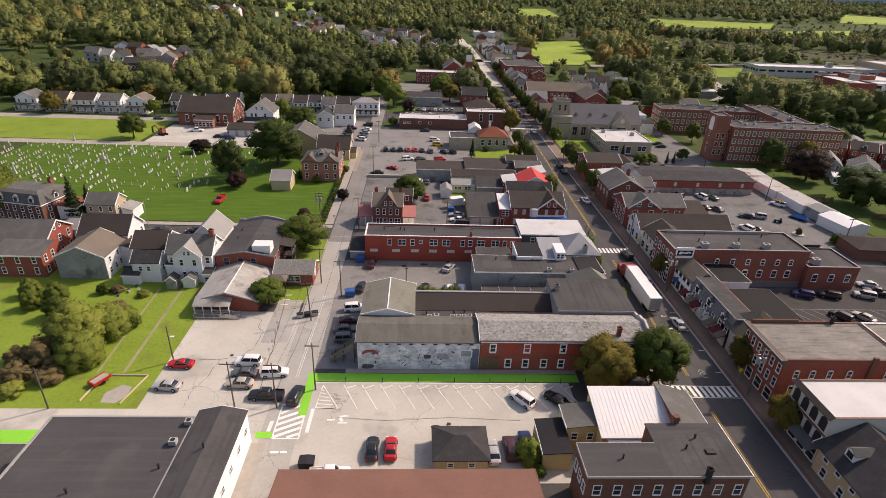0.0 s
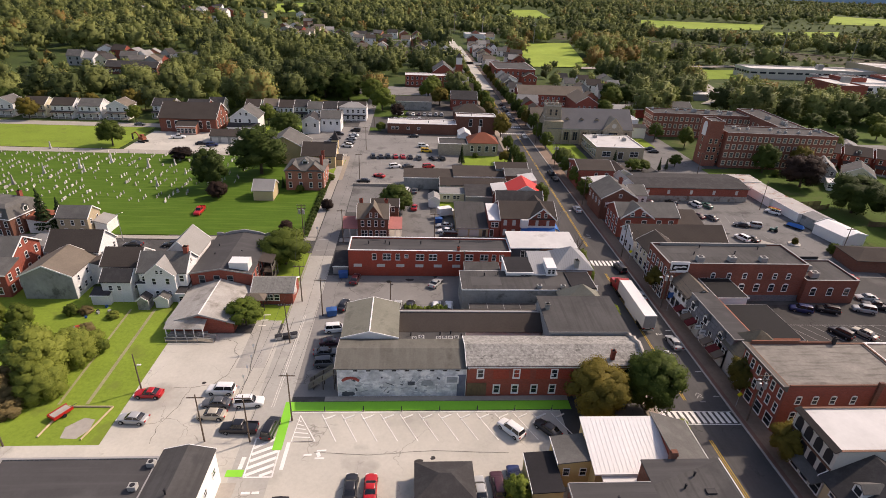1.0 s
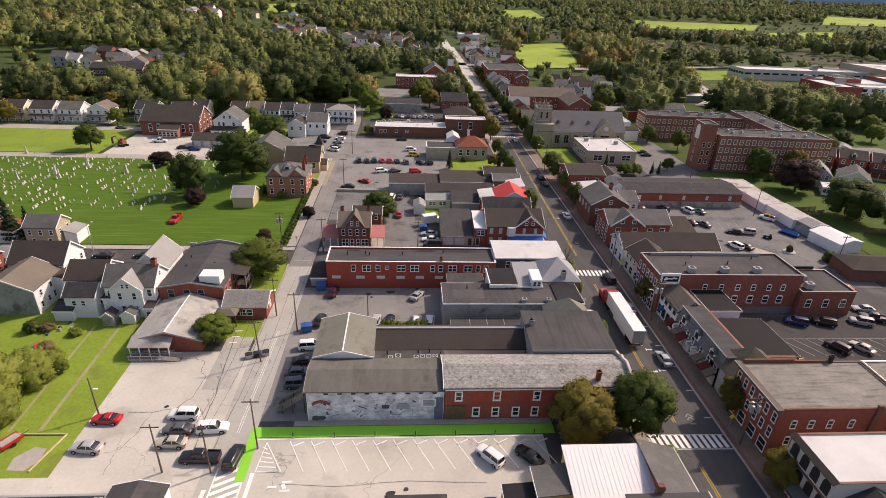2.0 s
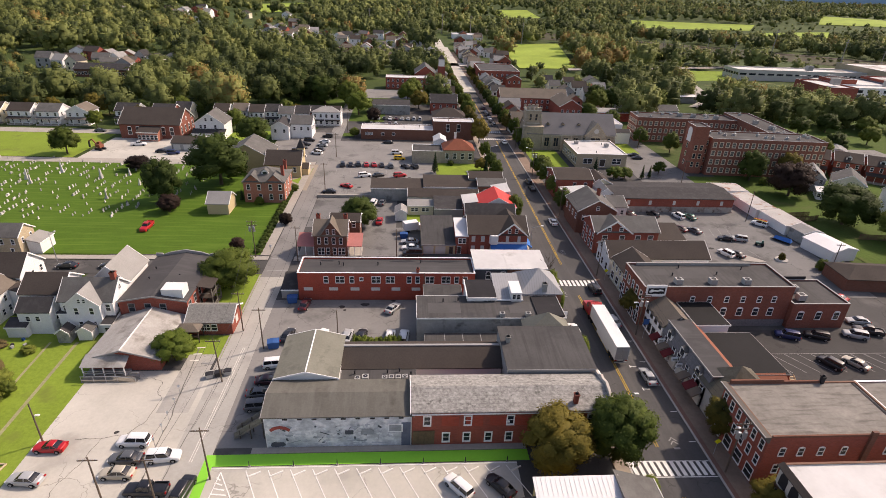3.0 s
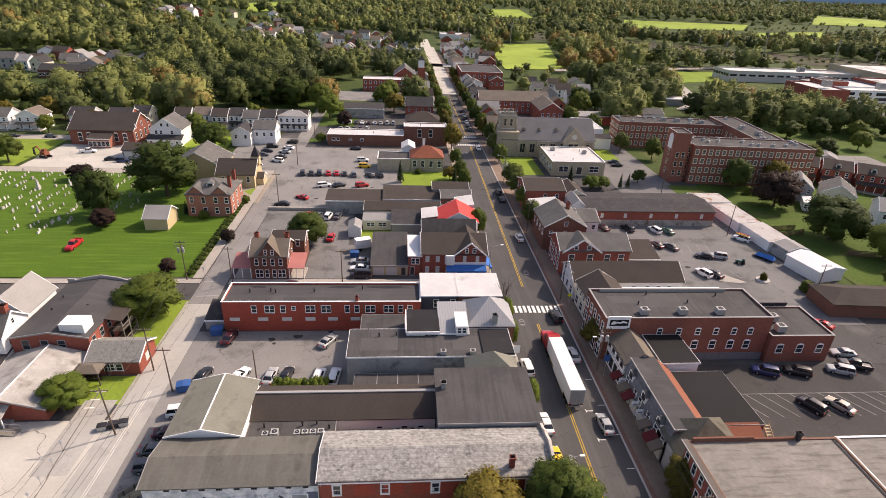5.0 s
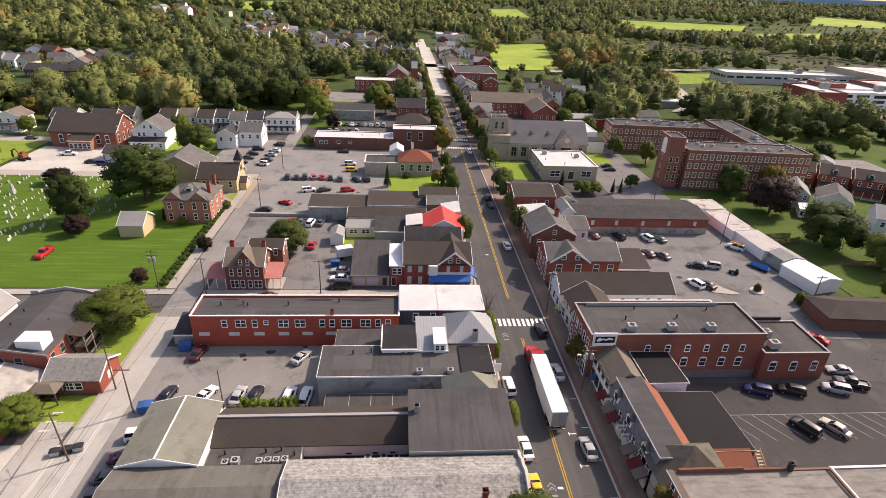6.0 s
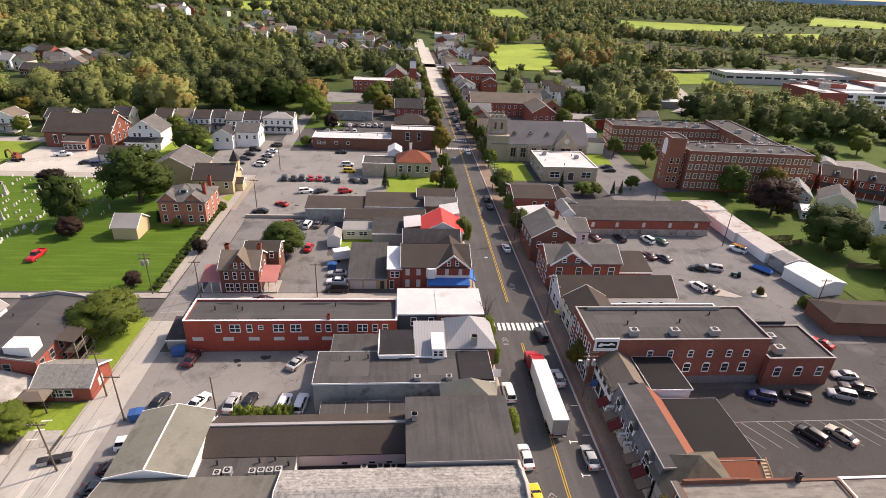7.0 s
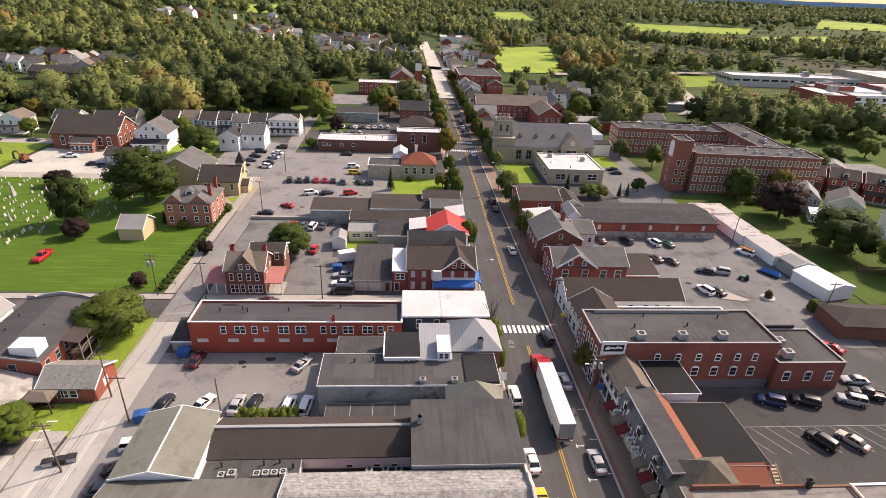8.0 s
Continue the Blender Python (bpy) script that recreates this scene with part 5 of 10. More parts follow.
for y_ in (98.8, 93.0, 91.2):
    v = y_ - 91.6
    sb = part("shop_sign", Geo().box(-4.0, v - 0.12, 2.4, -2.8, v + 0.12, 3.2), stone_row, "white hanging shop sign", mat=SIGN_WHITE)
    part("sign_bar", Geo().box(-3.8, v - 0.14, 2.65, -3.0, v + 0.14, 2.95), sb, mat=TRIM_GREY)
for v in (-6.6, -3.6, -0.4, 2.6, 5.4):
    part("shop_front", Geo().box(-3.1, v - 1.1, 0.2, -2.78, v + 1.1, 2.2), stone_row, "cream shop front", mat=STUCCO_PALE)
back_hall = building("rear_hall", "brick rear hall with a flat black roof", "building", 66.2, 86.2, 77.0, 98.6, 4.4, BRICK, ROOF_BLACK, "flat", parapet=0.0, over=0.04, trim=TRIM_GREY)
part("metal_edge", Geo().extrude([(-8.4, 3.4), (-5.9, 4.78), (-5.9, 4.6), (-8.4, 3.2)], "x", -4.6, 4.6), back_hall, "orange-brown metal roof slope", mat=CLAD_ORANGE)
fire = thing("outside_stair", "pale timber stair behind the brick hall", "stair", pose(78.4, 85.2, 0))
for s_ in (-0.5, 0.5):
    part("stringer", Geo().extrude([(-2.6, 0.2), (2.4, 3.2), (2.4, 3.5), (-2.6, 0.5)], "x", s_ - 0.05, s_ + 0.05), fire, mat=WOOD_PALE)
for i in range(12):
    part("step", shared("step_wide", "step", WOOD_PALE, lambda: Geo().box(-0.5, -0.14, -0.04, 0.5, 0.14, 0.0)), fire, "", pose(0, -2.3 + 0.4 * i, 0.5 + 0.25 * i))
corner = building("street_house", "tan-roofed house with a broad roof over the street", "house", 60.2, 100.0, 66.4, 107.8, 5.2, SIDING_WHITE, ROOF_TAN, "gy", 2.2, 0.2, trim=ROOF_TAN,
                  windows=[("w", 4.8, 0.9, 1.4, 4, "w"), ("w", 1.8, 1.2, 1.8, 4, "w")])
building("rear_wing", "white walled wing with a black flat roof", "building", 66.6, 99.6, 73.2, 107.7, 5.6, PAINT_WHITE, ROOF_BLACK, "flat", parapet=0.0, over=0.15)
sign_shop = building("brick_building", "large red brick building with grey roof and wall sign", "building", 59.0, 107.9, 91.2, 118.4, 9.4, BRICK_DULL, ROOF_ASPHALT, "flat", parapet=0.35, coping=TRIM_GREY,
                     windows=[("s", 6.4, 0.85, 1.2, [0.33, 0.445, 0.56, 0.67, 0.78, 0.88], "arch"), ("s", 3.4, 1.15, 1.6, [0.56, 0.67, 0.78, 0.88], "arch"), ("w", 7.0, 0.9, 1.8, 5, "w"), ("w", 4.0, 0.9, 1.8, 5, "w"), ("w", 1.5, 1.8, 2.2, 4, "w")])
part("stone_base", Geo().box(1.5, -5.45, -0.2, 15.9, -5.2, 1.5), sign_shop, "rough grey stone footing", mat=STONE_DARK)
part("roof_ridge", Geo().box(-14, 4.5, 9.0, 12, 4.95, 9.75), sign_shop, mat=ROOF_LIGHT)
sign = thing("wall_sign", "white wall sign with a black field and pale flourishes", "sign", pose(61.4, 107.7, 8.6))
part("board", Geo().box(-2.1, -0.1, -1.3, 2.1, 0.15, 1.3), sign, mat=SIGN_WHITE)
part("field", Geo().box(-1.75, -0.14, -0.65, 1.75, -0.08, 0.65), sign, mat=SIGN_BLACK)
part("flourish", Geo().extrude([(-1.5, -0.1), (-1.2, 0.35), (-0.7, 0.4), (-0.9, 0.2), (-0.2, 0.25), (0.2, 0.15), (0.6, 0.42), (1.1, 0.3), (1.5, 0.1), (1.4, -0.1), (0.8, 0.0), (0.2, -0.15), (-0.4, -0.05), (-0.9, -0.3), (-1.4, -0.35)], "y", -0.17, -0.12), sign, "pale sweeping flourish", mat=SIGN_WHITE)
annex = building("brick_annex", "one-storey red brick annex with a flat roof", "building", 91.3, 106.9, 103.8, 117.2, 5.9, BRICK_DULL, ROOF_ASPHALT, "flat", parapet=0.3, coping=TRIM_GREY, windows=[("s", 3.0, 1.2, 1.7, [0.18, 0.5, 0.82], "arch")])
part("back_wall", Geo().box(-6.1, 5.2, 5.0, 3.4, 5.5, 6.7), annex, "dark tarred wall at the back of the roof", mat=METAL_DARK)
for x, y in ((66.8, 109.8), (74.2, 109.8), (81.5, 109.8)):
    hvac(x, y, 9.05, 1.25)
for x, y in ((94.6, 112.4), (94.0, 108.9), (92.2, 115.6)):
    hvac(x, y, 5.7, 1.4)
gab = building("street_house", "low house with a brown hipped gable", "house", 60.4, 119.8, 69, 128.6, 5.4, SIDING_CREAM, ROOF_BROWN, "gy", 2.6, 0.3, windows=[("w", 4.2, 0.8, 1.2, 4, "w"), ("w", 1.6, 1.6, 1.8, 3, "w")])
building("rear_wing", "long low wing with a pale roof edge", "building", 69.2, 120.2, 92, 127, 4.6, PAINT_WHITE, ROOF_ASPHALT, "flat", parapet=0.2)
building("long_house", "long white sided house with a brown roof", "house", 60.2, 129.8, 85.3, 138.6, 4.6, SIDING_WHITE, ROOF_BROWN, "gx", 2.7, 0.3, windows=[("s", 2.6, 0.9, 1.5, [0.3, 0.55, 0.68, 0.78, 0.88], "w"), ("w", 5.2, 0.9, 1.4, 2, "w"), ("w", 1.8, 1.2, 1.8, 3, "w")])
brick_g = building("brick_house", "red brick house with white shuttered windows and a front gable", "house", 60.2, 141.8, 77.4, 151.6, 6.2, BRICK, ROOF_GREY, "gx", 2.5, 0.3, trim=TRIM_WHITE,
                   windows=[("s", 4.2, 1.3, 1.9, [0.16, 0.43, 0.68, 0.88], "w"), ("w", 4.4, 0.9, 1.6, 4, "w"), ("w", 1.7, 1.0, 1.9, 4, "w")])
fg_ = part("front_gable", Geo().extrude([(-4.4, 0), (4.4, 0), (0, 3.0)], "y", 0, 4.8), brick_g, "", pose(-3.4, -4.92, 6.1), BRICK)
part("gable_roof", Geo().extrude([(-4.9, -0.4), (0, 3.0), (4.9, -0.4), (4.9, -0.15), (0, 3.25), (-4.9, -0.15)], "y", -0.35, 5.2), fg_, mat=ROOF_GREY)
part("bargeboard", Geo().extrude([(-4.9, -0.55), (0, 2.85), (4.9, -0.55), (4.9, -0.1), (0, 3.3), (-4.9, -0.1)], "y", -0.45, -0.35), fg_, mat=TRIM_WHITE)
for u in (-1.6, 1.6):
    add_window(brick_g, pose(-3.4 + u, -4.95, 7.0), 0.9, 0.9, TRIM_WHITE, "arch")
building("rear_wing", "low wing with a dark shingle roof", "house", 77.5, 142.4, 85.5, 150, 3.6, BRICK, ROOF_BROWN, "shed_s", 1.6, 0.25)
h1 = building("brick_house", "brown brick house with a grey patched roof", "house", 59.2, 154.6, 70.5, 166.5, 6.8, BRICK_BROWN, ROOF_GREY, "gy", 3.2, 0.3, windows=[("s", 4.8, 0.8, 1.4, 3, "w"), ("s", 7.6, 0.8, 1.0, [0.5], "w"), ("w", 4.8, 0.8, 1.4, 4, "w")])
chimney(h1, 2.0, 1.0, 9, 11)
building("white_house", "small white house with a steep roof", "house", 70.8, 160.8, 76, 170.5, 5.6, SIDING_WHITE, ROOF_GREY, "gx", 1.8, 0.25, windows=[("s", 4.0, 0.8, 1.3, 2, "w"), ("s", 1.6, 0.8, 1.3, 2, "w")])
building("porch_house", "house with a flat white porch roof", "house", 60.4, 169, 68, 178.5, 5.2, BRICK_BROWN, ROOF_WHITE, "shed_w", 0.7, 0.3, windows=[("s", 3.2, 0.9, 1.4, 2, "w")])
building("brick_house", "red brick house with a brown roof", "house", 59.8, 181, 72, 194, 7.0, BRICK, ROOF_BROWN, "gx", 1.8, 0.25, windows=[("s", 5.2, 0.9, 1.6, [0.5, 0.8], "w"), ("w", 5.2, 0.9, 1.6, 4, "w"), ("s", 2.4, 0.9, 1.6, [0.5, 0.8], "w")])
building("rear_wing", "rear wing with a dark roof and pale gable", "house", 72.2, 182, 79, 192, 5.4, SIDING_CREAM, ROOF_BROWN, "gy", 1.8, 0.25, windows=[("s", 3.4, 0.9, 1.4, 2, "w")])
building("white_house", "small pale blue house", "house", 72.3, 173.5, 76, 181.5, 5.4, SIDING_WHITE, ROOF_LIGHT, "gy", 1.5, 0.25, windows=[("s", 3.8, 0.8, 1.3, 2, "w")])
long_red = building("long_brick_store", "long red brick store with a grey roof and a whitewashed base", "building", 76.2, 171.2, 115.4, 186.5, 4.6, BRICK, ROOF_DARK, "gx", 1.0, 0.35, windows=[("s", 3.2, 0.9, 1.4, [0.12, 0.3, 0.5, 0.7, 0.9], "board"), ("s", 1.2, 1.2, 1.0, [0.36, 0.45, 0.52, 0.6, 0.8, 0.88], "w")], trim=TRIM_GREY)
part("painted_base", Geo().box(-19.6, -7.72, -0.2, 19.6, -7.6, 1.9), long_red, "flaking whitewash on the base", mat=surface("flaking_whitewash", (0.34, 0.3, 0.26), 0.9, 0.25, 0.4, 1, 0.3, stain=((0.16, 0.1, 0.075), 0.45, 0.5)))
library = building("library", "buff brick library with a white flat roof", "building", 77.5, 217, 97.5, 237.5, 5.4, STUCCO_BUFF, ROOF_WHITE, "flat", parapet=0.35, windows=[("s", 2.6, 3.4, 2.0, [0.22, 0.8], "w"), ("s", 2.0, 2.0, 2.8, [0.52], "door"), ("w", 2.6, 1.0, 2.4, 8, "w")])
church = building("stone_church", "grey stone church with a slate roof and a square tower", "church", 62.5, 241, 101, 258, 7.0, STONE_GREY, ROOF_BLUE, "gx", 7.2, 0.3, trim=STUCCO_BUFF,
                  windows=[("s", 3.6, 1.9, 3.6, [0.225, 0.33, 0.44, 0.55], "arch"), ("s", 4.8, 1.2, 1.4, [0.64, 0.93], "w")])
part("front_gable", Geo().extrude([(-4.2, 0), (4.2, 0), (4.2, 7), (0, 12), (-4.2, 7)], "y", -10.2, -3), church, "stone cross gable", pose(10, 0, 0), STONE_GREY)
part("gable_coping", Geo().extrude([(-4.6, 6.5), (0, 12.0), (4.6, 6.5), (4.6, 7.0), (0, 12.5), (-4.6, 7.0)], "y", -10.4, -9.6), church, "", pose(10, 0, 0), STUCCO_BUFF)
add_window(church, pose(10, -10.25, 4.2), 4.0, 3.6, STUCCO_BUFF, "arch")
for u in (-10, -3.5, 3.5):
    dormer(church, u, -5.2, 9.4, 1.6, 0.9, 3, 0, STUCCO_BUFF, ROOF_DARK)
tower = Geo().box(-19.9, -5.5, -0.3, -13.6, 1.0, 16.5)
for i in range(4):
    for j in (0, 1):
        tower.box(-19.9 + 1.75 * i, -5.5 + 5.9 * j, 16.5, -18.9 + 1.75 * i, -4.9 + 5.9 * j, 17.4)
tw = part("tower", tower, church, "square stone bell tower", mat=STONE_GREY)
part("tower_roof", Geo().box(-19.3, -4.9, 16.45, -14.2, 0.4, 16.6), tw, mat=ROOF_ASPHALT)
for u in (-18, -15.5):
    add_window(church, pose(u, -5.5, 13.2), 0.9, 2.6, STUCCO_BUFF, "arch")
    add_window(church, pose(u, -8.5, 2.8), 0.9, 2.0, STUCCO_BUFF, "arch")
porch_block = part("entrance_block", Geo().box(-21, -8.6, -0.3, -12.6, -5.5, 9.6).box(-21.2, -8.8, 9.6, -12.4, -5.5, 10.0), church, "stone entrance block", mat=STONE_GREY)
part("string_course", Geo().box(-12.4, -8.64, 6.45, 5.6, -8.48, 6.8).box(14.5, -8.64, 6.45, 19.2, -8.48, 6.8), church, "cream stone string course", mat=STUCCO_PALE)
part("string_course", Geo().box(-20.02, -5.62, 10.6, -13.48, 1.12, 10.9), tw, "cream stone band round the tower", mat=STUCCO_PALE)
part("string_course", Geo().box(-20.06, -5.66, 15.9, -13.44, 1.16, 16.25), tw, "cream stone band round the tower", mat=STUCCO_PALE)
part("rose_window", Geo().tube((10, -10.2, 8.9), (10, -10.36, 8.9), 1.0, 1.0, 16), church, "round cream rose window", mat=STUCCO_PALE)
for u in (-12.6, -8.7, -4.3, -0.1, 4.6, 14.8, 18.8):
    part("buttress", Geo().extrude([(-9.3, -0.2), (-8.5, -0.2), (-8.5, 6.3), (-8.8, 6.0), (-9.3, 4.6)], "x", u - 0.4, u + 0.4), church, mat=STONE_GREY)
for u in (-20.1, -13.4):
    part("buttress", Geo().extrude([(-6.4, -0.2), (-5.4, -0.2), (-5.4, 14.5), (-6.0, 13.0), (-6.4, 9.0)], "x", u - 0.35, u + 0.35), tw, mat=STONE_GREY)
building("white_store", "white box store behind the church", "building", 103, 262, 112, 284, 7.0, PAINT_WHITE, ROOF_WHITE, "flat", parapet=0.2)
building("white_store", "small white garage with a dark roof", "building", 104, 254, 113, 260, 5.0, PAINT_WHITE, ROOF_DARK, "gx", 1.0, 0.2)
building("red_store", "low red store with a pale roof", "building", 112, 300, 134, 308, 4.4, BRICK_DEEP, ROOF_LIGHT, "shed_s", 0.8, 0.2)
building("red_store", "low red store with a white roof", "building", 134.2, 301, 146, 310, 4.4, BRICK_DEEP, ROOF_WHITE, "shed_s", 0.6, 0.2)
building("open_shed", "long open shed with a pale roof", "shed", 180, 357, 197, 369, 4.0, TRIM_GREY, ROOF_METAL, "shed_s", 0.5, 0.5)
building("white_house", "white house among trees", "house", 150, 308, 161, 317, 4.6, SIDING_WHITE, ROOF_GREY, "gx", 2.4, 0.3)

# the mill, turned a little
MILL = -3.6
def mill_at(u, v):
    a = radians(MILL)
    return 122.5 + u * math.cos(a) - v * math.sin(a), 211.0 + u * math.sin(a) + v * math.cos(a)


def mill_block(u0, v0, u1, v1, h, label, wins):
    cx, cy = mill_at((u0 + u1) / 2, (v0 + v1) / 2)
    w, d = (u1 - u0) / 2, (v1 - v0) / 2
    return building("mill", label, "factory", cx - w, cy - d, cx + w, cy + d, h, BRICK_MILL, ROOF_ASPHALT, "flat", rot=MILL, parapet=0.4, coping=TRIM_GREY, trim=TRIM_CREAM, windows=wins, group="mill blocks")


TRIM_CREAM = surface("cream_trim", (0.68, 0.58, 0.44), 0.7, 0.06, 0.1)
ROWS4 = (2.0, 5.3, 8.6, 11.9)
mill_block(4.4, 0, 48.6, 13, 14.2, "four-storey brick mill wing with rows of pale windows", [("s", zz, 1.15, 1.65, 18, "pale") for zz in ROWS4] + [("e", zz, 1.15, 1.65, 4, "pale") for zz in ROWS4])
mill_block(-8, 48, 38, 60, 11.2, "four-storey rear mill wing of red brick", [("s", zz, 1.15, 1.65, 18, "pale") for zz in ROWS4[:3]] + [("w", zz, 1.15, 1.65, 5, "pale") for zz in ROWS4[:3]])
mill_block(38.2, 13.2, 50, 62, 12.2, "four-storey brick mill wing joining the two", [("w", zz, 1.15, 1.65, 12, "pale") for zz in ROWS4[1:3]])
mill_tower = mill_block(-2.6, 1.0, 2.8, 9, 18.2, "tall brick stair tower of the mill", [("s", zz, 1.0, 1.8, [0.3, 0.7], "w") for zz in (3.6, 6.9, 10.2)] + [("w", zz, 1.0, 1.8, [0.5], "w") for zz in (3.6, 6.9, 10.2)])
disc = [(1.7 * math.cos(math.pi * i / 10), 1.6 + 1.7 * math.sin(math.pi * i / 10)) for i in range(11)]
part("arch_panel", Geo().extrude([(-1.7, -2.2), (1.7, -2.2)] + disc, "x", -2.82, -2.7), mill_tower, "white arched panel high on the tower", pose(0, 0, 14.0), PAINT_WHITE)
mill_block(2.9, 2.5, 4.3, 12, 14.0, "narrow brick link of the mill", [("s", zz, 0.9, 1.8, 1, "w") for zz in ROWS4])
for u, v in ((30, 52), (20, 54), (44, 30), (42, 40), (40, 20), (14, 55)):
    x, y = mill_at(u, v)
    hvac(x, y, 10.82 if v > 50 else 11.82, 1.6, "grey rooftop machine on the mill")
building("long_garages", "long row of low sheds with rusted roofs", "shed", 120.8, 167.2, 127.0, 182, 2.8, PAINT_WHITE, ROOF_STREAKED, "shed_w", 0.5, 0.15, rot=2)
building("long_garages", "low garage with a pale metal roof", "shed", 122.0, 154.6, 128.2, 166.8, 2.8, PAINT_WHITE, ROOF_STREAKED, "shed_w", 0.5, 0.15, rot=3)
building("long_garages", "low garage with a grey metal roof", "shed", 123.2, 148.9, 129.8, 154.2, 3.0, BLOCK_GREY, ROOF_LIGHT, "gy", 0.9, 0.15, rot=7)
building("metal_shed", "white metal shed with a ribbed roof", "shed", 122.8, 137.6, 131.0, 147.4, 3.0, METAL_WHITE, ROOF_METAL, "gy", 1.0, 0.15, rot=12)
building("long_garages", "low white sheds with rusty flat roofs", "shed", 117.4, 184, 128, 192, 2.8, PAINT_WHITE, ROOF_STREAKED, "flat", parapet=0.0, over=0.1)
building("low_house", "low brown brick house with a hipped roof", "house", 116.5, 121.5, 136, 130, 3.2, BRICK_BROWN, ROOF_BROWN, "hip", 1.9, 0.4, rot=-4)
for i in range(5):
    rh = building("row_house", "brick row house with a porch and dormer", "house", 172 + 9.4 * i, 214 - 5.6 * i, 181.2 + 9.4 * i, 225 - 5.6 * i, 6.4, BRICK, ROOF_BROWN, "gx", 2.6, 0.3, rot=-31, group="row houses", windows=[("s", 5.0, 0.9, 1.5, 3, "w"), ("w", 4.8, 0.9, 1.5, 2, "w")])
    porch(rh, -4.4, -7.6, 4.4, -5.5, 2.8, ROOF_BROWN, 4, TRIM_WHITE, 0.8)
    dormer(rh, 0, -4.2, 6.8, 1.8, 1.3, 3, 0, SIDING_WHITE, ROOF_BROWN)
building("grey_house", "grey gabled house with a porch", "house", 156.5, 193, 164.5, 203, 5.0, SIDING_GREY, ROOF_LIGHT, "gy", 3.0, 0.3, rot=-30, windows=[("s", 4.0, 0.9, 1.4, 3, "w")])
building("cream_house", "cream gabled house with a grey roof", "house", 163, 184, 173, 195, 5.8, SIDING_CREAM, ROOF_GREY, "gy", 3.0, 0.3, rot=-35, windows=[("s", 4.0, 0.9, 1.4, 3, "w"), ("w", 4.0, 0.9, 1.4, 3, "w")])
building("white_house", "white house with a pale porch roof", "house", 170, 168, 180, 179, 5.6, SIDING_WHITE, ROOF_LIGHT, "gx", 2.8, 0.3, rot=-30, windows=[("s", 4.0, 0.9, 1.4, 3, "w")])
building("porch_room", "white sun porch with a flat pale roof", "house", 155.5, 183, 162, 190, 2.8, SIDING_WHITE, ROOF_METAL, "shed_w", 0.4, 0.25, rot=-30, windows=[("s", 1.6, 0.9, 1.3, 5, "w"), ("w", 1.6, 0.9, 1.3, 5, "w")])
building("garden_shed", "small shed with a turquoise roof", "shed", 155, 199, 160, 203, 2.6, SIDING_GREY, surface("turquoise_metal", (0.12, 0.45, 0.38), 0.6, 0.08, 0.1), "shed_s", 0.5, 0.2, rot=-30)
building("low_shop", "low shop with a dark roof beside the mill", "building", 178, 238, 200, 262, 4.2, PAINT_WHITE, ROOF_ASPHALT, "flat", parapet=0.2, coping=TRIM_GREY, rot=-31)
building("white_shed", "small white shed with a grey roof", "shed", 196, 232, 204, 242, 4.0, SIDING_WHITE, ROOF_LIGHT, "gy", 1.6, 0.25, rot=-31)
# far factory
for x0, y0, x1, y1, h, wl, lb, k in ((287, 360, 306, 396, 12, BRICK, "brick factory hall with a white roof", 0), (306.3, 368, 470, 384, 11.0, PAINT_WHITE, "white factory hall with rows of wide windows", 3), (324, 404, 372, 440, 8.0, STONE_DARK, "low factory hall with a pale roof", 1),
                                 (372.3, 384.3, 440, 440, 10.0, BRICK, "brick factory hall with a pale roof", 0), (440.3, 384.3, 560, 440, 14, PAINT_WHITE, "white factory hall with rows of wide windows", 3), (287, 466, 400, 490, 8.5, STUCCO_PALE, "rear factory hall with a pale roof", 1), (400.3, 440.3, 560, 505, 12.5, STUCCO_BUFF, "buff factory hall with a row of dark windows", 2)):
    building("factory_hall", lb, "factory", x0, y0, x1, y1, h, wl, ROOF_WORN, "flat", parapet=0.9, coping=TRIM_GREY, windows=[("s", h * (0.22 + 0.29 * i) if k > 1 else h * 0.6, (x1 - x0) / 14 * 0.72, h * 0.17, 14, "far") for i in range(k)] + [("w", h * 0.6, 3.2, 2.0, 6, "far")] * (k == 1), group="factory halls")
for x_, y_, z_ in ((298, 372, 12.2), (338, 374, 11.2), (310, 420, 7.2), (340, 430, 7.2), (350, 470, 8.7), (420, 372, 11.7), (450, 470, 11.7)):
    hvac(x_, y_, z_, 4.0, "large grey rooftop machine on the factory")
building("brick_tower", "square brick stair block of the factory", "factory", 306.5, 384.3, 323.5, 399.5, 14, BRICK, ROOF_ASPHALT, "flat", parapet=0.4)

# ---- west of the lane ----
brick_a = building("brick_building", "two-storey red brick hall with a dark shallow roof", "building", -44.6, 108.4, -31.8, 127, 5.6, BRICK, ROOF_SLABS, "gy", 1.1, 0.15, trim=TRIM_GREY,
                   windows=[("s", 4.2, 1.1, 1.7, [0.18, 0.42, 0.64], "w"), ("e", 4.2, 1.0, 1.6, 7, "w"), ("e", 1.6, 1.0, 1.6, 7, "w")])
part("roof_box", Geo().box(1.6, -8.6, 5.4, 5.6, -5.6, 7.8), brick_a, "white roof hatch house", mat=METAL_WHITE)
part("end_parapet", Geo().extrude([(-6.6, 5.4), (6.6, 5.4), (6.6, 6.6), (5.2, 6.6), (5.0, 6.3), (3.4, 6.9), (0, 7.5), (-3.4, 6.9), (-5.0, 6.3), (-5.2, 6.6), (-6.6, 6.6)], "y", 9.3, 9.6), brick_a, "dark stepped parapet with a pale cap", mat=TRIM_GREY)
balcony = thing("timber_balcony", "two-storey weathered timber balcony on the brick hall", "balcony", pose(-30.3, 116.6, 0))
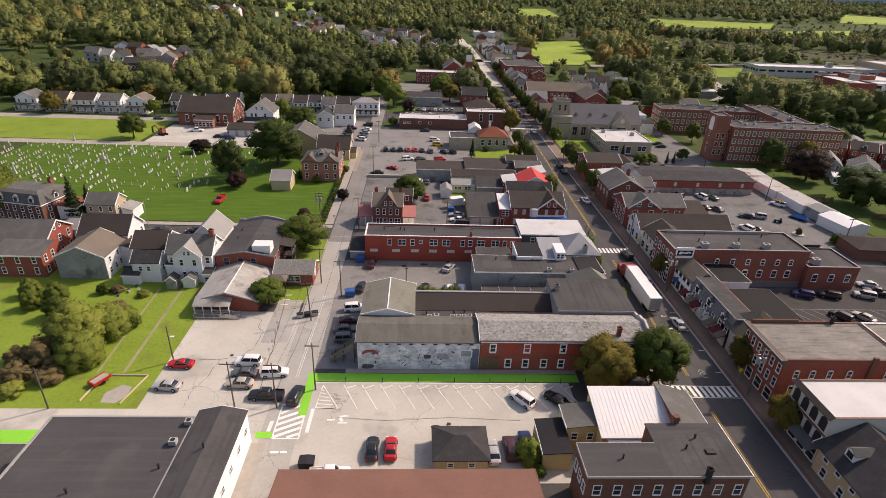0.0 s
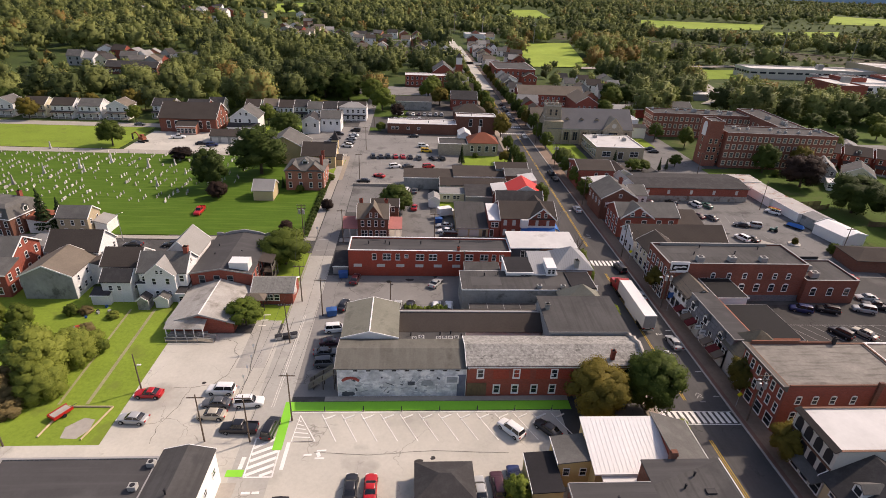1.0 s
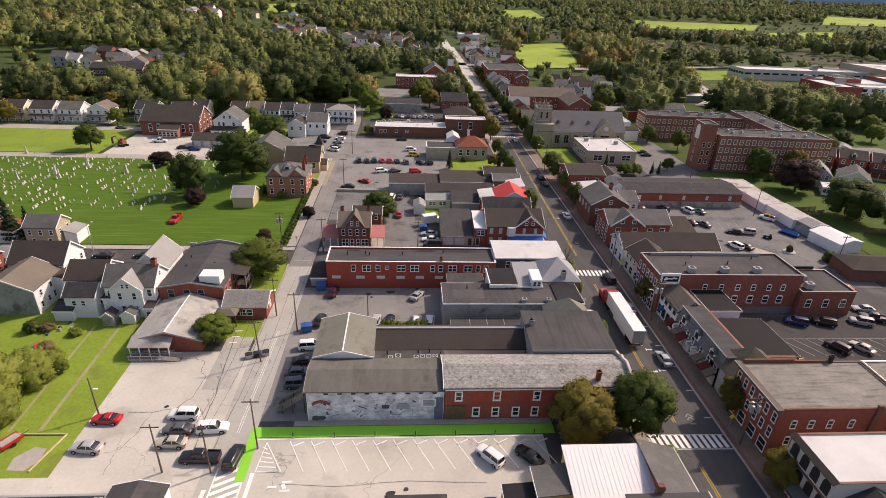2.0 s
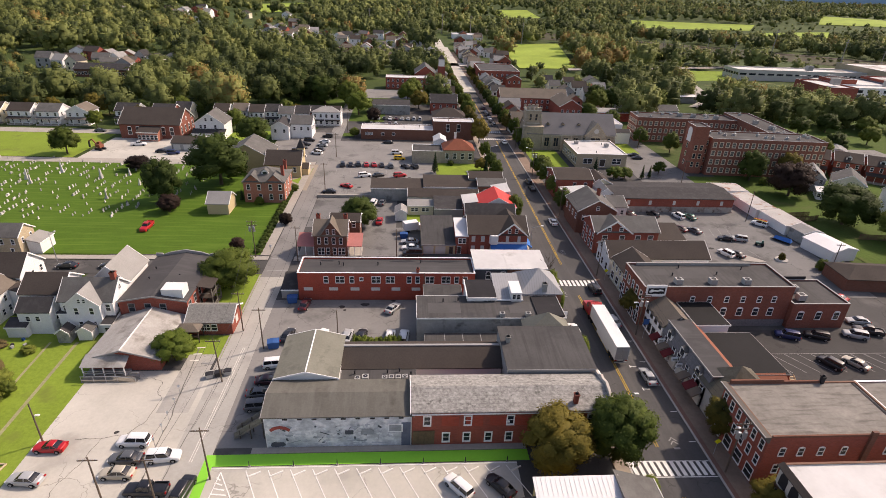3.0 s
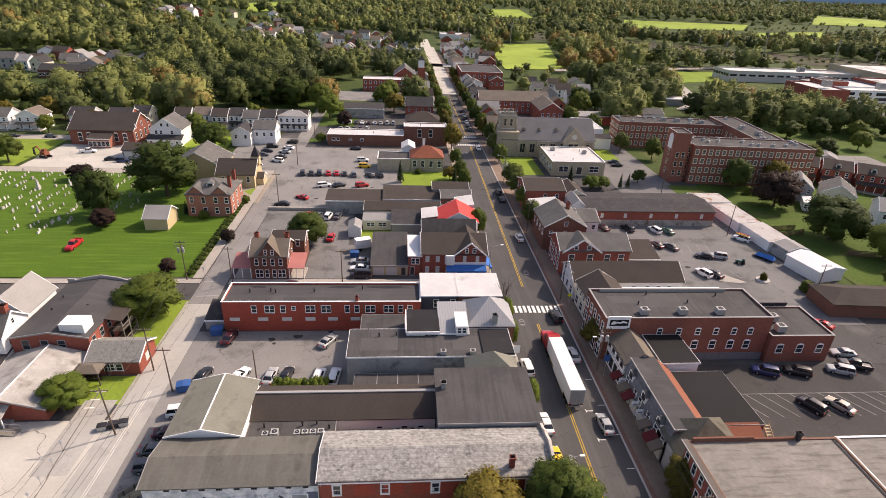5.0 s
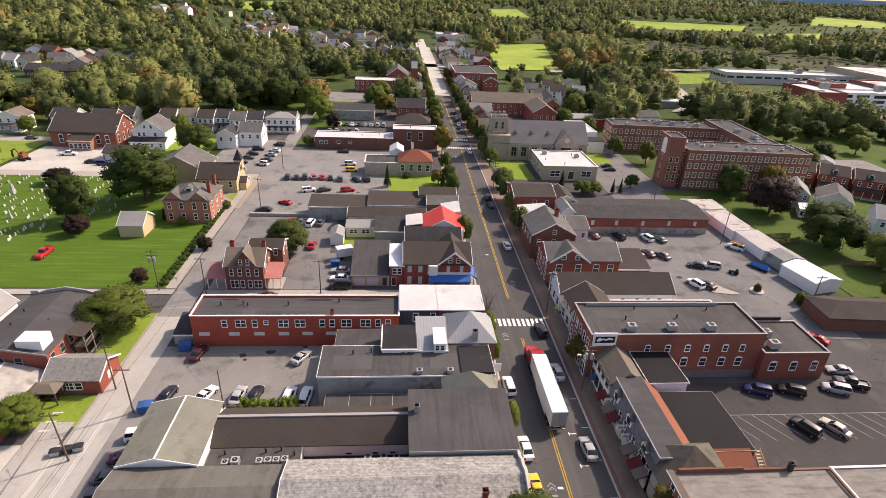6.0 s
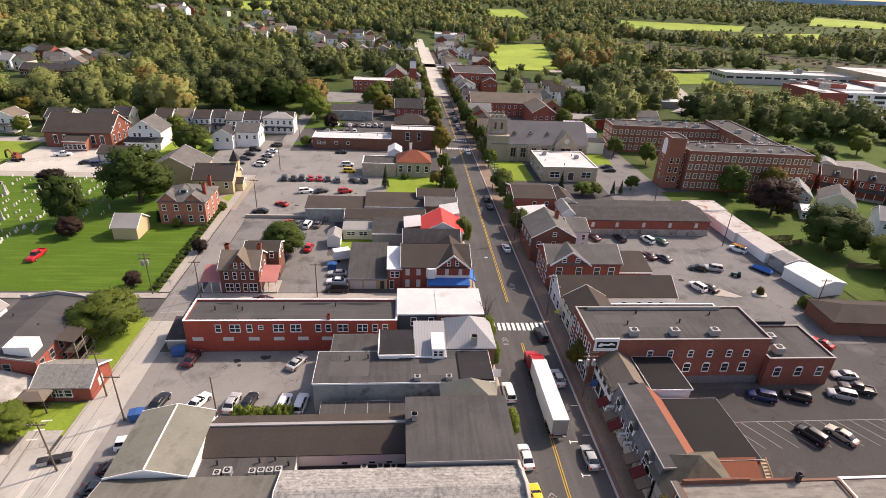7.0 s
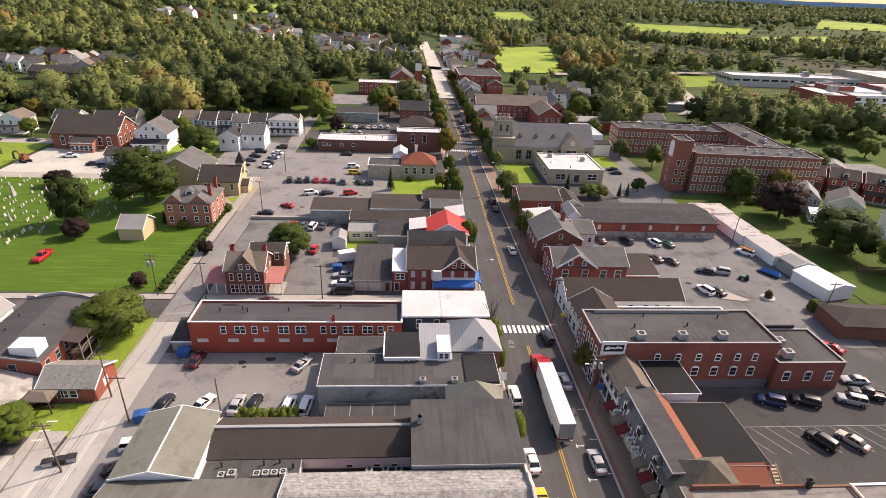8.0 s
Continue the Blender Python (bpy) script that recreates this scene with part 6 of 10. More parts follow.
for z_ in (0.3, 3.0):
    part("deck", Geo().box(-1.4, -2.6, z_ - 0.12, 1.3, 2.6, z_), balcony, mat=WOOD_DARK)
    for y_ in (-2.55, 2.55):
        part("rail", Geo().box(-1.4, y_ - 0.04, z_ + 0.9, 1.3, y_ + 0.04, z_ + 1.0), balcony, mat=WOOD_GREY)
    part("rail", Geo().box(1.22, -2.6, z_ + 0.9, 1.3, 2.6, z_ + 1.0), balcony, mat=WOOD_GREY)
    for i in range(14):
        part("baluster", shared("baluster", "baluster", WOOD_GREY, lambda: Geo().box(-0.03, -0.05, 0, 0.03, 0.05, 0.92)), balcony, "", pose(1.26, -2.45 + 0.375 * i, z_))
for y_ in (-2.5, 0, 2.5):
    part("post", Geo().box(1.16, y_ - 0.08, 0, 1.32, y_ + 0.08, 5.4), balcony, mat=WOOD_GREY)
part("roof", Geo().extrude([(-1.45, 5.75), (1.6, 5.3), (1.6, 5.42), (-1.45, 5.9)], "y", -2.9, 2.9), balcony, mat=ROOF_BROWN)
side_red = building("brick_cottage", "low red brick cottage with a grey roof", "house", -31.2, 105.4, -22.9, 112, 2.9, BRICK, ROOF_MOTTLE, "gx", 1.7, 0.35, windows=[("s", 1.6, 1.0, 1.3, [0.36, 0.44, 0.6], "w"), ("e", 1.6, 1.4, 1.5, [0.5], "board")])
pb = building("club_house", "brick hall with a pale grey gabled roof and a front porch", "building", -44.2, 94.8, -32.2, 107.5, 2.6, BRICK, ROOF_STAINED, "gy", 1.8, 0.5, trim=TRIM_GREY)
part("ridge_cap", Geo().box(-0.1, -6.8, 4.5, 0.1, 6.8, 4.62), pb, mat=TRIM_WHITE)
part("porch_roof", Geo().add([(-6.2, -8.6, 2.3), (1.2, -8.6, 2.3), (1.2, -6.0, 3.2), (-6.2, -6.0, 3.2), (-2.5, -6.2, 3.75), (-2.5, -7.4, 3.1)], [(0, 1, 5), (1, 2, 4, 5), (0, 5, 4, 3), (0, 3, 2, 1), (2, 3, 4)]), pb, mat=ROOF_STAINED)
for i in range(5):
    part("porch_post", Geo().box(-6.0 + 1.7 * i, -8.4, 0, -5.85 + 1.7 * i, -8.25, 2.4), pb, mat=TRIM_WHITE)
part("porch_rail", Geo().box(-6.0, -8.42, 0.8, 0.9, -8.3, 1.0).box(-6, -8.5, -0.1, 1.0, -6.3, 0.3), pb, mat=TRIM_GREY)
w2 = building("white_house", "white sided farmhouse with grey gables", "house", -54.6, 107.2, -45.0, 114.4, 6.5, SIDING_WHITE, ROOF_GREY, "gx", 3.0, 0.3, windows=[("s", 5.0, 0.8, 1.4, [0.1, 0.9], "w"), ("e", 4.8, 0.8, 1.4, 2, "w"), ("e", 2.0, 0.8, 1.4, 2, "w"), ("e", 7.6, 0.6, 0.9, [0.5], "w")])
chimney(w2, 4.2, 0, 8.6, 10.8)
building("white_house", "white gabled rear wing", "house", -52.9, 105.9, -46.8, 110.7, 6.4, SIDING_WHITE, ROOF_LIGHT, "gy", 2.6, 0.25, windows=[("s", 5.0, 0.7, 1.4, [0.3, 0.75], "w"), ("s", 2.0, 0.7, 1.4, [0.35, 0.75], "w"), ("s", 7.2, 0.5, 0.8, [0.45, 0.6], "w")])
building("white_house", "white gabled front wing", "house", -52.4, 114.6, -45.2, 123.5, 6.6, SIDING_WHITE, ROOF_LIGHT, "gy", 3.4, 0.3)
building("lean_to", "white lean-to kitchen behind the house", "house", -46.7, 105, -44.9, 109, 2.6, SIDING_WHITE, ROOF_DARK, "shed_s", 0.8, 0.15, windows=[("s", 1.4, 0.8, 1.0, 1, "w")])
building("lean_to", "white open back porch of the farmhouse", "house", -55, 106.5, -52.6, 110.8, 4.0, SIDING_WHITE, ROOF_DARK, "shed_s", 0.8, 0.15)
building("white_house", "white house with a brown roof", "house", -63.8, 110.6, -56.2, 118.2, 6.0, SIDING_WHITE, ROOF_BROWN, "gx", 2.6, 0.3)
building("white_house", "white rear wing with a dark roof", "house", -61.8, 105.8, -56.0, 110.5, 4.9, SIDING_WHITE, ROOF_DARK, "gx", 1.8, 0.25, windows=[("s", 3.4, 0.7, 1.0, [0.3, 0.6], "w"), ("e", 3.0, 0.8, 1.4, [0.4], "w")])
building("lean_to", "small white shed with a dark roof", "shed", -63.8, 104.6, -60.2, 106.7, 2.2, SIDING_WHITE, ROOF_DARK, "shed_s", 0.7, 0.15)
building("garden_shed", "small weathered garden shed", "shed", -53.8, 102.8, -51.6, 105, 2.2, BLOCK_GREY, ROOF_DARK, "gy", 0.9, 0.15)
building("garden_shed", "small white garden shed", "shed", -50.6, 103.6, -48.0, 105.6, 2.0, SIDING_WHITE, ROOF_GREY, "gy", 0.9, 0.15)
# shaded end and sunlit side are told apart by wall colour
l1 = building("grey_house", "large house, end wall greyed for shade, side white for sun, weathered brown roof", "house", -78.4, 106.9, -68.0, 116.4, 5.5, BLOCK_GREY, ROOF_TAN, "gy", 2.4, 0.3)
part("side_cladding", Geo().box(5.2, -4.7, -0.2, 5.26, 4.7, 5.2), l1, "boarded side wall, white for its sunlit tone", mat=SIDING_WHITE)
for zz_, us_ in ((4.1, (0.2, 0.55, 0.85)), (1.7, (0.15, 0.4, 0.6, 0.85))):
    for u_ in us_:
        add_window(l1, pose(5.27, -4.75 + 9.5 * u_, zz_, 0, 0, 90), 0.7, 1.2, TRIM_WHITE, "w")
building("white_house", "white gabled house with a brown roof", "house", -78.5, 116.6, -67.4, 124.6, 6.4, SIDING_WHITE, ROOF_BROWN, "gx", 3.4, 0.3, windows=[("e", 5.0, 0.7, 1.3, 3, "w"), ("e", 2.0, 0.7, 1.3, 3, "w")])
building("white_house", "small white porch wing", "house", -68.2, 113.4, -65.6, 118, 4.6, SIDING_WHITE, ROOF_BROWN, "shed_e", 0.8, 0.2)
b0 = building("brick_house", "red brick house with a grey roof", "house", -99, 112.5, -83.5, 122.5, 6.2, BRICK, ROOF_GREY, "gx", 3.2, 0.3, windows=[("e", 5.0, 0.8, 1.5, 3, "w"), ("e", 2.0, 0.8, 1.5, 3, "w"), ("e", 8.0, 0.7, 1.0, [0.4, 0.6], "w"), ("s", 4.8, 0.8, 1.5, 4, "w")])
building("brick_house", "red brick rear wing with white windows", "house", -92, 107.4, -81.6, 112.4, 5.2, BRICK, ROOF_GREY, "shed_s", 1.4, 0.2, windows=[("s", 4.2, 0.8, 1.5, 3, "w"), ("s", 1.6, 0.8, 1.5, 3, "w"), ("e", 4.2, 0.8, 1.5, 2, "w"), ("e", 1.6, 0.8, 1.5, 2, "w")])
building("white_house", "white house with a pale hipped roof", "house", -88, 122.8, -79.5, 128.4, 4.4, SIDING_WHITE, ROOF_LIGHT, "hip", 2.0, 0.3)
man = thing("mansard_house", "brick house with a grey mansard roof and white dormers", "house", pose(-105.2, 142.6, 0, 0, 0, -12))
part("wall", Geo().box(-7.2, -5.0, -0.3, 7.2, 5.0, 4.9), man, mat=BRICK_BROWN)
part("cornice", Geo().ring(-7.5, -5.3, 7.5, 5.3, 0.5, 4.9, 5.15), man, mat=TRIM_WHITE)
part("roof", loft([[(-7.4, -5.2, 5.15), (7.4, -5.2, 5.15), (7.4, 5.2, 5.15), (-7.4, 5.2, 5.15)], [(-6.5, -4.3, 7.7), (6.5, -4.3, 7.7), (6.5, 4.3, 7.7), (-6.5, 4.3, 7.7)], [(-5.2, -3.0, 8.3), (5.2, -3.0, 8.3), (5.2, 3.0, 8.3), (-5.2, 3.0, 8.3)]]), man, mat=ROOF_GREY)
for zz_ in (3.6, 1.3):
    for u_ in range(6):
        add_window(man, pose(-5.9 + 2.36 * u_, -5.0, zz_), 0.85, 1.5, TRIM_WHITE, "w")
    for u_ in (-2.6, 0.4, 3.2):
        add_window(man, pose(7.2, u_, zz_, 0, 0, 90), 0.85, 1.5, TRIM_WHITE, "w")
for u_ in (-4.6, 0, 4.6):
    dormer(man, u_, -5.05, 5.5, 1.5, 1.3, 2.2, 0, TRIM_WHITE, ROOF_GREY)
dormer(man, 7.25, 0.4, 5.5, 1.5, 1.3, 2.2, 90, TRIM_WHITE, ROOF_GREY)
chimney(man, 3.5, 3.4, 7.8, 9.6)
building("white_house", "white rear house with a porch roof", "house", -97.4, 139.5, -92.6, 146, 3.2, SIDING_WHITE, ROOF_TERRA, "shed_e", 0.8, 0.3)
building("stone_house", "small grey stucco house with a dark gabled roof", "house", -88.6, 137.6, -81.0, 143.8, 5.2, STUCCO_BUFF, ROOF_GREY, "gx", 2.2, 0.25, windows=[("s", 3.9, 0.7, 1.2, 3, "w"), ("s", 1.6, 0.7, 1.2, 2, "w"), ("e", 3.8, 0.7, 1.2, 2, "w")])
building("lean_to", "white porch of the stone house", "house", -80.6, 139.5, -77.6, 145, 2.8, SIDING_WHITE, ROOF_LIGHT, "shed_e", 0.8, 0.2)
bh = building("brick_house", "pink brick house with twin gables and a hipped roof", "house", -38.6, 175, -26.4, 187, 6.6, BRICK_PINK, ROOF_GREY, "hip", 3.2, 0.4, windows=[("s", 5.0, 0.9, 1.7, [0.12, 0.38, 0.66, 0.9], "w"), ("s", 1.9, 0.9, 1.7, [0.12, 0.4, 0.66, 0.9], "w"), ("e", 5.0, 0.9, 1.7, 3, "w"), ("e", 1.9, 0.9, 1.7, 3, "w")])
for u in (-3.4, 3.2):
    gq = part("front_gable", Geo().extrude([(-2.6, 0), (2.6, 0), (0, 2.4)], "y", 0, 4.5), bh, "", pose(u, -6.02, 6.5), BRICK_PINK)
    part("gable_roof", Geo().extrude([(-3.0, -0.4), (0, 2.4), (3.0, -0.4), (3.0, -0.2), (0, 2.6), (-3.0, -0.2)], "y", -0.35, 4.6), gq, mat=ROOF_GREY)
dormer(bh, 0, -3.2, 8.0, 2.0, 1.0, 2.0, 0, TRIM_WHITE, ROOF_GREY)
chimney(bh, 5.0, -1.5, 7, 10.5)
chimney(bh, 4.6, 4.5, 7, 10.5)
sh = building("cream_shed", "cream garden house with a grey roof", "shed", -46.6, 165.2, -40.6, 172.6, 3.3, STUCCO_TAN, ROOF_LIGHT, "gx", 2.4, 0.3)
building("tan_church", "tan stucco church nave with a grey roof", "church", -53, 203, -37, 216.5, 6.0, STUCCO_TAN, ROOF_GREY, "gy", 4.4, 0.4)
tc = building("tan_church", "tan stucco church hall with a brown roof", "church", -37.6, 199, -25.8, 209.5, 4.6, STUCCO_TAN, ROOF_BROWN, "gx", 3.6, 0.4, windows=[("s", 2.8, 0.9, 1.8, 3, "w")])
part("steeple", Geo().box(4.2, 0.2, 6, 6.6, 2.6, 9.0), tc, mat=STUCCO_TAN)
part("spire", Geo().add([(4.0, 0, 9.0), (6.8, 0, 9.0), (6.8, 2.8, 9.0), (4.0, 2.8, 9.0), (5.4, 1.4, 12.4)], [(0, 1, 4), (1, 2, 4), (2, 3, 4), (3, 0, 4), (3, 2, 1, 0)]), tc, "dark pointed spire", mat=ROOF_DARK)
building("porch_room", "tan entrance porch of the church", "church", -25.7, 201.5, -23.6, 206, 2.6, STUCCO_TAN, ROOF_BROWN, "gx", 1.3, 0.25)
bc = building("brick_church", "large red brick church with a brown gabled roof", "church", -107, 245.5, -83, 262, 6.0, BRICK_DULL, ROOF_BROWN, "gx", 5.2, 0.4, windows=[("s", 3.2, 1.4, 3.0, [0.16, 0.3, 0.72, 0.86], "arch"), ("e", 3.2, 1.2, 2.8, 4, "arch"), ("e", 7.0, 1.0, 1.4, 3, "arch")])
building("entrance_block", "brick entrance of the church with a white porch", "church", -98.5, 241.2, -90.5, 245.4, 3.6, BRICK_PINK, ROOF_BROWN, "shed_s", 1.4, 0.3, windows=[("s", 1.6, 1.2, 1.8, 5, "w")])
building("garage", "grey garage with a brown roof", "garage", -80.5, 229, -69, 237, 3.0, BLOCK_GREY, ROOF_BROWN, "gx", 1.8, 0.3, windows=[("s", 1.3, 2.6, 2.2, 3, "board")])
building("white_house", "white gabled house with a dark porch roof", "house", -77.5, 247.5, -65.5, 258.5, 6.4, SIDING_WHITE, ROOF_GREY, "gy", 4.2, 0.4, windows=[("s", 5.0, 0.9, 1.5, [0.2, 0.35, 0.7], "w"), ("s", 8.0, 0.8, 1.2, [0.4, 0.6], "w")])
building("porch_room", "white porch with a dark roof", "house", -78, 244.6, -65, 247.4, 2.8, SIDING_WHITE, ROOF_DARK, "shed_s", 1.2, 0.3, windows=[("s", 1.6, 0.9, 1.2, 4, "w")])
building("white_house", "white house with a dark flat roof", "house", -46.5, 248, -39, 258, 5.6, SIDING_WHITE, ROOF_DARK, "gy", 2.2, 0.3, windows=[("s", 3.8, 0.9, 1.4, 2, "w"), ("e", 3.8, 0.9, 1.4, 3, "w")])
building("white_house", "white house with a grey porch", "house", -38.8, 252, -30, 262, 6.0, SIDING_WHITE, ROOF_GREY, "gx", 2.6, 0.3, windows=[("s", 4.0, 0.9, 1.4, 3, "w"), ("e", 4.0, 0.9, 1.4, 3, "w")])
# rows along the far streets
rng = random.Random(5)
ROW = [(-190, 266), (-176, 266), (-163, 265), (-151, 265), (-139, 266), (-120, 270), (-104, 270), (-96, 276), (-78, 274), (-70, 276), (-62, 274), (-55, 276), (-48, 272), (-41, 274), (-34.5, 275), (-27, 275)]
for i, (x, y) in enumerate(ROW):
    wl = rng.choice((SIDING_WHITE, SIDING_WHITE, SIDING_CREAM, SIDING_GREY, SIDING_WHITE, BRICK))
    rf = rng.choice((ROOF_BROWN, ROOF_DARK, ROOF_GREY, ROOF_TAN))
    w = 9.5 if x < -100 else 6.6
    nm = {"white_siding": "white", "cream_siding": "cream", "grey_siding": "grey", "red_brick": "brick"}[wl.name]
    hs = building("row_house", nm + " two-storey house with a shingled gable roof", "house", x, y, x + w, y + 9, 5.8, wl, rf, rng.choice(("gx", "gx", "gy")), 2.6, 0.3, group="houses along the street", windows=[("s", 4.4, 0.9, 1.4, 3, "w"), ("e", 4.4, 0.8, 1.4, 2, "w"), ("s", 1.5, 0.9, 1.4, 3, "w")])
    porch(hs, -w / 2, -6.6, w / 2, -4.5, 2.7, rf, 4)

# ---- foreground ----
fgl = building("flat_store", "large flat-roofed store with black roofing", "building", -50.2, 20, -30.4, 58.6, 5.9, PAINT_WHITE, ROOF_SLABS, "flat", parapet=0.1, trim=TRIM_GREY)
fgr = building("flat_store", "white walled store with a low grey gabled roof", "building", -30.3, 20, -23.8, 59.6, 5.9, PAINT_WHITE, ROOF_ASPHALT, "gy", 0.8, 0.15, windows=[("e", 3.6, 0.9, 1.0, 12, "w")])
building("brown_store", "low store with a brown metal roof", "building", -17.2, 36, 16.2, 51, 3.6, STUCCO_TAN, ROOF_RUST, "gx", 1.4, 0.3, trim=TRIM_BROWN)
gar = building("timber_garage", "timber garage with a grey hipped roof", "garage", 3.1, 54.1, 10.6, 60.0, 2.3, WOOD_PALE, ROOF_DARK, "hip", 1.7, 0.35, windows=[("s", 1.3, 0.8, 0.7, [0.3, 0.7], "w")])
corner_block = thing("brick_house", "brown brick corner house with a flat grey roof", "house", pose(32.4, 48, 0))
ELL = [(-10.6, -1.7), (10.1, -1.7), (10.1, 7.0), (-0.1, 7.0), (-0.1, 3.4), (-10.6, 3.4)]
ELL_OUT = [(-10.75, -1.85), (10.25, -1.85), (10.25, 7.15), (-0.25, 7.15), (-0.25, 3.55), (-10.75, 3.55)]
part("wall", Geo().extrude(ELL, "z", -0.3, 7.9), corner_block, mat=BRICK_BROWN)
part("roof", Geo().extrude(ELL_OUT, "z", 7.9, 8.12), corner_block, mat=ROOF_SLABS)
part("roof_edge", Geo().box(-10.85, -1.97, 7.84, 10.35, -1.855, 8.18), corner_block, mat=TRIM_GREY)
part("roof_edge", Geo().box(-10.86, -1.85, 7.84, -10.755, 3.6, 8.18), corner_block, mat=TRIM_GREY)
part("roof_edge", Geo().box(10.255, -1.85, 7.84, 10.36, 7.2, 8.18), corner_block, mat=TRIM_WHITE)
part("roof_edge", Geo().box(-10.7, 3.555, 7.84, -0.3, 3.66, 8.18), corner_block, mat=TRIM_GREY)
part("hatch", Geo().box(6.0, 1.6, 8.12, 7.2, 2.4, 8.35), corner_block, mat=METAL_DARK)
part("felt_patch", Geo().extrude([(-0.2, -1.6), (9.9, -1.6), (9.9, 6.8), (-0.2, 3.2)], "z", 8.1, 8.128), corner_block, mat=ROOF_ASPHALT)
chimney(corner_block, 4.4, -1.9, 7.0, 9.6, METAL_DARK, 0.28)
for i in range(8):
    add_window(corner_block, pose(-9.2 + 2.6 * i, -1.7, 5.6), 0.9, 1.6, TRIM_WHITE, "w")
for i in range(3):
    add_window(corner_block, pose(-10.6, 2.6 - 1.7 * i, 5.2, 0, 0, -90), 0.9, 1.5, TRIM_WHITE, "w")
building("rear_wing", "small yellow rear wing with a black roof", "house", 18.4, 54.2, 22.4, 60.8, 3.2, STUCCO_YELLOW, ROOF_MEMBRANE, "shed_w", 0.3, 0.15)
building("yellow_house", "yellow stucco house with a grey hipped roof", "house", 22.5, 57.8, 27.2, 62.4, 4.6, STUCCO_YELLOW, ROOF_GREY, "shed_w", 0.6, 0.2, windows=[("s", 3.0, 0.8, 1.2, 2, "w")])
wm = building("metal_roof_house", "house with a white ribbed metal roof", "house", 27.0, 55.8, 37.6, 63.8, 5.0, STUCCO_YELLOW, ROOF_METAL, "shed_s", 1.8, 0.3, windows=[("s", 3.4, 0.9, 1.2, 3, "w")])
for i in range(18):
    x = -5.2 + 10.4 * i / 17
    part("seam", Geo().extrude([(-4.2, 5.08), (4.2, 6.97), (4.2, 7.04), (-4.2, 5.15)], "x", x - 0.03, x + 0.03), wm, mat=ROOF_METAL)
part("low_roof", Geo().extrude([(-5.2, 4.3), (-3.9, 4.6), (-3.9, 4.75), (-5.2, 4.45)], "x", -4.6, 3.6), wm, "white lower roof edge", mat=ROOF_METAL)
building("street_house", "house with a dark shingle roof and a brick stack", "house", 37.7, 55.4, 43.0, 64.6, 5.2, BRICK, ROOF_GREY, "shed_e", 1.7, 0.3)
single("chimney", Geo().box(36.2, 55.1, 0, 37.0, 55.75, 9.2).box(36.1, 55.05, 8.6, 37.1, 55.78, 8.9), BRICK_BROWN, "free-standing red brick chimney beside the house", "chimney")


# ---- trees ----
def lump_quads(c, r, k, rs, squash=0.9):
    """A bumpy lobe: a cube's faces cut k by k and blown up, its corners pushed in and out."""
    vs = []
    ax = np.linspace(-1, 1, k + 1)
    jit = {}
    for a in range(3):
        for sg in (-1, 1):
            for i in range(k):
                for j in range(k):
                    for di, dj in ((0, 0), (1, 0), (1, 1), (0, 1))[::sg]:
                        p = np.zeros(3)
                        p[a], p[(a + 1) % 3], p[(a + 2) % 3] = sg, ax[i + di], ax[j + dj]
                        key = tuple(np.round(p, 3))
                        if key not in jit:
                            jit[key] = rs.uniform(0.8, 1.15)
                        d = p / np.linalg.norm(p)
                        q = d * jit[key] * r
                        q[2] *= squash
                        vs.append((*(np.array(c) + q), *d))
    return np.array(vs, dtype=np.float32)


def crown_arrays(rs, n, leaf, lumps, k=3, base=0.13):
    """A crown of unit height: a rounded body of many shallow lobes, small leaf clumps on their skins, gaps between."""
    mid, tall = 0.5 + base * 0.5, 0.47 * (1 - base)
    cs, rr = [(0, 0, mid)], [0.3]
    for i in range(lumps):
        a = 2.4 * i + rs.uniform(-0.4, 0.4)
        up = -0.72 + 1.68 * (i + 0.5) / lumps + rs.uniform(-0.1, 0.1)
        ring = np.sqrt(max(0.04, 1 - min(1.0, abs(up)) ** 2))
        f = rs.uniform(0.62, 0.86)
        cs.append((0.43 * f * ring * np.cos(a), 0.43 * f * ring * np.sin(a), mid + tall * 0.84 * up))
        rr.append(rs.uniform(0.75, 1.2) * (0.19 if lumps < 10 else 0.155 if lumps < 24 else 0.125))
    cs, rr = np.array(cs), np.array(rr)
    hub = np.array([0, 0, mid - 0.1])
    core = []
    for i, (c, r) in enumerate(zip(cs, rr)):
        q = lump_quads(c, r * 0.86, k + 1 if i == 0 else k, rs, tall / 0.43 if i == 0 else 0.9)
        out = q[:, :3] - hub
        out /= np.linalg.norm(out, axis=1)[:, None]
        q[:, 3:] = 0.35 * q[:, 3:] + 0.75 * out + rs.normal(size=(len(q), 3)) * 0.1
        core.append(q.astype(np.float32))
    if n == 0:
        return np.concatenate(core)
    w = rs.choice(len(rr) - 1, n, p=rr[1:] ** 2 / (rr[1:] ** 2).sum()) + 1
    out = cs[w] - hub
    out /= np.linalg.norm(out, axis=1)[:, None]
    d = rs.normal(size=(n, 3)) + 0.7 * out
    d /= np.linalg.norm(d, axis=1)[:, None]
    p = cs[w] + d * (rr[w] * rs.uniform(0.74, 1.2, n))[:, None]
    p[:, 2] = np.maximum(p[:, 2], base * rs.uniform(0.8, 1.2, n))
    nrm = d + rs.normal(size=(n, 3)) * 0.6 + np.array([0, 0, 0.3])
    out = p - hub
    out /= np.linalg.norm(out, axis=1)[:, None]
    return np.concatenate(core + [quads(rs, p, nrm, leaf, 0.3 * d + 0.8 * out + np.array([0, 0, 0.1]) + rs.normal(size=(n, 3)) * 0.2)])


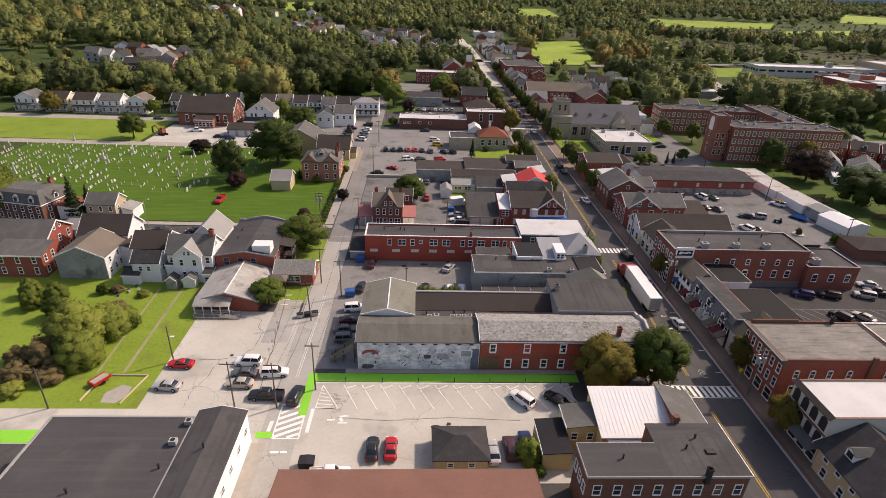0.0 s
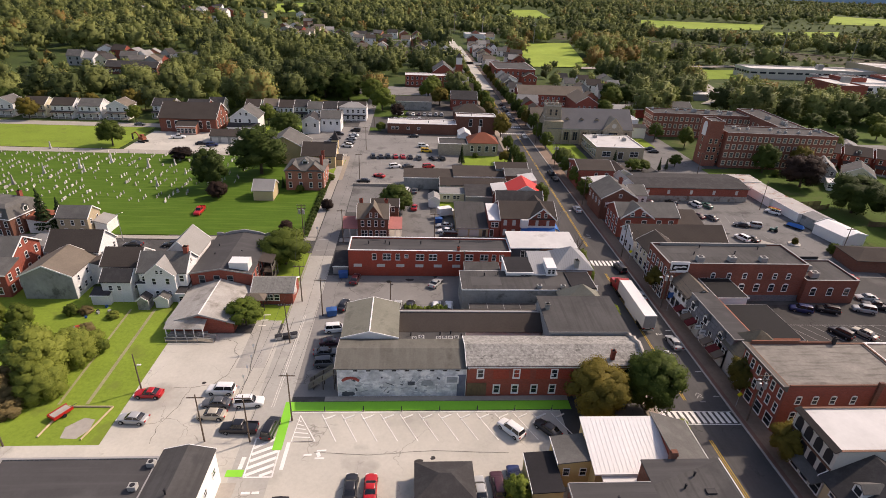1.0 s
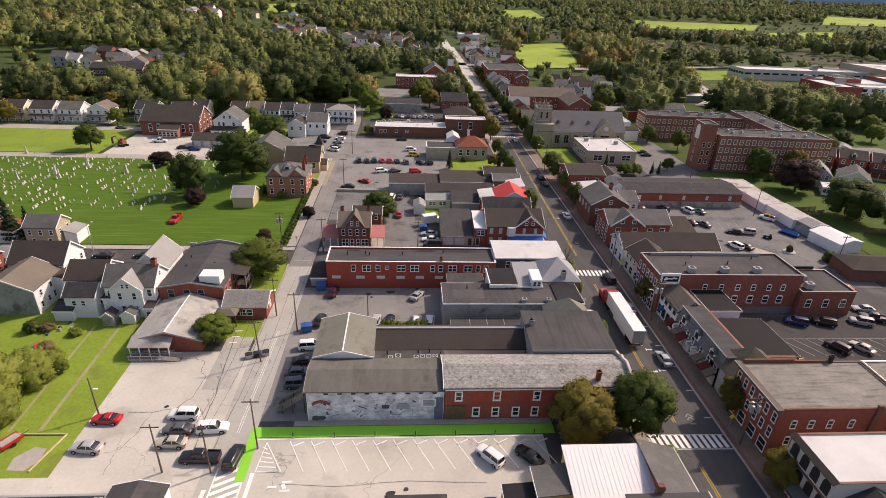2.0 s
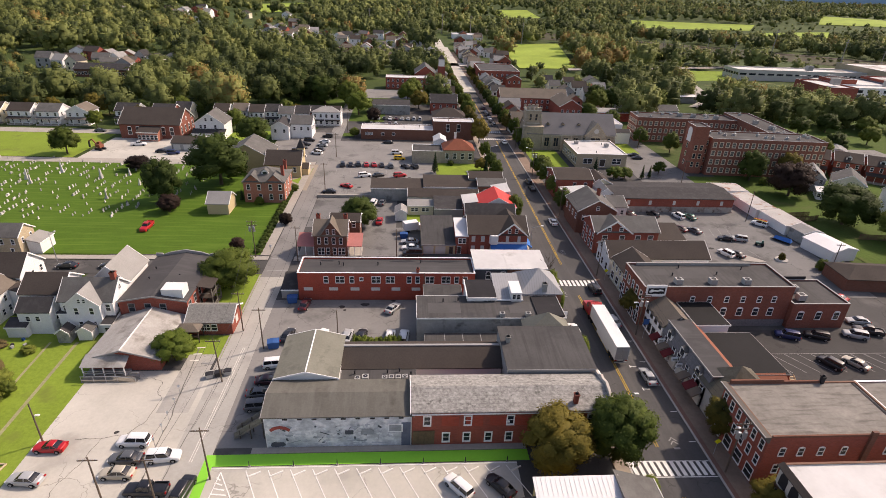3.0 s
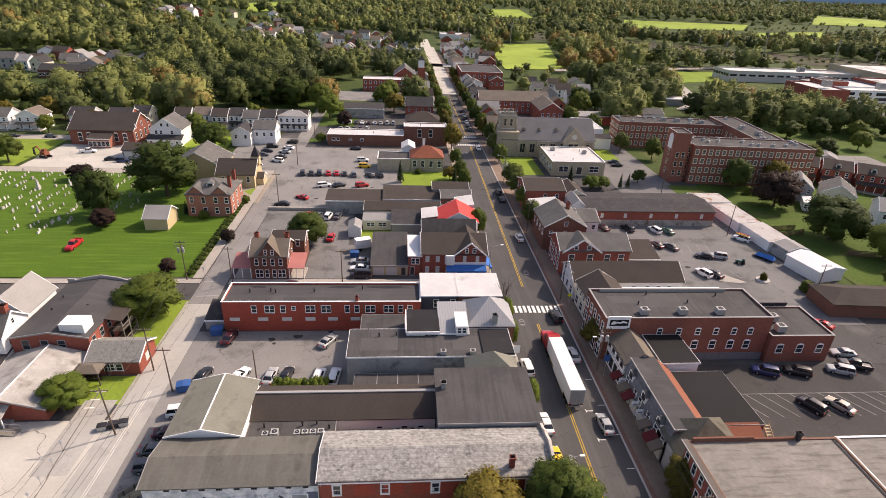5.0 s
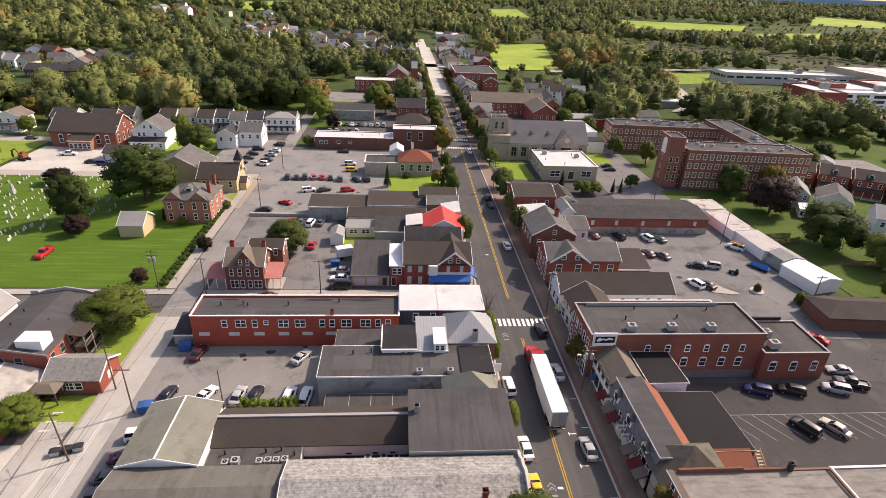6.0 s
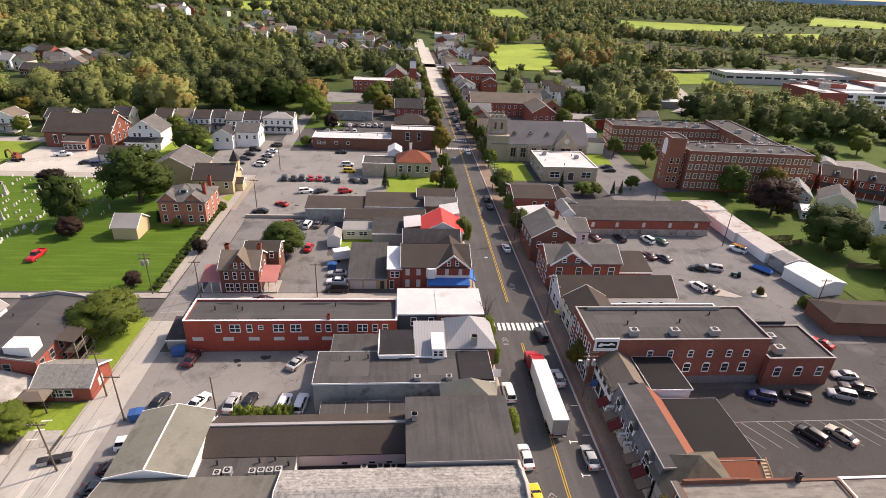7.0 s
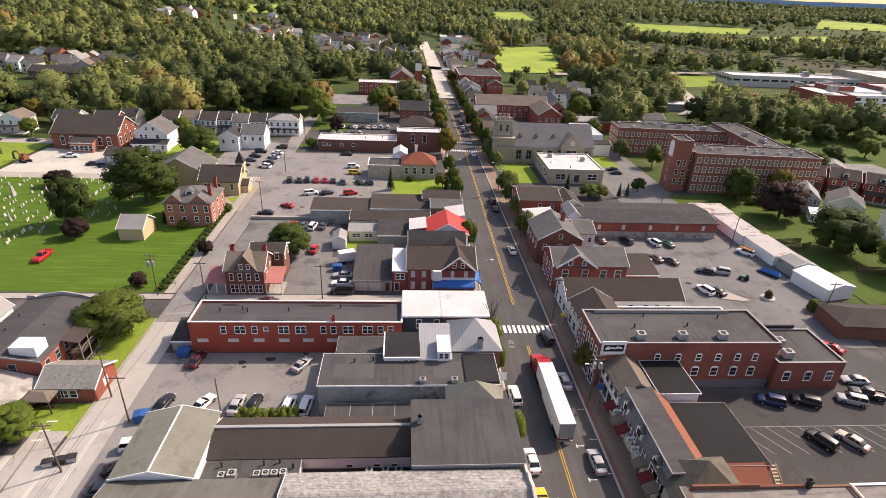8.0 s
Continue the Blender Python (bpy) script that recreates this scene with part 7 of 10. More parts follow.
def quads(rs, p, nrm, leaf, soft):
    """Small leaf-clump faces at p, with a softened normal each."""
    n = len(p)
    nrm = nrm / np.linalg.norm(nrm, axis=1)[:, None]
    nrm[(nrm * soft).sum(1) < 0] *= -1
    t = np.cross(nrm, rs.normal(size=(n, 3)))
    t /= np.linalg.norm(t, axis=1)[:, None]
    b = np.cross(nrm, t)
    s = leaf * rs.uniform(0.55, 1.3, (n, 1))
    s2 = s * rs.uniform(0.6, 1.0, (n, 1))
    v = np.stack([p - t * s, p - b * s2 + nrm * s * 0.2, p + t * s, p + b * s2 - nrm * s * 0.2], 1).reshape(-1, 3)
    soft = soft / np.linalg.norm(soft, axis=1)[:, None]
    return np.concatenate([v, np.repeat(soft, 4, 0)], 1).astype(np.float32)


def conifer_arrays(rs, n, leaf):
    z = 0.1 + 0.88 * (1 - np.sqrt(rs.uniform(0, 1, n)))
    a = rs.uniform(0, 2 * np.pi, n)
    tier = 0.75 + 0.25 * np.cos(z * 60)
    r = 0.24 * (1.02 - z) * tier * rs.uniform(0.8, 1.05, n)
    p = np.stack([r * np.cos(a), r * np.sin(a), z], 1)
    nrm = np.stack([np.cos(a) * 0.6, np.sin(a) * 0.6, np.full(n, 0.8)], 1) + rs.normal(size=(n, 3)) * 0.3
    return quads(rs, p, nrm, leaf, nrm)


def quad_mesh(name, vn, mat, tint=None):
    v = np.ascontiguousarray(vn[:, :3])
    me = bpy.data.meshes.new(name)
    n = len(v) // 4
    me.vertices.add(len(v))
    me.vertices.foreach_set("co", v.ravel())
    me.loops.add(4 * n)
    me.loops.foreach_set("vertex_index", np.arange(4 * n, dtype=np.int32))
    me.polygons.add(n)
    me.polygons.foreach_set("loop_start", np.arange(0, 4 * n, 4, dtype=np.int32))
    me.polygons.foreach_set("loop_total", np.full(n, 4, dtype=np.int32))
    if tint is not None:
        at = me.attributes.new("tint", "FLOAT", "POINT")
        at.data.foreach_set("value", tint.astype(np.float32))
    me.update(calc_edges=True)
    me.polygons.foreach_set("use_smooth", np.ones(n, dtype=bool))
    me.normals_split_custom_set_from_vertices(vn[:, 3:])
    me.materials.append(mat)
    return me


RS = np.random.RandomState(11)
TRUNK = Geo().tube((0, 0, -0.02), (0.005, 0, 0.25), 0.028, 0.02, 8)
for a_ in range(6):
    an = a_ * 1.05 + 0.3
    TRUNK.tube((0.005, 0, 0.16 + 0.03 * a_), (0.13 * math.cos(an), 0.13 * math.sin(an), 0.46 + 0.05 * a_), 0.013, 0.004, 6)
TRUNK.tube((0.005, 0, 0.25), (0, 0, 0.8), 0.02, 0.005, 6)
TRUNK_ME = TRUNK.mesh("trunk", BARK)
CROWNS, FAR_CROWNS = {}, {}
for nm_, mt_ in (("green", LEAF), ("dark", LEAF_DARK), ("autumn", LEAF_AUTUMN), ("lime", LEAF_LIME), ("copper", LEAF_RED), ("olive", LEAF_OLIVE), ("weed", LEAF_WEED)):
    low_ = 0.03 if nm_ in ("dark", "copper", "olive", "weed") else 0.13
    CROWNS[nm_] = [quad_mesh("crown", crown_arrays(RS, 6000, 0.0135, 40, 2, low_), mt_) for _ in range(3)]
    FAR_CROWNS[nm_] = [quad_mesh("crown", crown_arrays(RS, 2200, 0.0205, 26, 2, low_), mt_) for _ in range(3)]
HEDGE_CROWNS = {q: [quad_mesh("crown", crown_arrays(RS, 650, 0.034, 12, 2, 0.03), m_) for _ in range(3)] for q, m_ in (("lime", LEAF_LIME), ("dark", LEAF_DARK))}
FAR_CROWNS["conifer"] = CROWNS["conifer"] = [quad_mesh("crown", conifer_arrays(RS, 2400, 0.022), NEEDLE) for _ in range(2)]
TREE_WORDS = {"dark": "dark green dense broadleaf tree", "green": "leafy green broadleaf tree", "autumn": "broadleaf tree turning yellow-brown", "lime": "light green young tree", "copper": "dark copper-leaved tree", "conifer": "dark green conifer", "olive": "olive-green bushy tree", "weed": "brown weedy tree"}


def tree(x, y, h, wide=1.0, sort="green", where="beside the buildings", turn=None):
    k = int(abs(x * 7 + y * 3)) % len(CROWNS[sort])
    m = pose(x, y, 0, 0, 0, turn if turn is not None else (x * 37 + y * 91) % 360)
    ob = thing("tree", TREE_WORDS[sort] + " " + where, "tree", m, "trees")
    s = Matrix.Diagonal((h * wide, h * wide, h, 1))
    part("trunk", TRUNK_ME, ob, "", s)
    part("crown", (CROWNS if y < 170 else FAR_CROWNS)[sort][k], ob, "", s)


def bush(x, y, h, wide=1.0, sort="green", name="bush"):
    ob = single(name, (CROWNS if h > 6 else HEDGE_CROWNS if name == "hedge" else FAR_CROWNS)[sort][int(abs(x * 5 + y)) % len(CROWNS[sort])], None, {"weed": "brown tangle of dry weeds on the lawn", "autumn": "bush with turning leaves", "olive": "olive-green leafy thicket on the lawn"}.get(sort, "dense green bush on the ground"), "bush", "bushes", "", pose(x, y, -h * 0.33 * 1.0, 0, 0, (x * 51) % 360) @ Matrix.Diagonal((h * wide, h * wide, h * 1.3, 1)))
    return ob


for args in [
    (32.4, 71.6, 10.2, 1.15, "autumn", "by the green strip"), (41.6, 72.8, 11.4, 0.95, "green", "by the main street"),
    (-28.2, 123.5, 9, 1.5, "green", "on the corner lawn"), (-30.6, 97.6, 5.6, 1.5, "lime", "on the small lawn"),
    (-50.5, 191, 17, 1.35, "dark", "in the graveyard"), (-62.5, 175, 13.5, 0.9, "dark", "in the graveyard"),
    (-52, 243, 11, 1.35, "dark", "behind the church"), (-94, 141, 12, 1.0, "conifer", "by the stone house"), (-91, 143, 9, 1.0, "conifer", "by the stone house"),
    (-116, 222, 10, 1.2, "green", "on the playing field"), (-83, 205, 5, 1.9, "copper", "in the graveyard"), (-58, 167, 5.5, 1.3, "copper", "in the graveyard"), (-31.8, 141.8, 3.6, 1.2, "copper", "on the lawn"),
    (-115, 143, 10, 1.5, "green", "behind the brick house"), (-122, 150, 11, 1.5, "green", "behind the brick house"),
    (-2.4, 158, 8.6, 1.35, "dark", "behind the gabled house"), (40.4, 207, 6.5, 0.8, "conifer", "on the bank lawn"), (21.5, 207, 8, 0.8, "conifer", "on the bank lawn"),
    (-23, 158.5, 3.5, 1.2, "copper", "by the footpath"), (42.6, 118, 7.5, 0.5, "lime", "on the pavement"), (42.6, 111.5, 7.0, 0.5, "lime", "on the pavement"),
    (42.7, 94.7, 6.5, 0.55, "lime", "on the pavement"), (42.7, 163, 8, 0.7, "green", "on the pavement"), (42.8, 199, 8, 0.7, "green", "on the pavement"), (42.6, 211, 7, 0.85, "green", "on the pavement"),
    (42.6, 226, 7, 0.85, "green", "on the pavement"), (43, 249, 11, 0.9, "autumn", "on the street corner"), (39, 210, 5, 1.3, "autumn", "on the bank lawn"),
    (59.5, 112, 6.5, 1.0, "autumn", "on the brick pavement"), (60.4, 77.5, 6.8, 1.0, "autumn", "on the brick pavement"), (58.8, 62.5, 6.4, 1.05, "autumn", "on the brick pavement"),
    (43.4, 65.4, 4.8, 0.7, "lime", "by the crossing"), (60, 172, 7, 1.0, "green", "on the pavement"), (60.5, 184, 7.6, 1.0, "green", "on the pavement"), (60.4, 196, 8, 0.95, "green", "on the pavement"), (60.8, 207, 7.5, 1.2, "green", "on the pavement"),
    (60.3, 232, 7.5, 0.9, "green", "before the church"), (60.3, 247, 8, 0.9, "green", "before the church"), (61, 262, 9, 0.8, "green", "beside the church"),
    (81, 205, 8, 0.8, "conifer", "by the library"), (88, 203, 5, 1.6, "lime", "by the library"), (92, 203.5, 4.5, 1.5, "green", "by the library"), (99, 204, 5.6, 0.75, "conifer", "by the library"), (102.2, 205, 5.4, 0.75, "conifer", "by the library"),
    (141, 204, 12, 0.95, "dark", "before the mill"), (146, 188, 12.5, 1.35, "copper", "before the mill"), (156, 205, 11, 0.9, "autumn", "before the mill"), (126, 240, 9, 0.9, "green", "beside the mill"),
    (147, 163, 13, 1.5, "dark", "behind the sheds"), (153, 150, 10, 1.3, "green", "behind the sheds"), (160, 140, 9, 1.3, "green", "behind the sheds"), (142, 134, 6, 1.3, "green", "by the brick house"), (117, 252, 8, 1.0, "green", "beside the mill road"),
    (-13.5, 300, 12, 1.3, "lime", "by the cross street"), (-5, 286, 7, 1.2, "copper", "in the car park"), (18, 318, 10, 1.3, "autumn", "behind the store"), (44, 300, 9, 0.9, "green", "on the pavement"), (44, 320, 9, 0.9, "green", "on the pavement"),
    (-96, 330, 12, 1.2, "lime", "at the wood's edge"), (60, 285, 8, 0.9, "green", "on the pavement"), (60.5, 300, 8, 0.9, "green", "on the pavement"), (-12, 256, 4, 1.4, "green", "by the store"), (115, 285, 9, 1.1, "green", "behind the store"), (236, 262, 9, 1.2, "green", "beside the far yard"), (250, 252, 10, 1.2, "dark", "beside the far yard"), (214, 282, 9, 1.3, "dark", "behind the mill"), (232, 286, 10, 1.3, "dark", "behind the mill"), (252, 284, 9, 1.3, "green", "behind the mill"), (272, 286, 9, 1.3, "dark", "behind the mill"),
]:
    tree(*args)
for x_, y_, h_, w_, s_ in [(-60.5, 82, 9.5, 1.25, "olive"), (-57.5, 86, 7, 1.3, "olive"), (-63.5, 77.5, 5.5, 1.4, "weed"), (-58.0, 77.5, 7, 1.3, "olive"), (-66, 73.5, 3.2, 1.9, "weed"), (-60.5, 73.2, 2.6, 2.2, "weed"), (-68.5, 78, 3, 1.8, "weed"), (-64.5, 69.8, 2.2, 2.0, "olive"), (-57, 90.5, 3.5, 1.6, "olive"), (-60, 95, 2.0, 1.8, "weed"), (-63.5, 101.5, 1.6, 2.0, "weed"), (-57.5, 100, 1.4, 2.2, "olive"), (150, 196, 3, 1.5, "green"), (-70, 92, 4.5, 1.3, "green"), (-77, 95, 4, 1.2, "green"), (-73.5, 97.5, 4.5, 1.2, "green"), (-80, 99.5, 4, 1.2, "green"), (-66, 101, 2.5, 1.3, "green"),
                          (16.6, 56.0, 4.2, 1.15, "lime"), (17.9, 53.4, 1.8, 1.2, "lime"), (-54, 89, 2.5, 1.3, "green"), (122, 131.5, 3, 1.3, "green"), (118.5, 133, 3, 1.3, "green"), (-34, 173.6, 2.5, 1.3, "green"), (-25.5, 186, 2.2, 1.6, "green"), (-40, 177, 4, 1.1, "conifer"), (28, 216.6, 2, 1.6, "green"), (144, 200, 3, 1.3, "green")]:
    bush(x_, y_, h_, w_, s_)
rng = random.Random(17)
for i_ in range(26):
    tree(42.6 if i_ % 2 else 59.2, 272 + 7.0 * i_ + rng.uniform(-2, 2), rng.uniform(6.5, 9), 0.85, rng.choice(("green", "green", "autumn", "dark")), "along the distant street")
for i_ in range(22):
    tree(-205 + 8.2 * i_ + rng.uniform(-3, 3), rng.choice((262.0, 287.0)) + rng.uniform(-1, 1), rng.uniform(6, 10), 1.1, rng.choice(("green", "dark", "autumn")), "between the row houses")
for x_, y_, h_ in ((12, 332, 12), (-20, 318, 14), (-34, 325, 16), (-48, 330, 17), (-30, 345, 16), (15, 352, 11), (33, 330, 10), (108, 300, 9), (120, 325, 12), (132, 332, 13), (126, 345, 12), (145, 330, 13), (155, 326, 14), (40, 372, 8), (108, 210, 5), (192, 236, 9), (205, 244, 10), (168, 150, 11), (176, 142, 10), (186, 178, 10), (196, 186, 11), (206, 196, 10)):
    tree(x_, y_, h_, 1.15, rng.choice(("green", "dark")), "among the far buildings")
for i_ in range(10):
    bush(1.4 + 0.85 * i_, 99.9, 3.4, 0.85, "lime", "hedge")
for i_ in range(22):
    bush(-26.6, 141 + 2.3 * i_, 1.2, 2.1, "dark", "hedge")


bare = thing("tree", "bare leafless street tree by the crossing", "tree", pose(42.8, 122.5, 0.1), "trees")
part("trunk", TRUNK_ME, bare, "", Matrix.Diagonal((7.5, 7.5, 9.5, 1)))
for i_ in range(14):
    a_ = i_ * 2.4
    part("branch", Geo().tube((0, 0, 2.6 + 0.25 * i_), (1.9 * math.cos(a_), 1.9 * math.sin(a_), 4.6 + 0.35 * i_), 0.06, 0.02, 5).tube((0.9 * math.cos(a_), 0.9 * math.sin(a_), 3.6 + 0.3 * i_), (1.4 * math.cos(a_ + 0.9), 1.4 * math.sin(a_ + 0.9), 5.2 + 0.33 * i_), 0.04, 0.015, 5), bare, mat=BARK)


# woods: many small clumped crowns in one mesh
def inside(x, y, box):
    return box[0] < x < box[2] and box[1] < y < box[3]


CLEAR = [(-225, 60, 130, 284), (-50, 280, 112, 322), (-4, 320, 26, 345), (-34, 346, 44, 412), (98, 280, 130, 332), (62, 345, 92, 402), (42, 300, 62, 440), (38, 440, 66, 800), (62, 318, 106, 345), (62, 380, 92, 442), (110, 200, 182, 296), (182, 200, 300, 290), (284, 350, 570, 524), (232, 346, 330, 470), (150, 300, 182, 330), (165, 335, 205, 365), (205, 360, 232, 450), (165, 455, 340, 500), (62, 700, 115, 770), (-70, 284, -20, 316)]
MEADOWS = [(232, 445, 312, 520)]


def within(x, y, quad):
    """Whether a place lies in a convex field given counterclockwise."""
    return all((b[0] - a[0]) * (y - a[1]) - (b[1] - a[1]) * (x - a[0]) > 0 for a, b in zip(quad, quad[1:] + quad[:1]))



# box, chance of a tree, height, tint shift: streets of houses, scrub on the railway bank, the tall belt behind the mill
ZONES = [((-300, 372, -165, 470), 0.42, (6, 10), 0.0), ((-215, 470, -165, 500), 0.4, (8, 11), 0.1), ((-200, 590, 20, 740), 0.55, (7, 11), 0.0), ((62, 345, 150, 500), 0.55, (7, 10), 0.0),
         ((62, 500, 106, 760), 0.4, (6, 10), 0.05), ((-330, 740, -120, 900), 0.6, (8, 12), 0.1), ((182, 296, 272, 346), 1.0, (14, 18), 0.1), ((268, 300, 330, 350), 0.25, (4, 7), 0.0), ((330, 300, 480, 350), 0.5, (5, 8), 0.0), ((390, 880, 720, 1060), 0.8, (4, 7), 0.1), ((700, 940, 1050, 1130), 0.8, (4, 8), 0.25), ((150, 1040, 300, 1190), 0.8, (5, 8), 0.0), ((-260, 860, -150, 960), 0.7, (5, 8), 0.0),
         ((-270, 316, -150, 388), 0.9, (6, 10), 0.0), ((-60, 490, 30, 600), 0.5, (7, 11), 0.0), ((-60, 400, 30, 490), 0.9, (13, 19), -0.15)]


def build_woods():
    lods = []
    for n, leaf, lumps, k in ((760, 0.024, 18, 1), (230, 0.036, 10, 1), (36, 0.075, 5, 1)):
        lods.append([crown_arrays(RS, n, leaf, lumps, k, 0.06) for _ in range(6)])
    cone = conifer_arrays(RS, 420, 0.045)
    vs, ts = [], []
    rs = np.random.RandomState(3)
    y = 226.0
    while y < 3000:
        step = (13.6 + y * 0.0085) if y < 900 else (12 + y * 0.012)
        half = 0.9 * y + 70
        x = -half
        while x < half:
            px, py = x + rs.uniform(-0.5, 0.5) * step, y + rs.uniform(-0.5, 0.5) * step
            x += step
            if any(inside(px, py, b) for b in CLEAR) or any(inside(px, py, b) for b in MEADOWS) or any(within(px, py, q) for q in MEADOW_QUADS):
                continue
            dens = noise.noise((px / 90, py / 90, 2.0))
            hue = noise.noise((px / 45, py / 45, 7.0))
            zone = next((q for q in ZONES if inside(px, py, q[0])), None)
            bank = (-230 if px > 250 else -110) < py - (954 - 0.67 * (px - 91)) < 12 and px > -80
            chance, (h0, h1), shift = (0.5, (2.0, 4.5), -0.1) if bank and not zone and py > 505 else zone[1:] if zone else (0.97 if py < 900 or dens < 0.45 else 0.0, (13, 23), 0.0)
            if rs.uniform() > chance:
                continue
            lod = 0 if py < 440 else 1 if py < 900 else 2
            h = rs.uniform(h0, h1) * (1 + 0.2 * dens)
            wd = h * rs.uniform(0.82, 1.1) * (1.9 if h1 <= 5 else 1)
            src = cone if lod == 0 and h > 8 and rs.uniform() < 0.05 else lods[lod][rs.randint(6)]
            a = rs.uniform(0, 6.28)
            c, s = np.cos(a), np.sin(a)
            v = np.empty_like(src)
            for o, k in ((0, wd), (3, 1.0)):
                v[:, o] = k * (src[:, o] * c - src[:, o + 1] * s)
                v[:, o + 1] = k * (src[:, o] * s + src[:, o + 1] * c)
            v[:, 0] += px
            v[:, 1] += py
            v[:, 2] = land_height(px, py) + h * (src[:, 2] - 0.06)
            v[:, 5] = src[:, 5]
            vs.append(v)
            warm = 0.4 if (90 < px < 260 and 470 < py < 760) else 0.0
            rust = 0.5 if rs.uniform() < 0.03 else 0.0
            ts.append(np.full(len(v), min(1.25, max(-0.1, 0.40 + 0.4 * hue + rs.normal() * 0.36 + warm + shift + rust))))
        y += step * 0.9
    me = quad_mesh("woods", np.concatenate(vs), LEAF_FOREST, np.concatenate(ts))
    tagged(new("woods", me), "dense green woods turning yellow in places", "woods", "", "stuff")


build_woods()


# ---- vehicles ----
CAR_COLOURS = {"white": (0.72, 0.72, 0.70), "black": (0.015, 0.015, 0.018), "grey": (0.09, 0.095, 0.10), "silver": (0.36, 0.37, 0.37), "red": (0.42, 0.012, 0.015), "maroon": (0.055, 0.013, 0.018),
               "navy": (0.018, 0.03, 0.10), "tan": (0.42, 0.38, 0.30), "yellow": (0.75, 0.45, 0.02), "green": (0.02, 0.10, 0.075)}
CAR_PAINT = {k: surface(k + "_car_paint", c, 0.28, 0.04, 0.08, 2, 0.5, bump=0.0, local=True, spec=0.6) for k, c in CAR_COLOURS.items()}
CAR_GLASS = surface("car_glass", (0.012, 0.014, 0.017), 0.06, 0.1, 0.1, bump=0.0, local=True, spec=0.7)
LAMP_RED = surface("tail_lamp", (0.35, 0.01, 0.01), 0.3, 0.05, 0.05, local=True)
LAMP_CLEAR = surface("head_lamp", (0.7, 0.7, 0.68), 0.2, 0.05, 0.05, local=True)
# stations along the car: (x, belt height, half width); cabin: rear and front at the belt, rear and front at the roof, roof height
CARS = {
    "sedan": ([(-2.35, 0.72, 0.74), (-2.2, 0.92, 0.86), (-1.4, 0.98, 0.9), (0.0, 0.96, 0.91), (0.95, 0.93, 0.9), (1.9, 0.8, 0.86), (2.3, 0.62, 0.72)], (-1.85, 1.15, -1.05, 0.25, 1.44)),
    "coupe": ([(-2.2, 0.72, 0.74), (-2.05, 0.93, 0.88), (-1.2, 0.95, 0.9), (0.0, 0.9, 0.9), (0.8, 0.88, 0.9), (1.9, 0.74, 0.86), (2.25, 0.58, 0.7)], (-1.7, 0.9, -0.85, 0.0, 1.33)),
    "suv": ([(-2.3, 0.85, 0.82), (-2.25, 1.05, 0.92), (-1.2, 1.08, 0.95), (0.2, 1.06, 0.95), (1.2, 1.05, 0.94), (2.1, 0.92, 0.9), (2.35, 0.7, 0.78)], (-2.2, 1.3, -1.95, 0.55, 1.74)),
    "van": ([(-2.6, 0.9, 0.86), (-2.55, 1.1, 0.97), (-1.2, 1.15, 1.0), (0.2, 1.15, 1.0), (1.5, 1.1, 0.98), (2.3, 0.98, 0.92), (2.55, 0.75, 0.8)], (-2.5, 1.75, -2.4, 0.9, 2.05)),
    "pickup": ([(-2.85, 0.8, 0.88), (-2.8, 0.98, 0.96), (-0.9, 1.0, 0.98), (0.2, 1.08, 0.98), (1.4, 1.08, 0.97), (2.5, 0.98, 0.94), (2.8, 0.72, 0.82)], (-0.85, 1.35, -0.7, 0.6, 1.82)),
}


def blend_rows(rows, x):
    for a, b in zip(rows, rows[1:]):
        if x <= b[0]:
            t = (x - a[0]) / (b[0] - a[0])
            t = t * t * (3 - 2 * t)
            return [a[i] + (b[i] - a[i]) * t for i in (1, 2)]
    return rows[-1][1:]


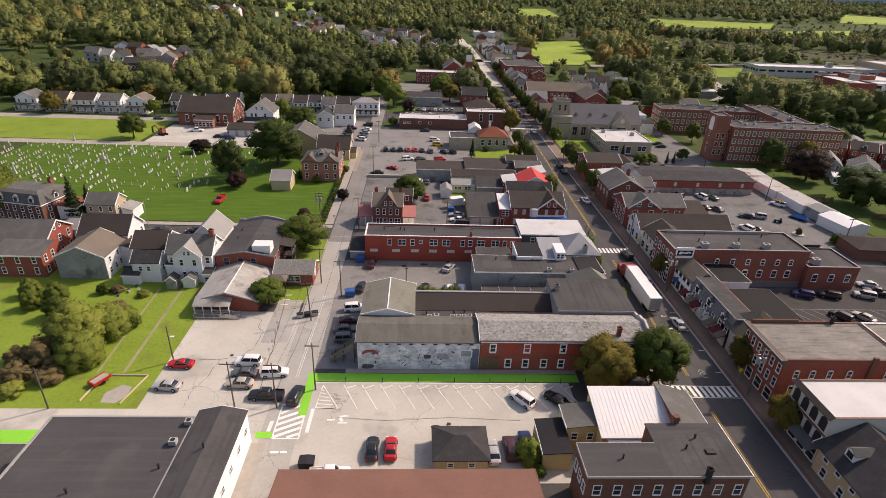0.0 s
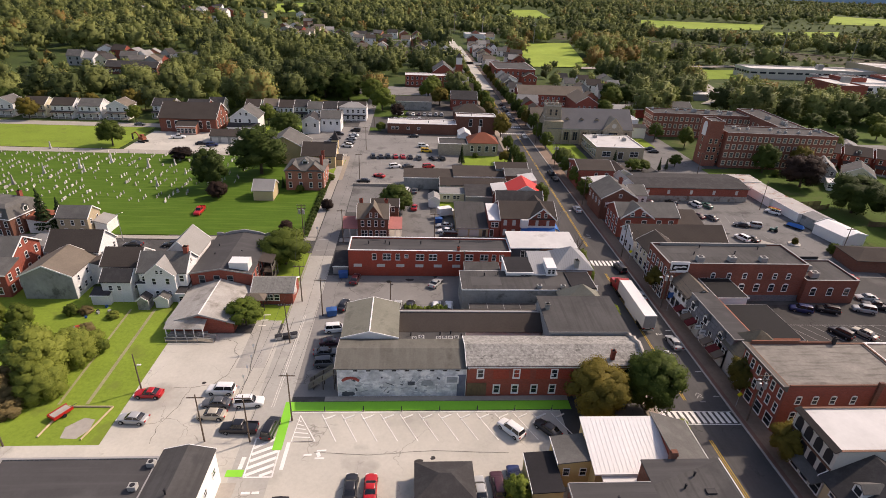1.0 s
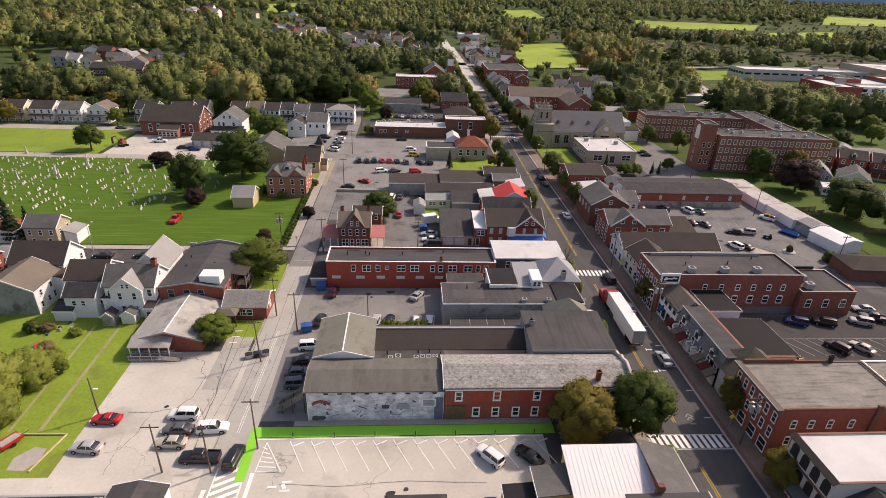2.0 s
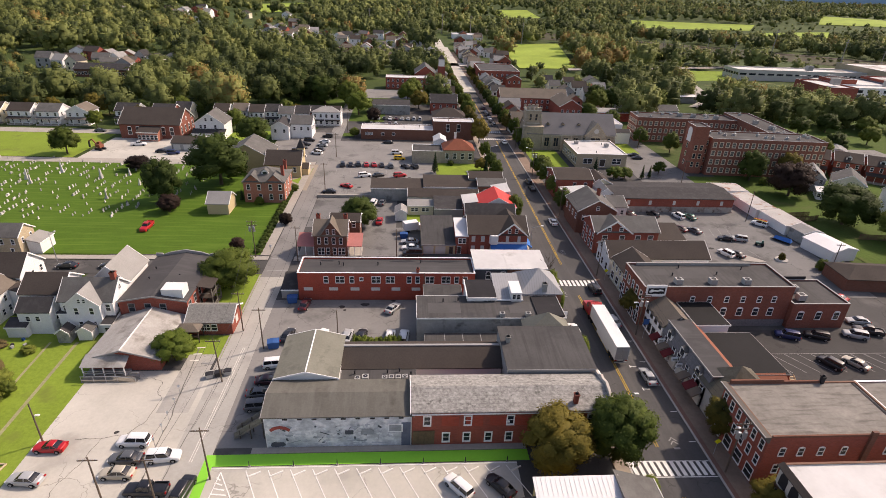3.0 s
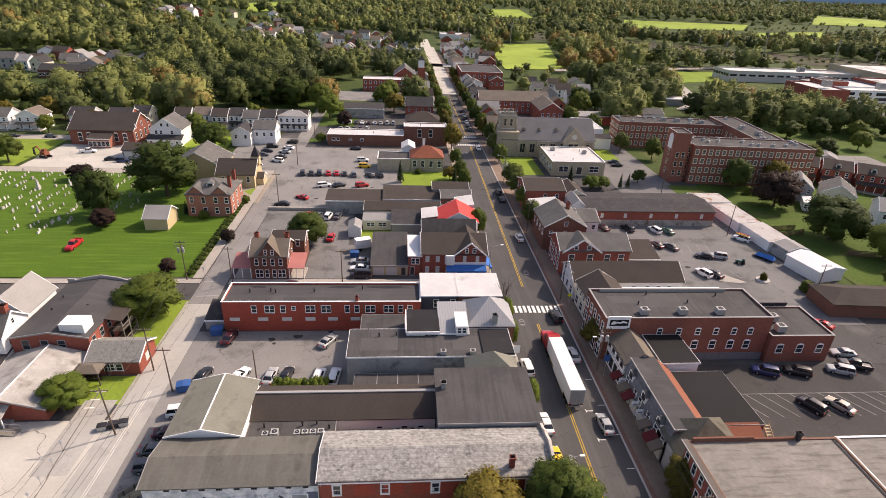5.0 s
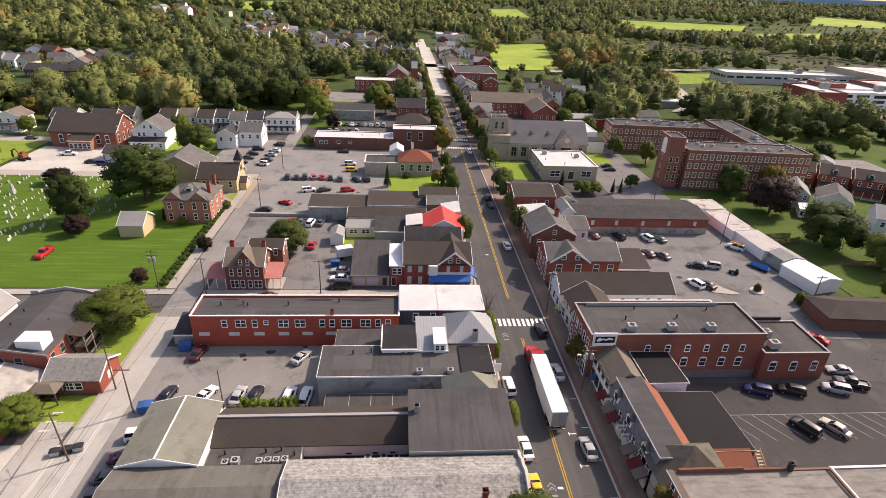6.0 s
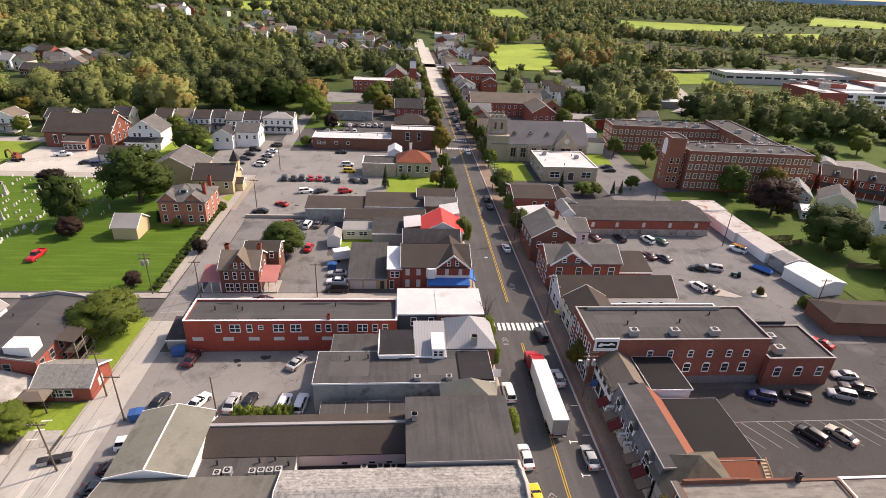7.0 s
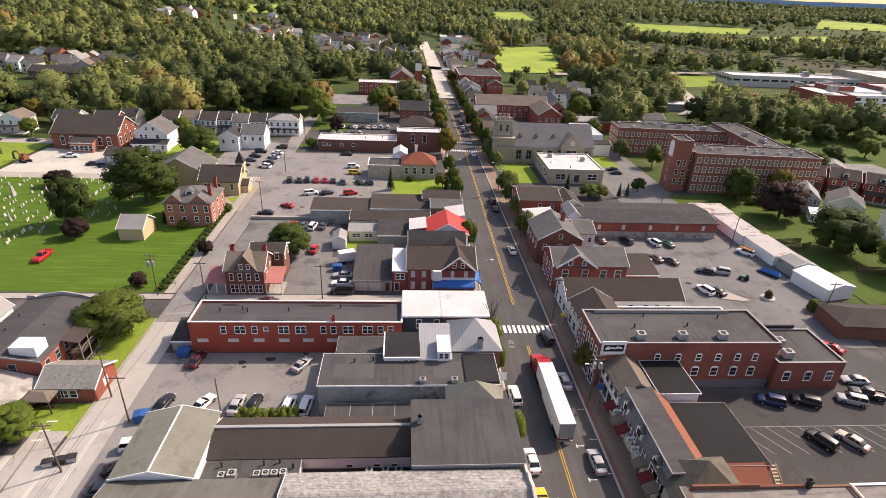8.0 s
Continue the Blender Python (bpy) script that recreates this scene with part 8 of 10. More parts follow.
def car_body(kind):
    """A rounded lower body, arched over the wheels, with a roof skin and window pillars."""
    st, (r0, f0, r1, f1, zt) = CARS[kind]
    ax = st[-1][0] * 0.62
    x0, x1 = st[0][0], st[-1][0]
    rings = []
    for i in range(25):
        x = x0 + (x1 - x0) * i / 24
        zb, w = blend_rows(st, x)
        nose = min(1.0, 0.55 + 2.2 * min(x - x0, x1 - x))
        arch = max([math.sqrt(max(0.0, 0.42 ** 2 - (x - c) ** 2)) for c in (-ax, ax)])
        lo = max(0.22 + 0.2 * (1 - nose), 0.3 + arch * 0.85 if arch > 0.05 else 0)
        w2 = w * (0.93 + 0.07 * nose)
        side = [(w2 * 0.95, lo), (w2, max(lo + 0.05, 0.52)), (w2 * 0.985, zb * 0.84), (w2 * 0.93, zb * 0.95), (w2 * 0.8, zb), (w2 * 0.4, zb + 0.025)]
        rings.append([(x, -y, z) for y, z in side] + [(x, y, z) for y, z in reversed(side)])
    g = loft(rings)
    c = 0.12
    for z, e in ((zt - 0.09, 0.0), (zt - 0.02, -0.04), (zt + 0.015, -0.16)):
        a, b, w = r1 - 0.06 - e, f1 + 0.1 + e, 0.66 + e
        g.v += [(a + c, -w, z), (b - c, -w, z), (b, -w + c, z), (b, w - c, z), (b - c, w, z), (a + c, w, z), (a, w - c, z), (a, -w + c, z)]
    k = len(g.v) - 24
    g.f += [(k + 8 * j + i, k + 8 * j + (i + 1) % 8, k + 8 * j + 8 + (i + 1) % 8, k + 8 * j + 8 + i) for j in (0, 1) for i in range(8)] + [tuple(range(k + 16, k + 24)), tuple(range(k, k + 8))[::-1]]
    for a, b in ((r0 + 0.04, r1), (f0 - 0.04, f1), (0.5 * (r0 + f0) - 0.1, 0.5 * (r1 + f1) - 0.1)):
        for sd in (-1, 1):
            g.add([(a - 0.05, sd * 0.815, 0.9), (a + 0.05, sd * 0.815, 0.9), (b + 0.05, sd * 0.675, zt - 0.06), (b - 0.05, sd * 0.675, zt - 0.06), (a, sd * 0.77, 0.9), (b, sd * 0.63, zt - 0.06)], [(0, 1, 2, 3), (0, 4, 5, 3), (1, 4, 5, 2)])
    if kind == "pickup":
        g.box(-2.78, -0.92, 0.95, -0.9, -0.82, 1.18).box(-2.78, 0.82, 0.95, -0.9, 0.92, 1.18).box(-2.82, -0.92, 0.95, -2.72, 0.92, 1.18)
    return g


def car_glass(kind):
    r0, f0, r1, f1, zt = CARS[kind][1]
    rings = []
    for t in (0.0, 0.35, 0.7, 1.0):
        z = 0.86 + (zt - 0.05 - 0.86) * t
        bow = 0.05 * math.sin(math.pi * t)
        a, b, w, c = r0 + (r1 - r0) * t - bow, f0 + (f1 - f0) * t + bow, 0.8 - 0.15 * t + 0.4 * bow, 0.2
        rings.append([(a + c * 0.5, -w, z), (b - c, -w, z), (b, -w + c * 1.4, z), (b, w - c * 1.4, z), (b - c, w, z), (a + c * 0.5, w, z), (a, w - c, z), (a, -w + c, z)])
    return loft(rings)


def smooth(me, limit=0.8):
    """Rounded shading across soft edges, creases kept where faces meet sharply."""
    bm = bmesh.new()
    bm.from_mesh(me)
    for fc_ in bm.faces:
        fc_.smooth = True
    for e in bm.edges:
        e.smooth = e.is_manifold and e.calc_face_angle(0) < limit
    bm.to_mesh(me)
    bm.free()
    return me


CAR_WORDS = {"sedan": "sedan", "coupe": "coupe", "suv": "sport utility vehicle", "van": "van", "pickup": "pickup truck"}


def car(kind, colour, x, y, heading, where, z=0.03):
    ob = thing("car" if kind in ("sedan", "coupe", "suv") else kind if kind == "van" else "pickup_truck", colour + " " + CAR_WORDS[kind] + " " + where, "car", pose(x, y, z, 0, 0, heading), "parked vehicles")
    part("body", shared((kind, colour), "body", CAR_PAINT[colour], lambda: car_body(kind), True), ob)
    part("glazing", shared((kind, "glass"), "glazing", CAR_GLASS, lambda: car_glass(kind), True), ob)
    st = CARS[kind][0]
    ax = st[-1][0] * 0.62
    for sx in (-ax, ax):
        for sy in (-1, 1):
            wh = part("wheel", shared((kind, "tyre"), "tyre", RUBBER, lambda: Geo().tube((0, -0.12, 0), (0, 0.12, 0), 0.34, 0.34, 12)), ob, "", pose(sx, sy * 0.84, 0.33))
            if y < 180:
                part("rim", shared((kind, "rim"), "rim", METAL_GREY, lambda: Geo().tube((0, -0.14, 0), (0, 0.14, 0), 0.2, 0.2, 10)), wh)
    e = st[-1][0]
    for sy in (-1, 1) if y < 180 else ():
        part("headlight", shared((kind, "head"), "headlight", LAMP_CLEAR, lambda: Geo().box(-0.2, -0.2, -0.08, 0.05, 0.2, 0.08)), ob, "", pose(e - 0.1, sy * 0.58, 0.6))
        part("tail_light", shared((kind, "tail"), "tail_light", LAMP_RED, lambda: Geo().box(-0.04, -0.16, -0.1, 0.1, 0.16, 0.1)), ob, "", pose(st[0][0] + 0.0, sy * 0.66, 0.76))


LANE_LOT = [("coupe", "red", -40.7, 76.9, 178), ("sedan", "silver", -40.7, 71.2, 174), ("suv", "white", -29.3, 77.7, 178), ("sedan", "grey", -29.1, 74.5, 178), ("sedan", "tan", -29.1, 71.9, 178),
            ("suv", "white", -24.0, 74.7, 5), ("pickup", "black", -24.0, 69.0, 178), ("suv", "black", -19.2, 68.9, 82)]
FRONT_LOT = [("suv", "white", 18.0, 68.3, 130), ("sedan", "black", 23.8, 68.3, 130), ("sedan", "black", -5.9, 57.8, 90), ("coupe", "red", -3.2, 57.8, 90), ("sedan", "silver", 11.8, 57.1, 92),
             ("suv", "maroon", 14.4, 57.7, 92), ("pickup", "navy", 17.0, 58.3, 92), ("pickup", "white", -11.3, 53.2, 4)]
MURAL_SIDE = [("coupe", "maroon", -12.9, 91.1, 6), ("sedan", "grey", -13.4, 87.8, 6), ("suv", "grey", -12.9, 84.8, 6), ("suv", "white", -12.5, 95.5, 8), ("sedan", "black", -12.1, 104.2, 80)]
BACK_YARD = [("sedan", "maroon", -10.7, 115.4, 82), ("coupe", "silver", 7.9, 113.9, 60), ("coupe", "white", -6.0, 104.2, 65), ("sedan", "silver", -0.7, 103.8, 84), ("sedan", "black", 2.0, 103.9, 82),
             ("suv", "white", 7.6, 103.3, 84), ("suv", "white", 10.3, 103.3, 84)]
GABLE_YARD = [("sedan", "maroon", -3.0, 135.0, 178), ("van", "black", 12.4, 139.5, 178), ("sedan", "white", 11.9, 143.1, 178), ("sedan", "silver", 11.8, 146.8, 178), ("sedan", "red", 3.1, 160.5, 86),
              ("suv", "white", 0.7, 174.7, 80), ("sedan", "grey", -2.0, 175.4, 80), ("sedan", "red", -4.8, 175.8, 80), ("sedan", "grey", 3.4, 175.2, 80), ("sedan", "black", -14.3, 184.1, 178)]
CAR_PARK = [("suv", "black", -12.9, 213.4, 98), ("sedan", "black", -9.9, 213.6, 98), ("suv", "black", -7.1, 213.8, 98), ("sedan", "red", -4.1, 214.0, 98), ("sedan", "red", -1.2, 214.1, 98), ("sedan", "black", 1.7, 213.7, 98),
            ("suv", "grey", 5.1, 212.7, 98), ("sedan", "black", 10.7, 212.5, 120), ("suv", "black", 14.1, 212.6, 110), ("suv", "white", -3.9, 201.2, 20), ("sedan", "black", 1.0, 201.6, 30), ("suv", "red", 8.6, 201.8, 20),
            ("coupe", "red", -9.2, 190.1, 150), ("suv", "yellow", 8.3, 222.7, 0), ("sedan", "black", 3.1, 245.9, 178), ("suv", "white", 7.1, 230.0, 5)]
CHURCH_LOT = [("suv", "grey", -32.4, 229.9, 2), ("sedan", "grey", -31.4, 235.1, 2), ("sedan", "black", -30.9, 240.2, 2), ("suv", "black", -30.3, 246.7, 2), ("suv", "white", -24.4, 227.8, 160), ("sedan", "black", -24.2, 232.8, 160),
              ("sedan", "silver", -23.9, 239.4, 160), ("sedan", "white", -23.6, 245.3, 160), ("suv", "black", -23.4, 253.5, 170)]
STREET = [("suv", "white", 44.8, 105.3, 92), ("sedan", "white", 44.8, 91.4, 92), ("coupe", "yellow", 44.8, 84.4, 92), ("sedan", "silver", 54.4, 108.9, 92), ("sedan", "silver", 54.4, 91.0, 92), ("suv", "black", 54.4, 121.9, 96),
          ("sedan", "white", 54.4, 161.1, 93), ("suv", "black", 54.4, 196.7, 92), ("sedan", "black", 54.4, 190.4, 92), ("sedan", "white", 54.4, 250.0, 92), ("suv", "grey", 54.4, 282, 92), ("sedan", "black", 54.4, 290, 92),
          ("sedan", "white", 54.4, 297, 92), ("suv", "black", 54.4, 305, 92), ("sedan", "silver", 54.4, 313, 92), ("suv", "maroon", 54.4, 322, 92), ("sedan", "black", 44.8, 318, 92), ("suv", "white", 48.2, 340, 92)]
REAR_LOT = [("suv", "navy", 89.3, 103.4, 158), ("suv", "black", 95.5, 103.2, 158), ("suv", "silver", 104.2, 103.4, 158), ("pickup", "black", 108.2, 104.9, 158), ("sedan", "silver", 108.8, 108.6, 170), ("suv", "black", 91.9, 94.3, 117), ("sedan", "tan", 97.0, 94.2, 117)]
SIDE_LOT = [("sedan", "maroon", 80.5, 168.3, 112), ("suv", "black", 87.9, 167.8, 106), ("suv", "white", 95.7, 166.9, 106), ("sedan", "green", 99.2, 166.3, 106), ("suv", "black", 85.0, 156.4, 112), ("suv", "white", 88.2, 155.8, 112),
            ("sedan", "maroon", 91.9, 157.2, 112), ("sedan", "grey", 95.5, 156.0, 112), ("sedan", "black", 102.2, 150.5, 160), ("suv", "silver", 105.9, 150.3, 160), ("suv", "white", 97.0, 141.0, 112), ("sedan", "black", 99.7, 140.7, 112),
            ("suv", "white", 119.0, 161.4, 130), ("coupe", "red", 111.9, 118.6, 120)]
FAR_YARDS = [("sedan", "black", 107.3, 229.8, 175), ("sedan", "black", 107.5, 234.1, 175), ("sedan", "silver", 114.4, 277.9, 175), ("sedan", "white", 114.3, 272.8, 175), ("sedan", "grey", 114.1, 268.1, 175), ("pickup", "white", -95.6, 234.9, 10),
             ("sedan", "black", -83.2, 226.0, 10), ("suv", "navy", -78.3, 224.2, 10), ("sedan", "black", -68, 132.2, 178), ("sedan", "black", -58.5, 132.4, 178), ("sedan", "grey", -120, 255, 2), ("sedan", "black", -134, 254.5, 2)]
for rows_, where_ in ((LANE_LOT, "in the cracked parking lot"), (FRONT_LOT, "in the parking lot with white bays"), (MURAL_SIDE, "beside the mural building"), (BACK_YARD, "in the yard of the brick building"), (GABLE_YARD, "in the yard behind the gabled house"),
                      (CAR_PARK, "in the car park"), (CHURCH_LOT, "in the church car park"), (STREET, "at the kerb of the main street"), (REAR_LOT, "in the lot behind the shops"), (SIDE_LOT, "in the lot beside the brick store"), (FAR_YARDS, "in a distant yard")):
    for kind_, colour_, x_, y_, a_ in rows_:
        car(kind_, colour_, x_, y_, a_, where_)
car("pickup", "red", -59.4, 154.8, 270, "on the graveyard lawn")
rng = random.Random(8)
for i in range(14):
    car(rng.choice(("sedan", "suv")), rng.choice(("black", "white", "grey", "silver", "maroon")), -6 + 3 * (i % 9), 291 - 12 * (i // 9), 88, "in a distant yard")
for i in range(12):
    car(rng.choice(("sedan", "suv")), rng.choice(("black", "white", "grey", "silver", "red")), 100 + 6 * (i % 3), 288 + 9 * (i // 3), 2, "in a distant yard")


def semi_truck(x, y0, y1):
    ob = thing("semi_truck", "red tractor with a long white box trailer on the street", "truck", pose(x, y0, 0.05))
    L = y1 - y0
    part("trailer", Geo().box(-1.27, 0, 1.15, 1.27, L, 4.05).box(-1.31, -0.05, 1.1, -1.21, 0.06, 4.1).box(1.21, -0.05, 1.1, 1.31, 0.06, 4.1).box(-1.31, -0.05, 3.95, 1.31, 0.06, 4.1).box(-0.5, 0.2, 0.8, 0.5, L, 1.15), ob, "white ribbed box trailer", mat=METAL_WHITE)
    for s in (-1, 1):
        part("rear_door", Geo().box(min(0.03 * s, 1.2 * s), -0.1, 1.25, max(0.03 * s, 1.2 * s), -0.02, 3.95), ob, mat=METAL_GREY)
        part("side_skirt", Geo().box(1.2 * s - 0.03, 3.5, 0.45, 1.2 * s + 0.03, L - 4.5, 1.15), ob, mat=METAL_WHITE)
        part("tail_light", Geo().box(1.0 * s - 0.2, -0.12, 1.0, 1.0 * s + 0.2, -0.02, 1.15), ob, mat=LAMP_RED)
    part("bumper", Geo().box(-1.2, -0.1, 0.5, 1.2, 0.05, 0.65).box(-0.7, -0.05, 0.6, -0.6, 0.05, 1.15).box(0.6, -0.05, 0.6, 0.7, 0.05, 1.15), ob, mat=METAL_GREY)
    cab = Geo().extrude([(L + 0.6, 0.9), (L + 0.6, 3.6), (L + 1.2, 3.85), (L + 2.9, 3.0), (L + 3.3, 2.1), (L + 5.2, 1.9), (L + 5.5, 1.5), (L + 5.5, 0.6), (L + 3.6, 0.6)], "x", -1.2, 1.2)
    cb = part("cab", cab, ob, "red sleeper cab", mat=CAR_PAINT["red"])
    part("windscreen", Geo().extrude([(L + 2.92, 2.95), (L + 3.36, 2.12), (L + 3.4, 2.14), (L + 2.96, 2.99)], "x", -1.05, 1.05), cb, mat=CAR_GLASS)
    part("grille", Geo().box(-0.7, L + 5.5, 0.8, 0.7, L + 5.56, 1.7), cb, mat=METAL_GREY)
    for s in (-1, 1):
        part("side_window", Geo().box(1.21 * s - 0.02, L + 1.9, 2.1, 1.21 * s + 0.02, L + 2.8, 2.75), cb, mat=CAR_GLASS)
        part("exhaust", Geo().tube((1.1 * s, L + 0.45, 0.9), (1.1 * s, L + 0.45, 3.9), 0.09, 0.09, 8), cb, mat=METAL_GREY)
    for yy in (1.4, 2.7, L - 0.6, L + 0.7, L + 4.5):
        for s in (-1, 1):
            part("wheel", shared("truck_wheel", "wheel", RUBBER, lambda: Geo().tube((-0.26, 0, 0), (0.26, 0, 0), 0.5, 0.5, 14)), ob, "", pose(0.98 * s, yy, 0.5))


semi_truck(50.7, 95.0, 109.6)
def box_truck():
    ob = thing("box_truck", "small white box truck in the back yard", "truck", pose(12.6, 154.5, 0.03, 0, 0, 20))
    part("box", Geo().box(-2.6, -1.1, 0.9, 1.4, 1.1, 3.1), ob, mat=METAL_WHITE)
    part("cab", Geo().extrude([(1.5, 0.5), (1.5, 2.1), (2.4, 2.1), (2.9, 1.4), (3.7, 1.3), (3.8, 0.5)], "y", -0.95, 0.95), ob, mat=METAL_WHITE)
    part("windscreen", Geo().extrude([(2.42, 2.06), (2.9, 1.44), (2.95, 1.46), (2.47, 2.08)], "y", -0.85, 0.85), ob, mat=CAR_GLASS)
    for sx in (-1.6, 2.9):
        for s in (-1, 1):
            part("wheel", shared("bt_wheel", "wheel", RUBBER, lambda: Geo().tube((0, -0.15, 0), (0, 0.15, 0), 0.42, 0.42, 12)), ob, "", pose(sx, 0.85 * s, 0.42))


box_truck()


def skip_bin(x, y, turn, mat, label, s=1.0):
    ob = thing("rubbish_container", label, "dumpster", pose(x, y, 0.03, 0, 0, turn))
    part("tub", Geo().extrude([(-0.9 * s, 0.1), (0.9 * s, 0.1), (1.1 * s, 1.3 * s), (-1.1 * s, 1.3 * s)], "y", -0.8 * s, 0.8 * s), ob, mat=mat)
    part("lid", Geo().extrude([(-1.1 * s, 1.3 * s), (1.1 * s, 1.3 * s), (1.1 * s, 1.4 * s), (0, 1.52 * s), (-1.1 * s, 1.4 * s)], "y", -0.82 * s, 0.82 * s), ob, mat=METAL_DARK if mat is not BIN_BLUE else BIN_BLUE)
    for sx in (-0.7, 0.7):
        part("foot", Geo().box(sx * s - 0.1, -0.7 * s, 0, sx * s + 0.1, 0.7 * s, 0.12), ob, mat=METAL_DARK)


skip_bin(-13.6, 117.2, 8, BIN_BLUE, "blue steel rubbish container by the brick wall")
skip_bin(-14.2, 101.2, 12, BIN_BLUE, "blue steel rubbish container by the hall")
skip_bin(10.2, 150.2, 0, BIN_BLUE, "blue steel rubbish container in the yard")
skip_bin(-14.8, 55.0, 0, METAL_DARK, "black steel rubbish container by the lot")
# three small containers stand in for a grey utility cart with a box
for i in range(3):
    skip_bin(-23.2 + 1.4 * i, 92.6 + 0.4 * i, 15, METAL_GREY if i != 1 else METAL_DARK, "grey container standing in for a utility cart by the pole", 0.62)


# ---- mural, stair and details of the near block ----
def mural_mat():
    m = surface("mural_paint", (0.5, 0.535, 0.575), 0.8, 0.35, 0.35, 1.8, 0.5, stain=((0.72, 0.735, 0.75), 0.5, 0.5), streak=((0.24, 0.27, 0.31), 0.75, (0.8, 0.8, 1.3)))
    return m


MURAL = mural_mat()
INK = surface("mural_dark_grey", (0.08, 0.09, 0.11), 0.8, 0.3, 0.3, 1.5, 0.5)
INK_MID = surface("mural_mid_grey", (0.27, 0.30, 0.33), 0.8, 0.3, 0.3, 1.5, 0.5)
INK_SOFT = surface("mural_blue_grey", (0.4, 0.44, 0.49), 0.8, 0.3, 0.3, 1.5, 0.5)
PALE = surface("mural_pale_grey", (0.66, 0.69, 0.71), 0.8, 0.2, 0.2, 1.5, 0.5)
INK_RED = surface("mural_red_brown", (0.3, 0.07, 0.06), 0.8, 0.2, 0.2, 1.5, 0.5)
mroot = thing("mural", "grey and blue painted mural with abstract shapes on a wall", "mural", pose(0.8, 76.46, 0))
part("ground_coat", Geo().box(-10.6, -0.03, 0.1, 10.6, 0.0, 5.7), mroot, mat=MURAL)


def blob(cx, cz, rx, rz, y=-0.045, n=14, seed=1):
    r = random.Random(seed)
    return Geo().extrude([(cx + rx * r.uniform(0.7, 1.15) * math.cos(2 * math.pi * i / n), cz + rz * r.uniform(0.7, 1.15) * math.sin(2 * math.pi * i / n)) for i in range(n)], "y", y, -0.03)


rng = random.Random(21)
for i in range(16):
    mt = rng.choice((INK_MID, INK_SOFT, INK_SOFT, PALE))
    part("painted_shape", blob(rng.uniform(-9.6, 9.6), rng.uniform(0.7, 4.2), rng.uniform(0.2, 0.7), rng.uniform(0.15, 0.5), -0.04 - 0.002 * i, 14, i), mroot, mat=mt)
for i in range(70):
    cx, cz, a = rng.uniform(-9.4, 9.6), rng.uniform(0.5, 4.1), rng.choice((0, 0, 0, 0.3, -0.4, 0.9))
    ww, hh = rng.choice(((1.2, 0.08), (0.5, 0.35), (0.25, 0.6), (0.07, 0.9), (0.4, 0.2), (1.5, 0.1), (0.3, 0.3)))
    q = [(cx + u * math.cos(a) - v * math.sin(a), cz + u * math.sin(a) + v * math.cos(a)) for u, v in ((-ww / 2, -hh / 2), (ww / 2, -hh / 2), (ww / 2 * 0.9, hh / 2), (-ww / 2, hh / 2))]
    part("painted_shape", Geo().extrude(q, "y", -0.073 - 0.0006 * i, -0.03), mroot, mat=rng.choice((INK, INK_MID, INK_SOFT, INK_SOFT, PALE, PALE)))
part("painted_banner", Geo().extrude([(-10.0, 3.6), (-9.4, 4.1), (-8.5, 4.3), (-7.6, 4.1), (-7.0, 3.6), (-7.2, 3.2), (-7.8, 3.6), (-8.5, 3.8), (-9.2, 3.6), (-9.8, 3.2)], "y", -0.12, -0.03), mroot, "red-brown painted banner", mat=INK_RED)
part("painted_band", Geo().box(9.2, -0.118, 0.15, 10.55, -0.03, 4.6), mroot, "dark blue painted end panel", mat=surface("mural_dark_blue", (0.11, 0.13, 0.18), 0.8, 0.3, 0.3, 1.5, 0.5))
part("painted_frame", Geo().box(7.2, -0.12, 2.8, 9.4, -0.03, 4.4), mroot, mat=PALE)
part("painted_picture", Geo().box(7.4, -0.13, 3.0, 9.2, -0.03, 4.2), mroot, mat=INK_MID)
part("painted_wheel", blob(-9.0, 0.7, 1.2, 0.5, -0.12, 16, 50), mroot, mat=INK)
part("painted_car", Geo().extrude([(3.2, 2.4), (5.2, 2.4), (5.2, 3.0), (4.7, 3.5), (3.7, 3.5), (3.2, 3.0)], "y", -0.12, -0.03), mroot, mat=INK_MID)
part("painted_box", Geo().box(0.9, -0.12, 2.5, 2.1, -0.03, 3.2), mroot, mat=INK)
for i in range(9):
    part("wall_slot", Geo().box(-8.0 + 2.1 * i, -0.13, 5.4, -7.3 + 2.1 * i, 0.0, 5.6), mroot, mat=METAL_DARK)

stair = thing("outside_stair", "weathered timber stair against the mural building", "stair", pose(-10.0, 79.0, 0))
for i in range(14):
    part("step", shared("step_grey", "step", WOOD_GREY, lambda: Geo().box(-0.16, -0.7, -0.05, 0.16, 0.7, 0.0)), stair, "", pose(-0.9 - 0.3 * i, 0, 3.4 - 0.23 * i))
for s in (-0.75, 0.75):
    part("stringer", Geo().extrude([(-0.7, 3.2), (-0.7, 3.5), (-5.1, 0.25), (-5.1, 0.0)], "y", s - 0.05, s + 0.05), stair, mat=WOOD_GREY)
    part("handrail", Geo().extrude([(-0.7, 4.3), (-0.7, 4.45), (-5.1, 1.2), (-5.1, 1.05)], "y", s - 0.04, s + 0.04), stair, mat=WOOD_GREY)
    part("railing_panel", Geo().extrude([(-0.7, 3.6), (-0.7, 4.2), (-5.1, 0.95), (-5.1, 0.35)], "y", s - 0.015, s + 0.015), stair, mat=WOOD_GREY)
part("landing", Geo().box(-0.8, -0.9, 3.3, 0.05, 0.9, 3.42), stair, mat=WOOD_GREY)
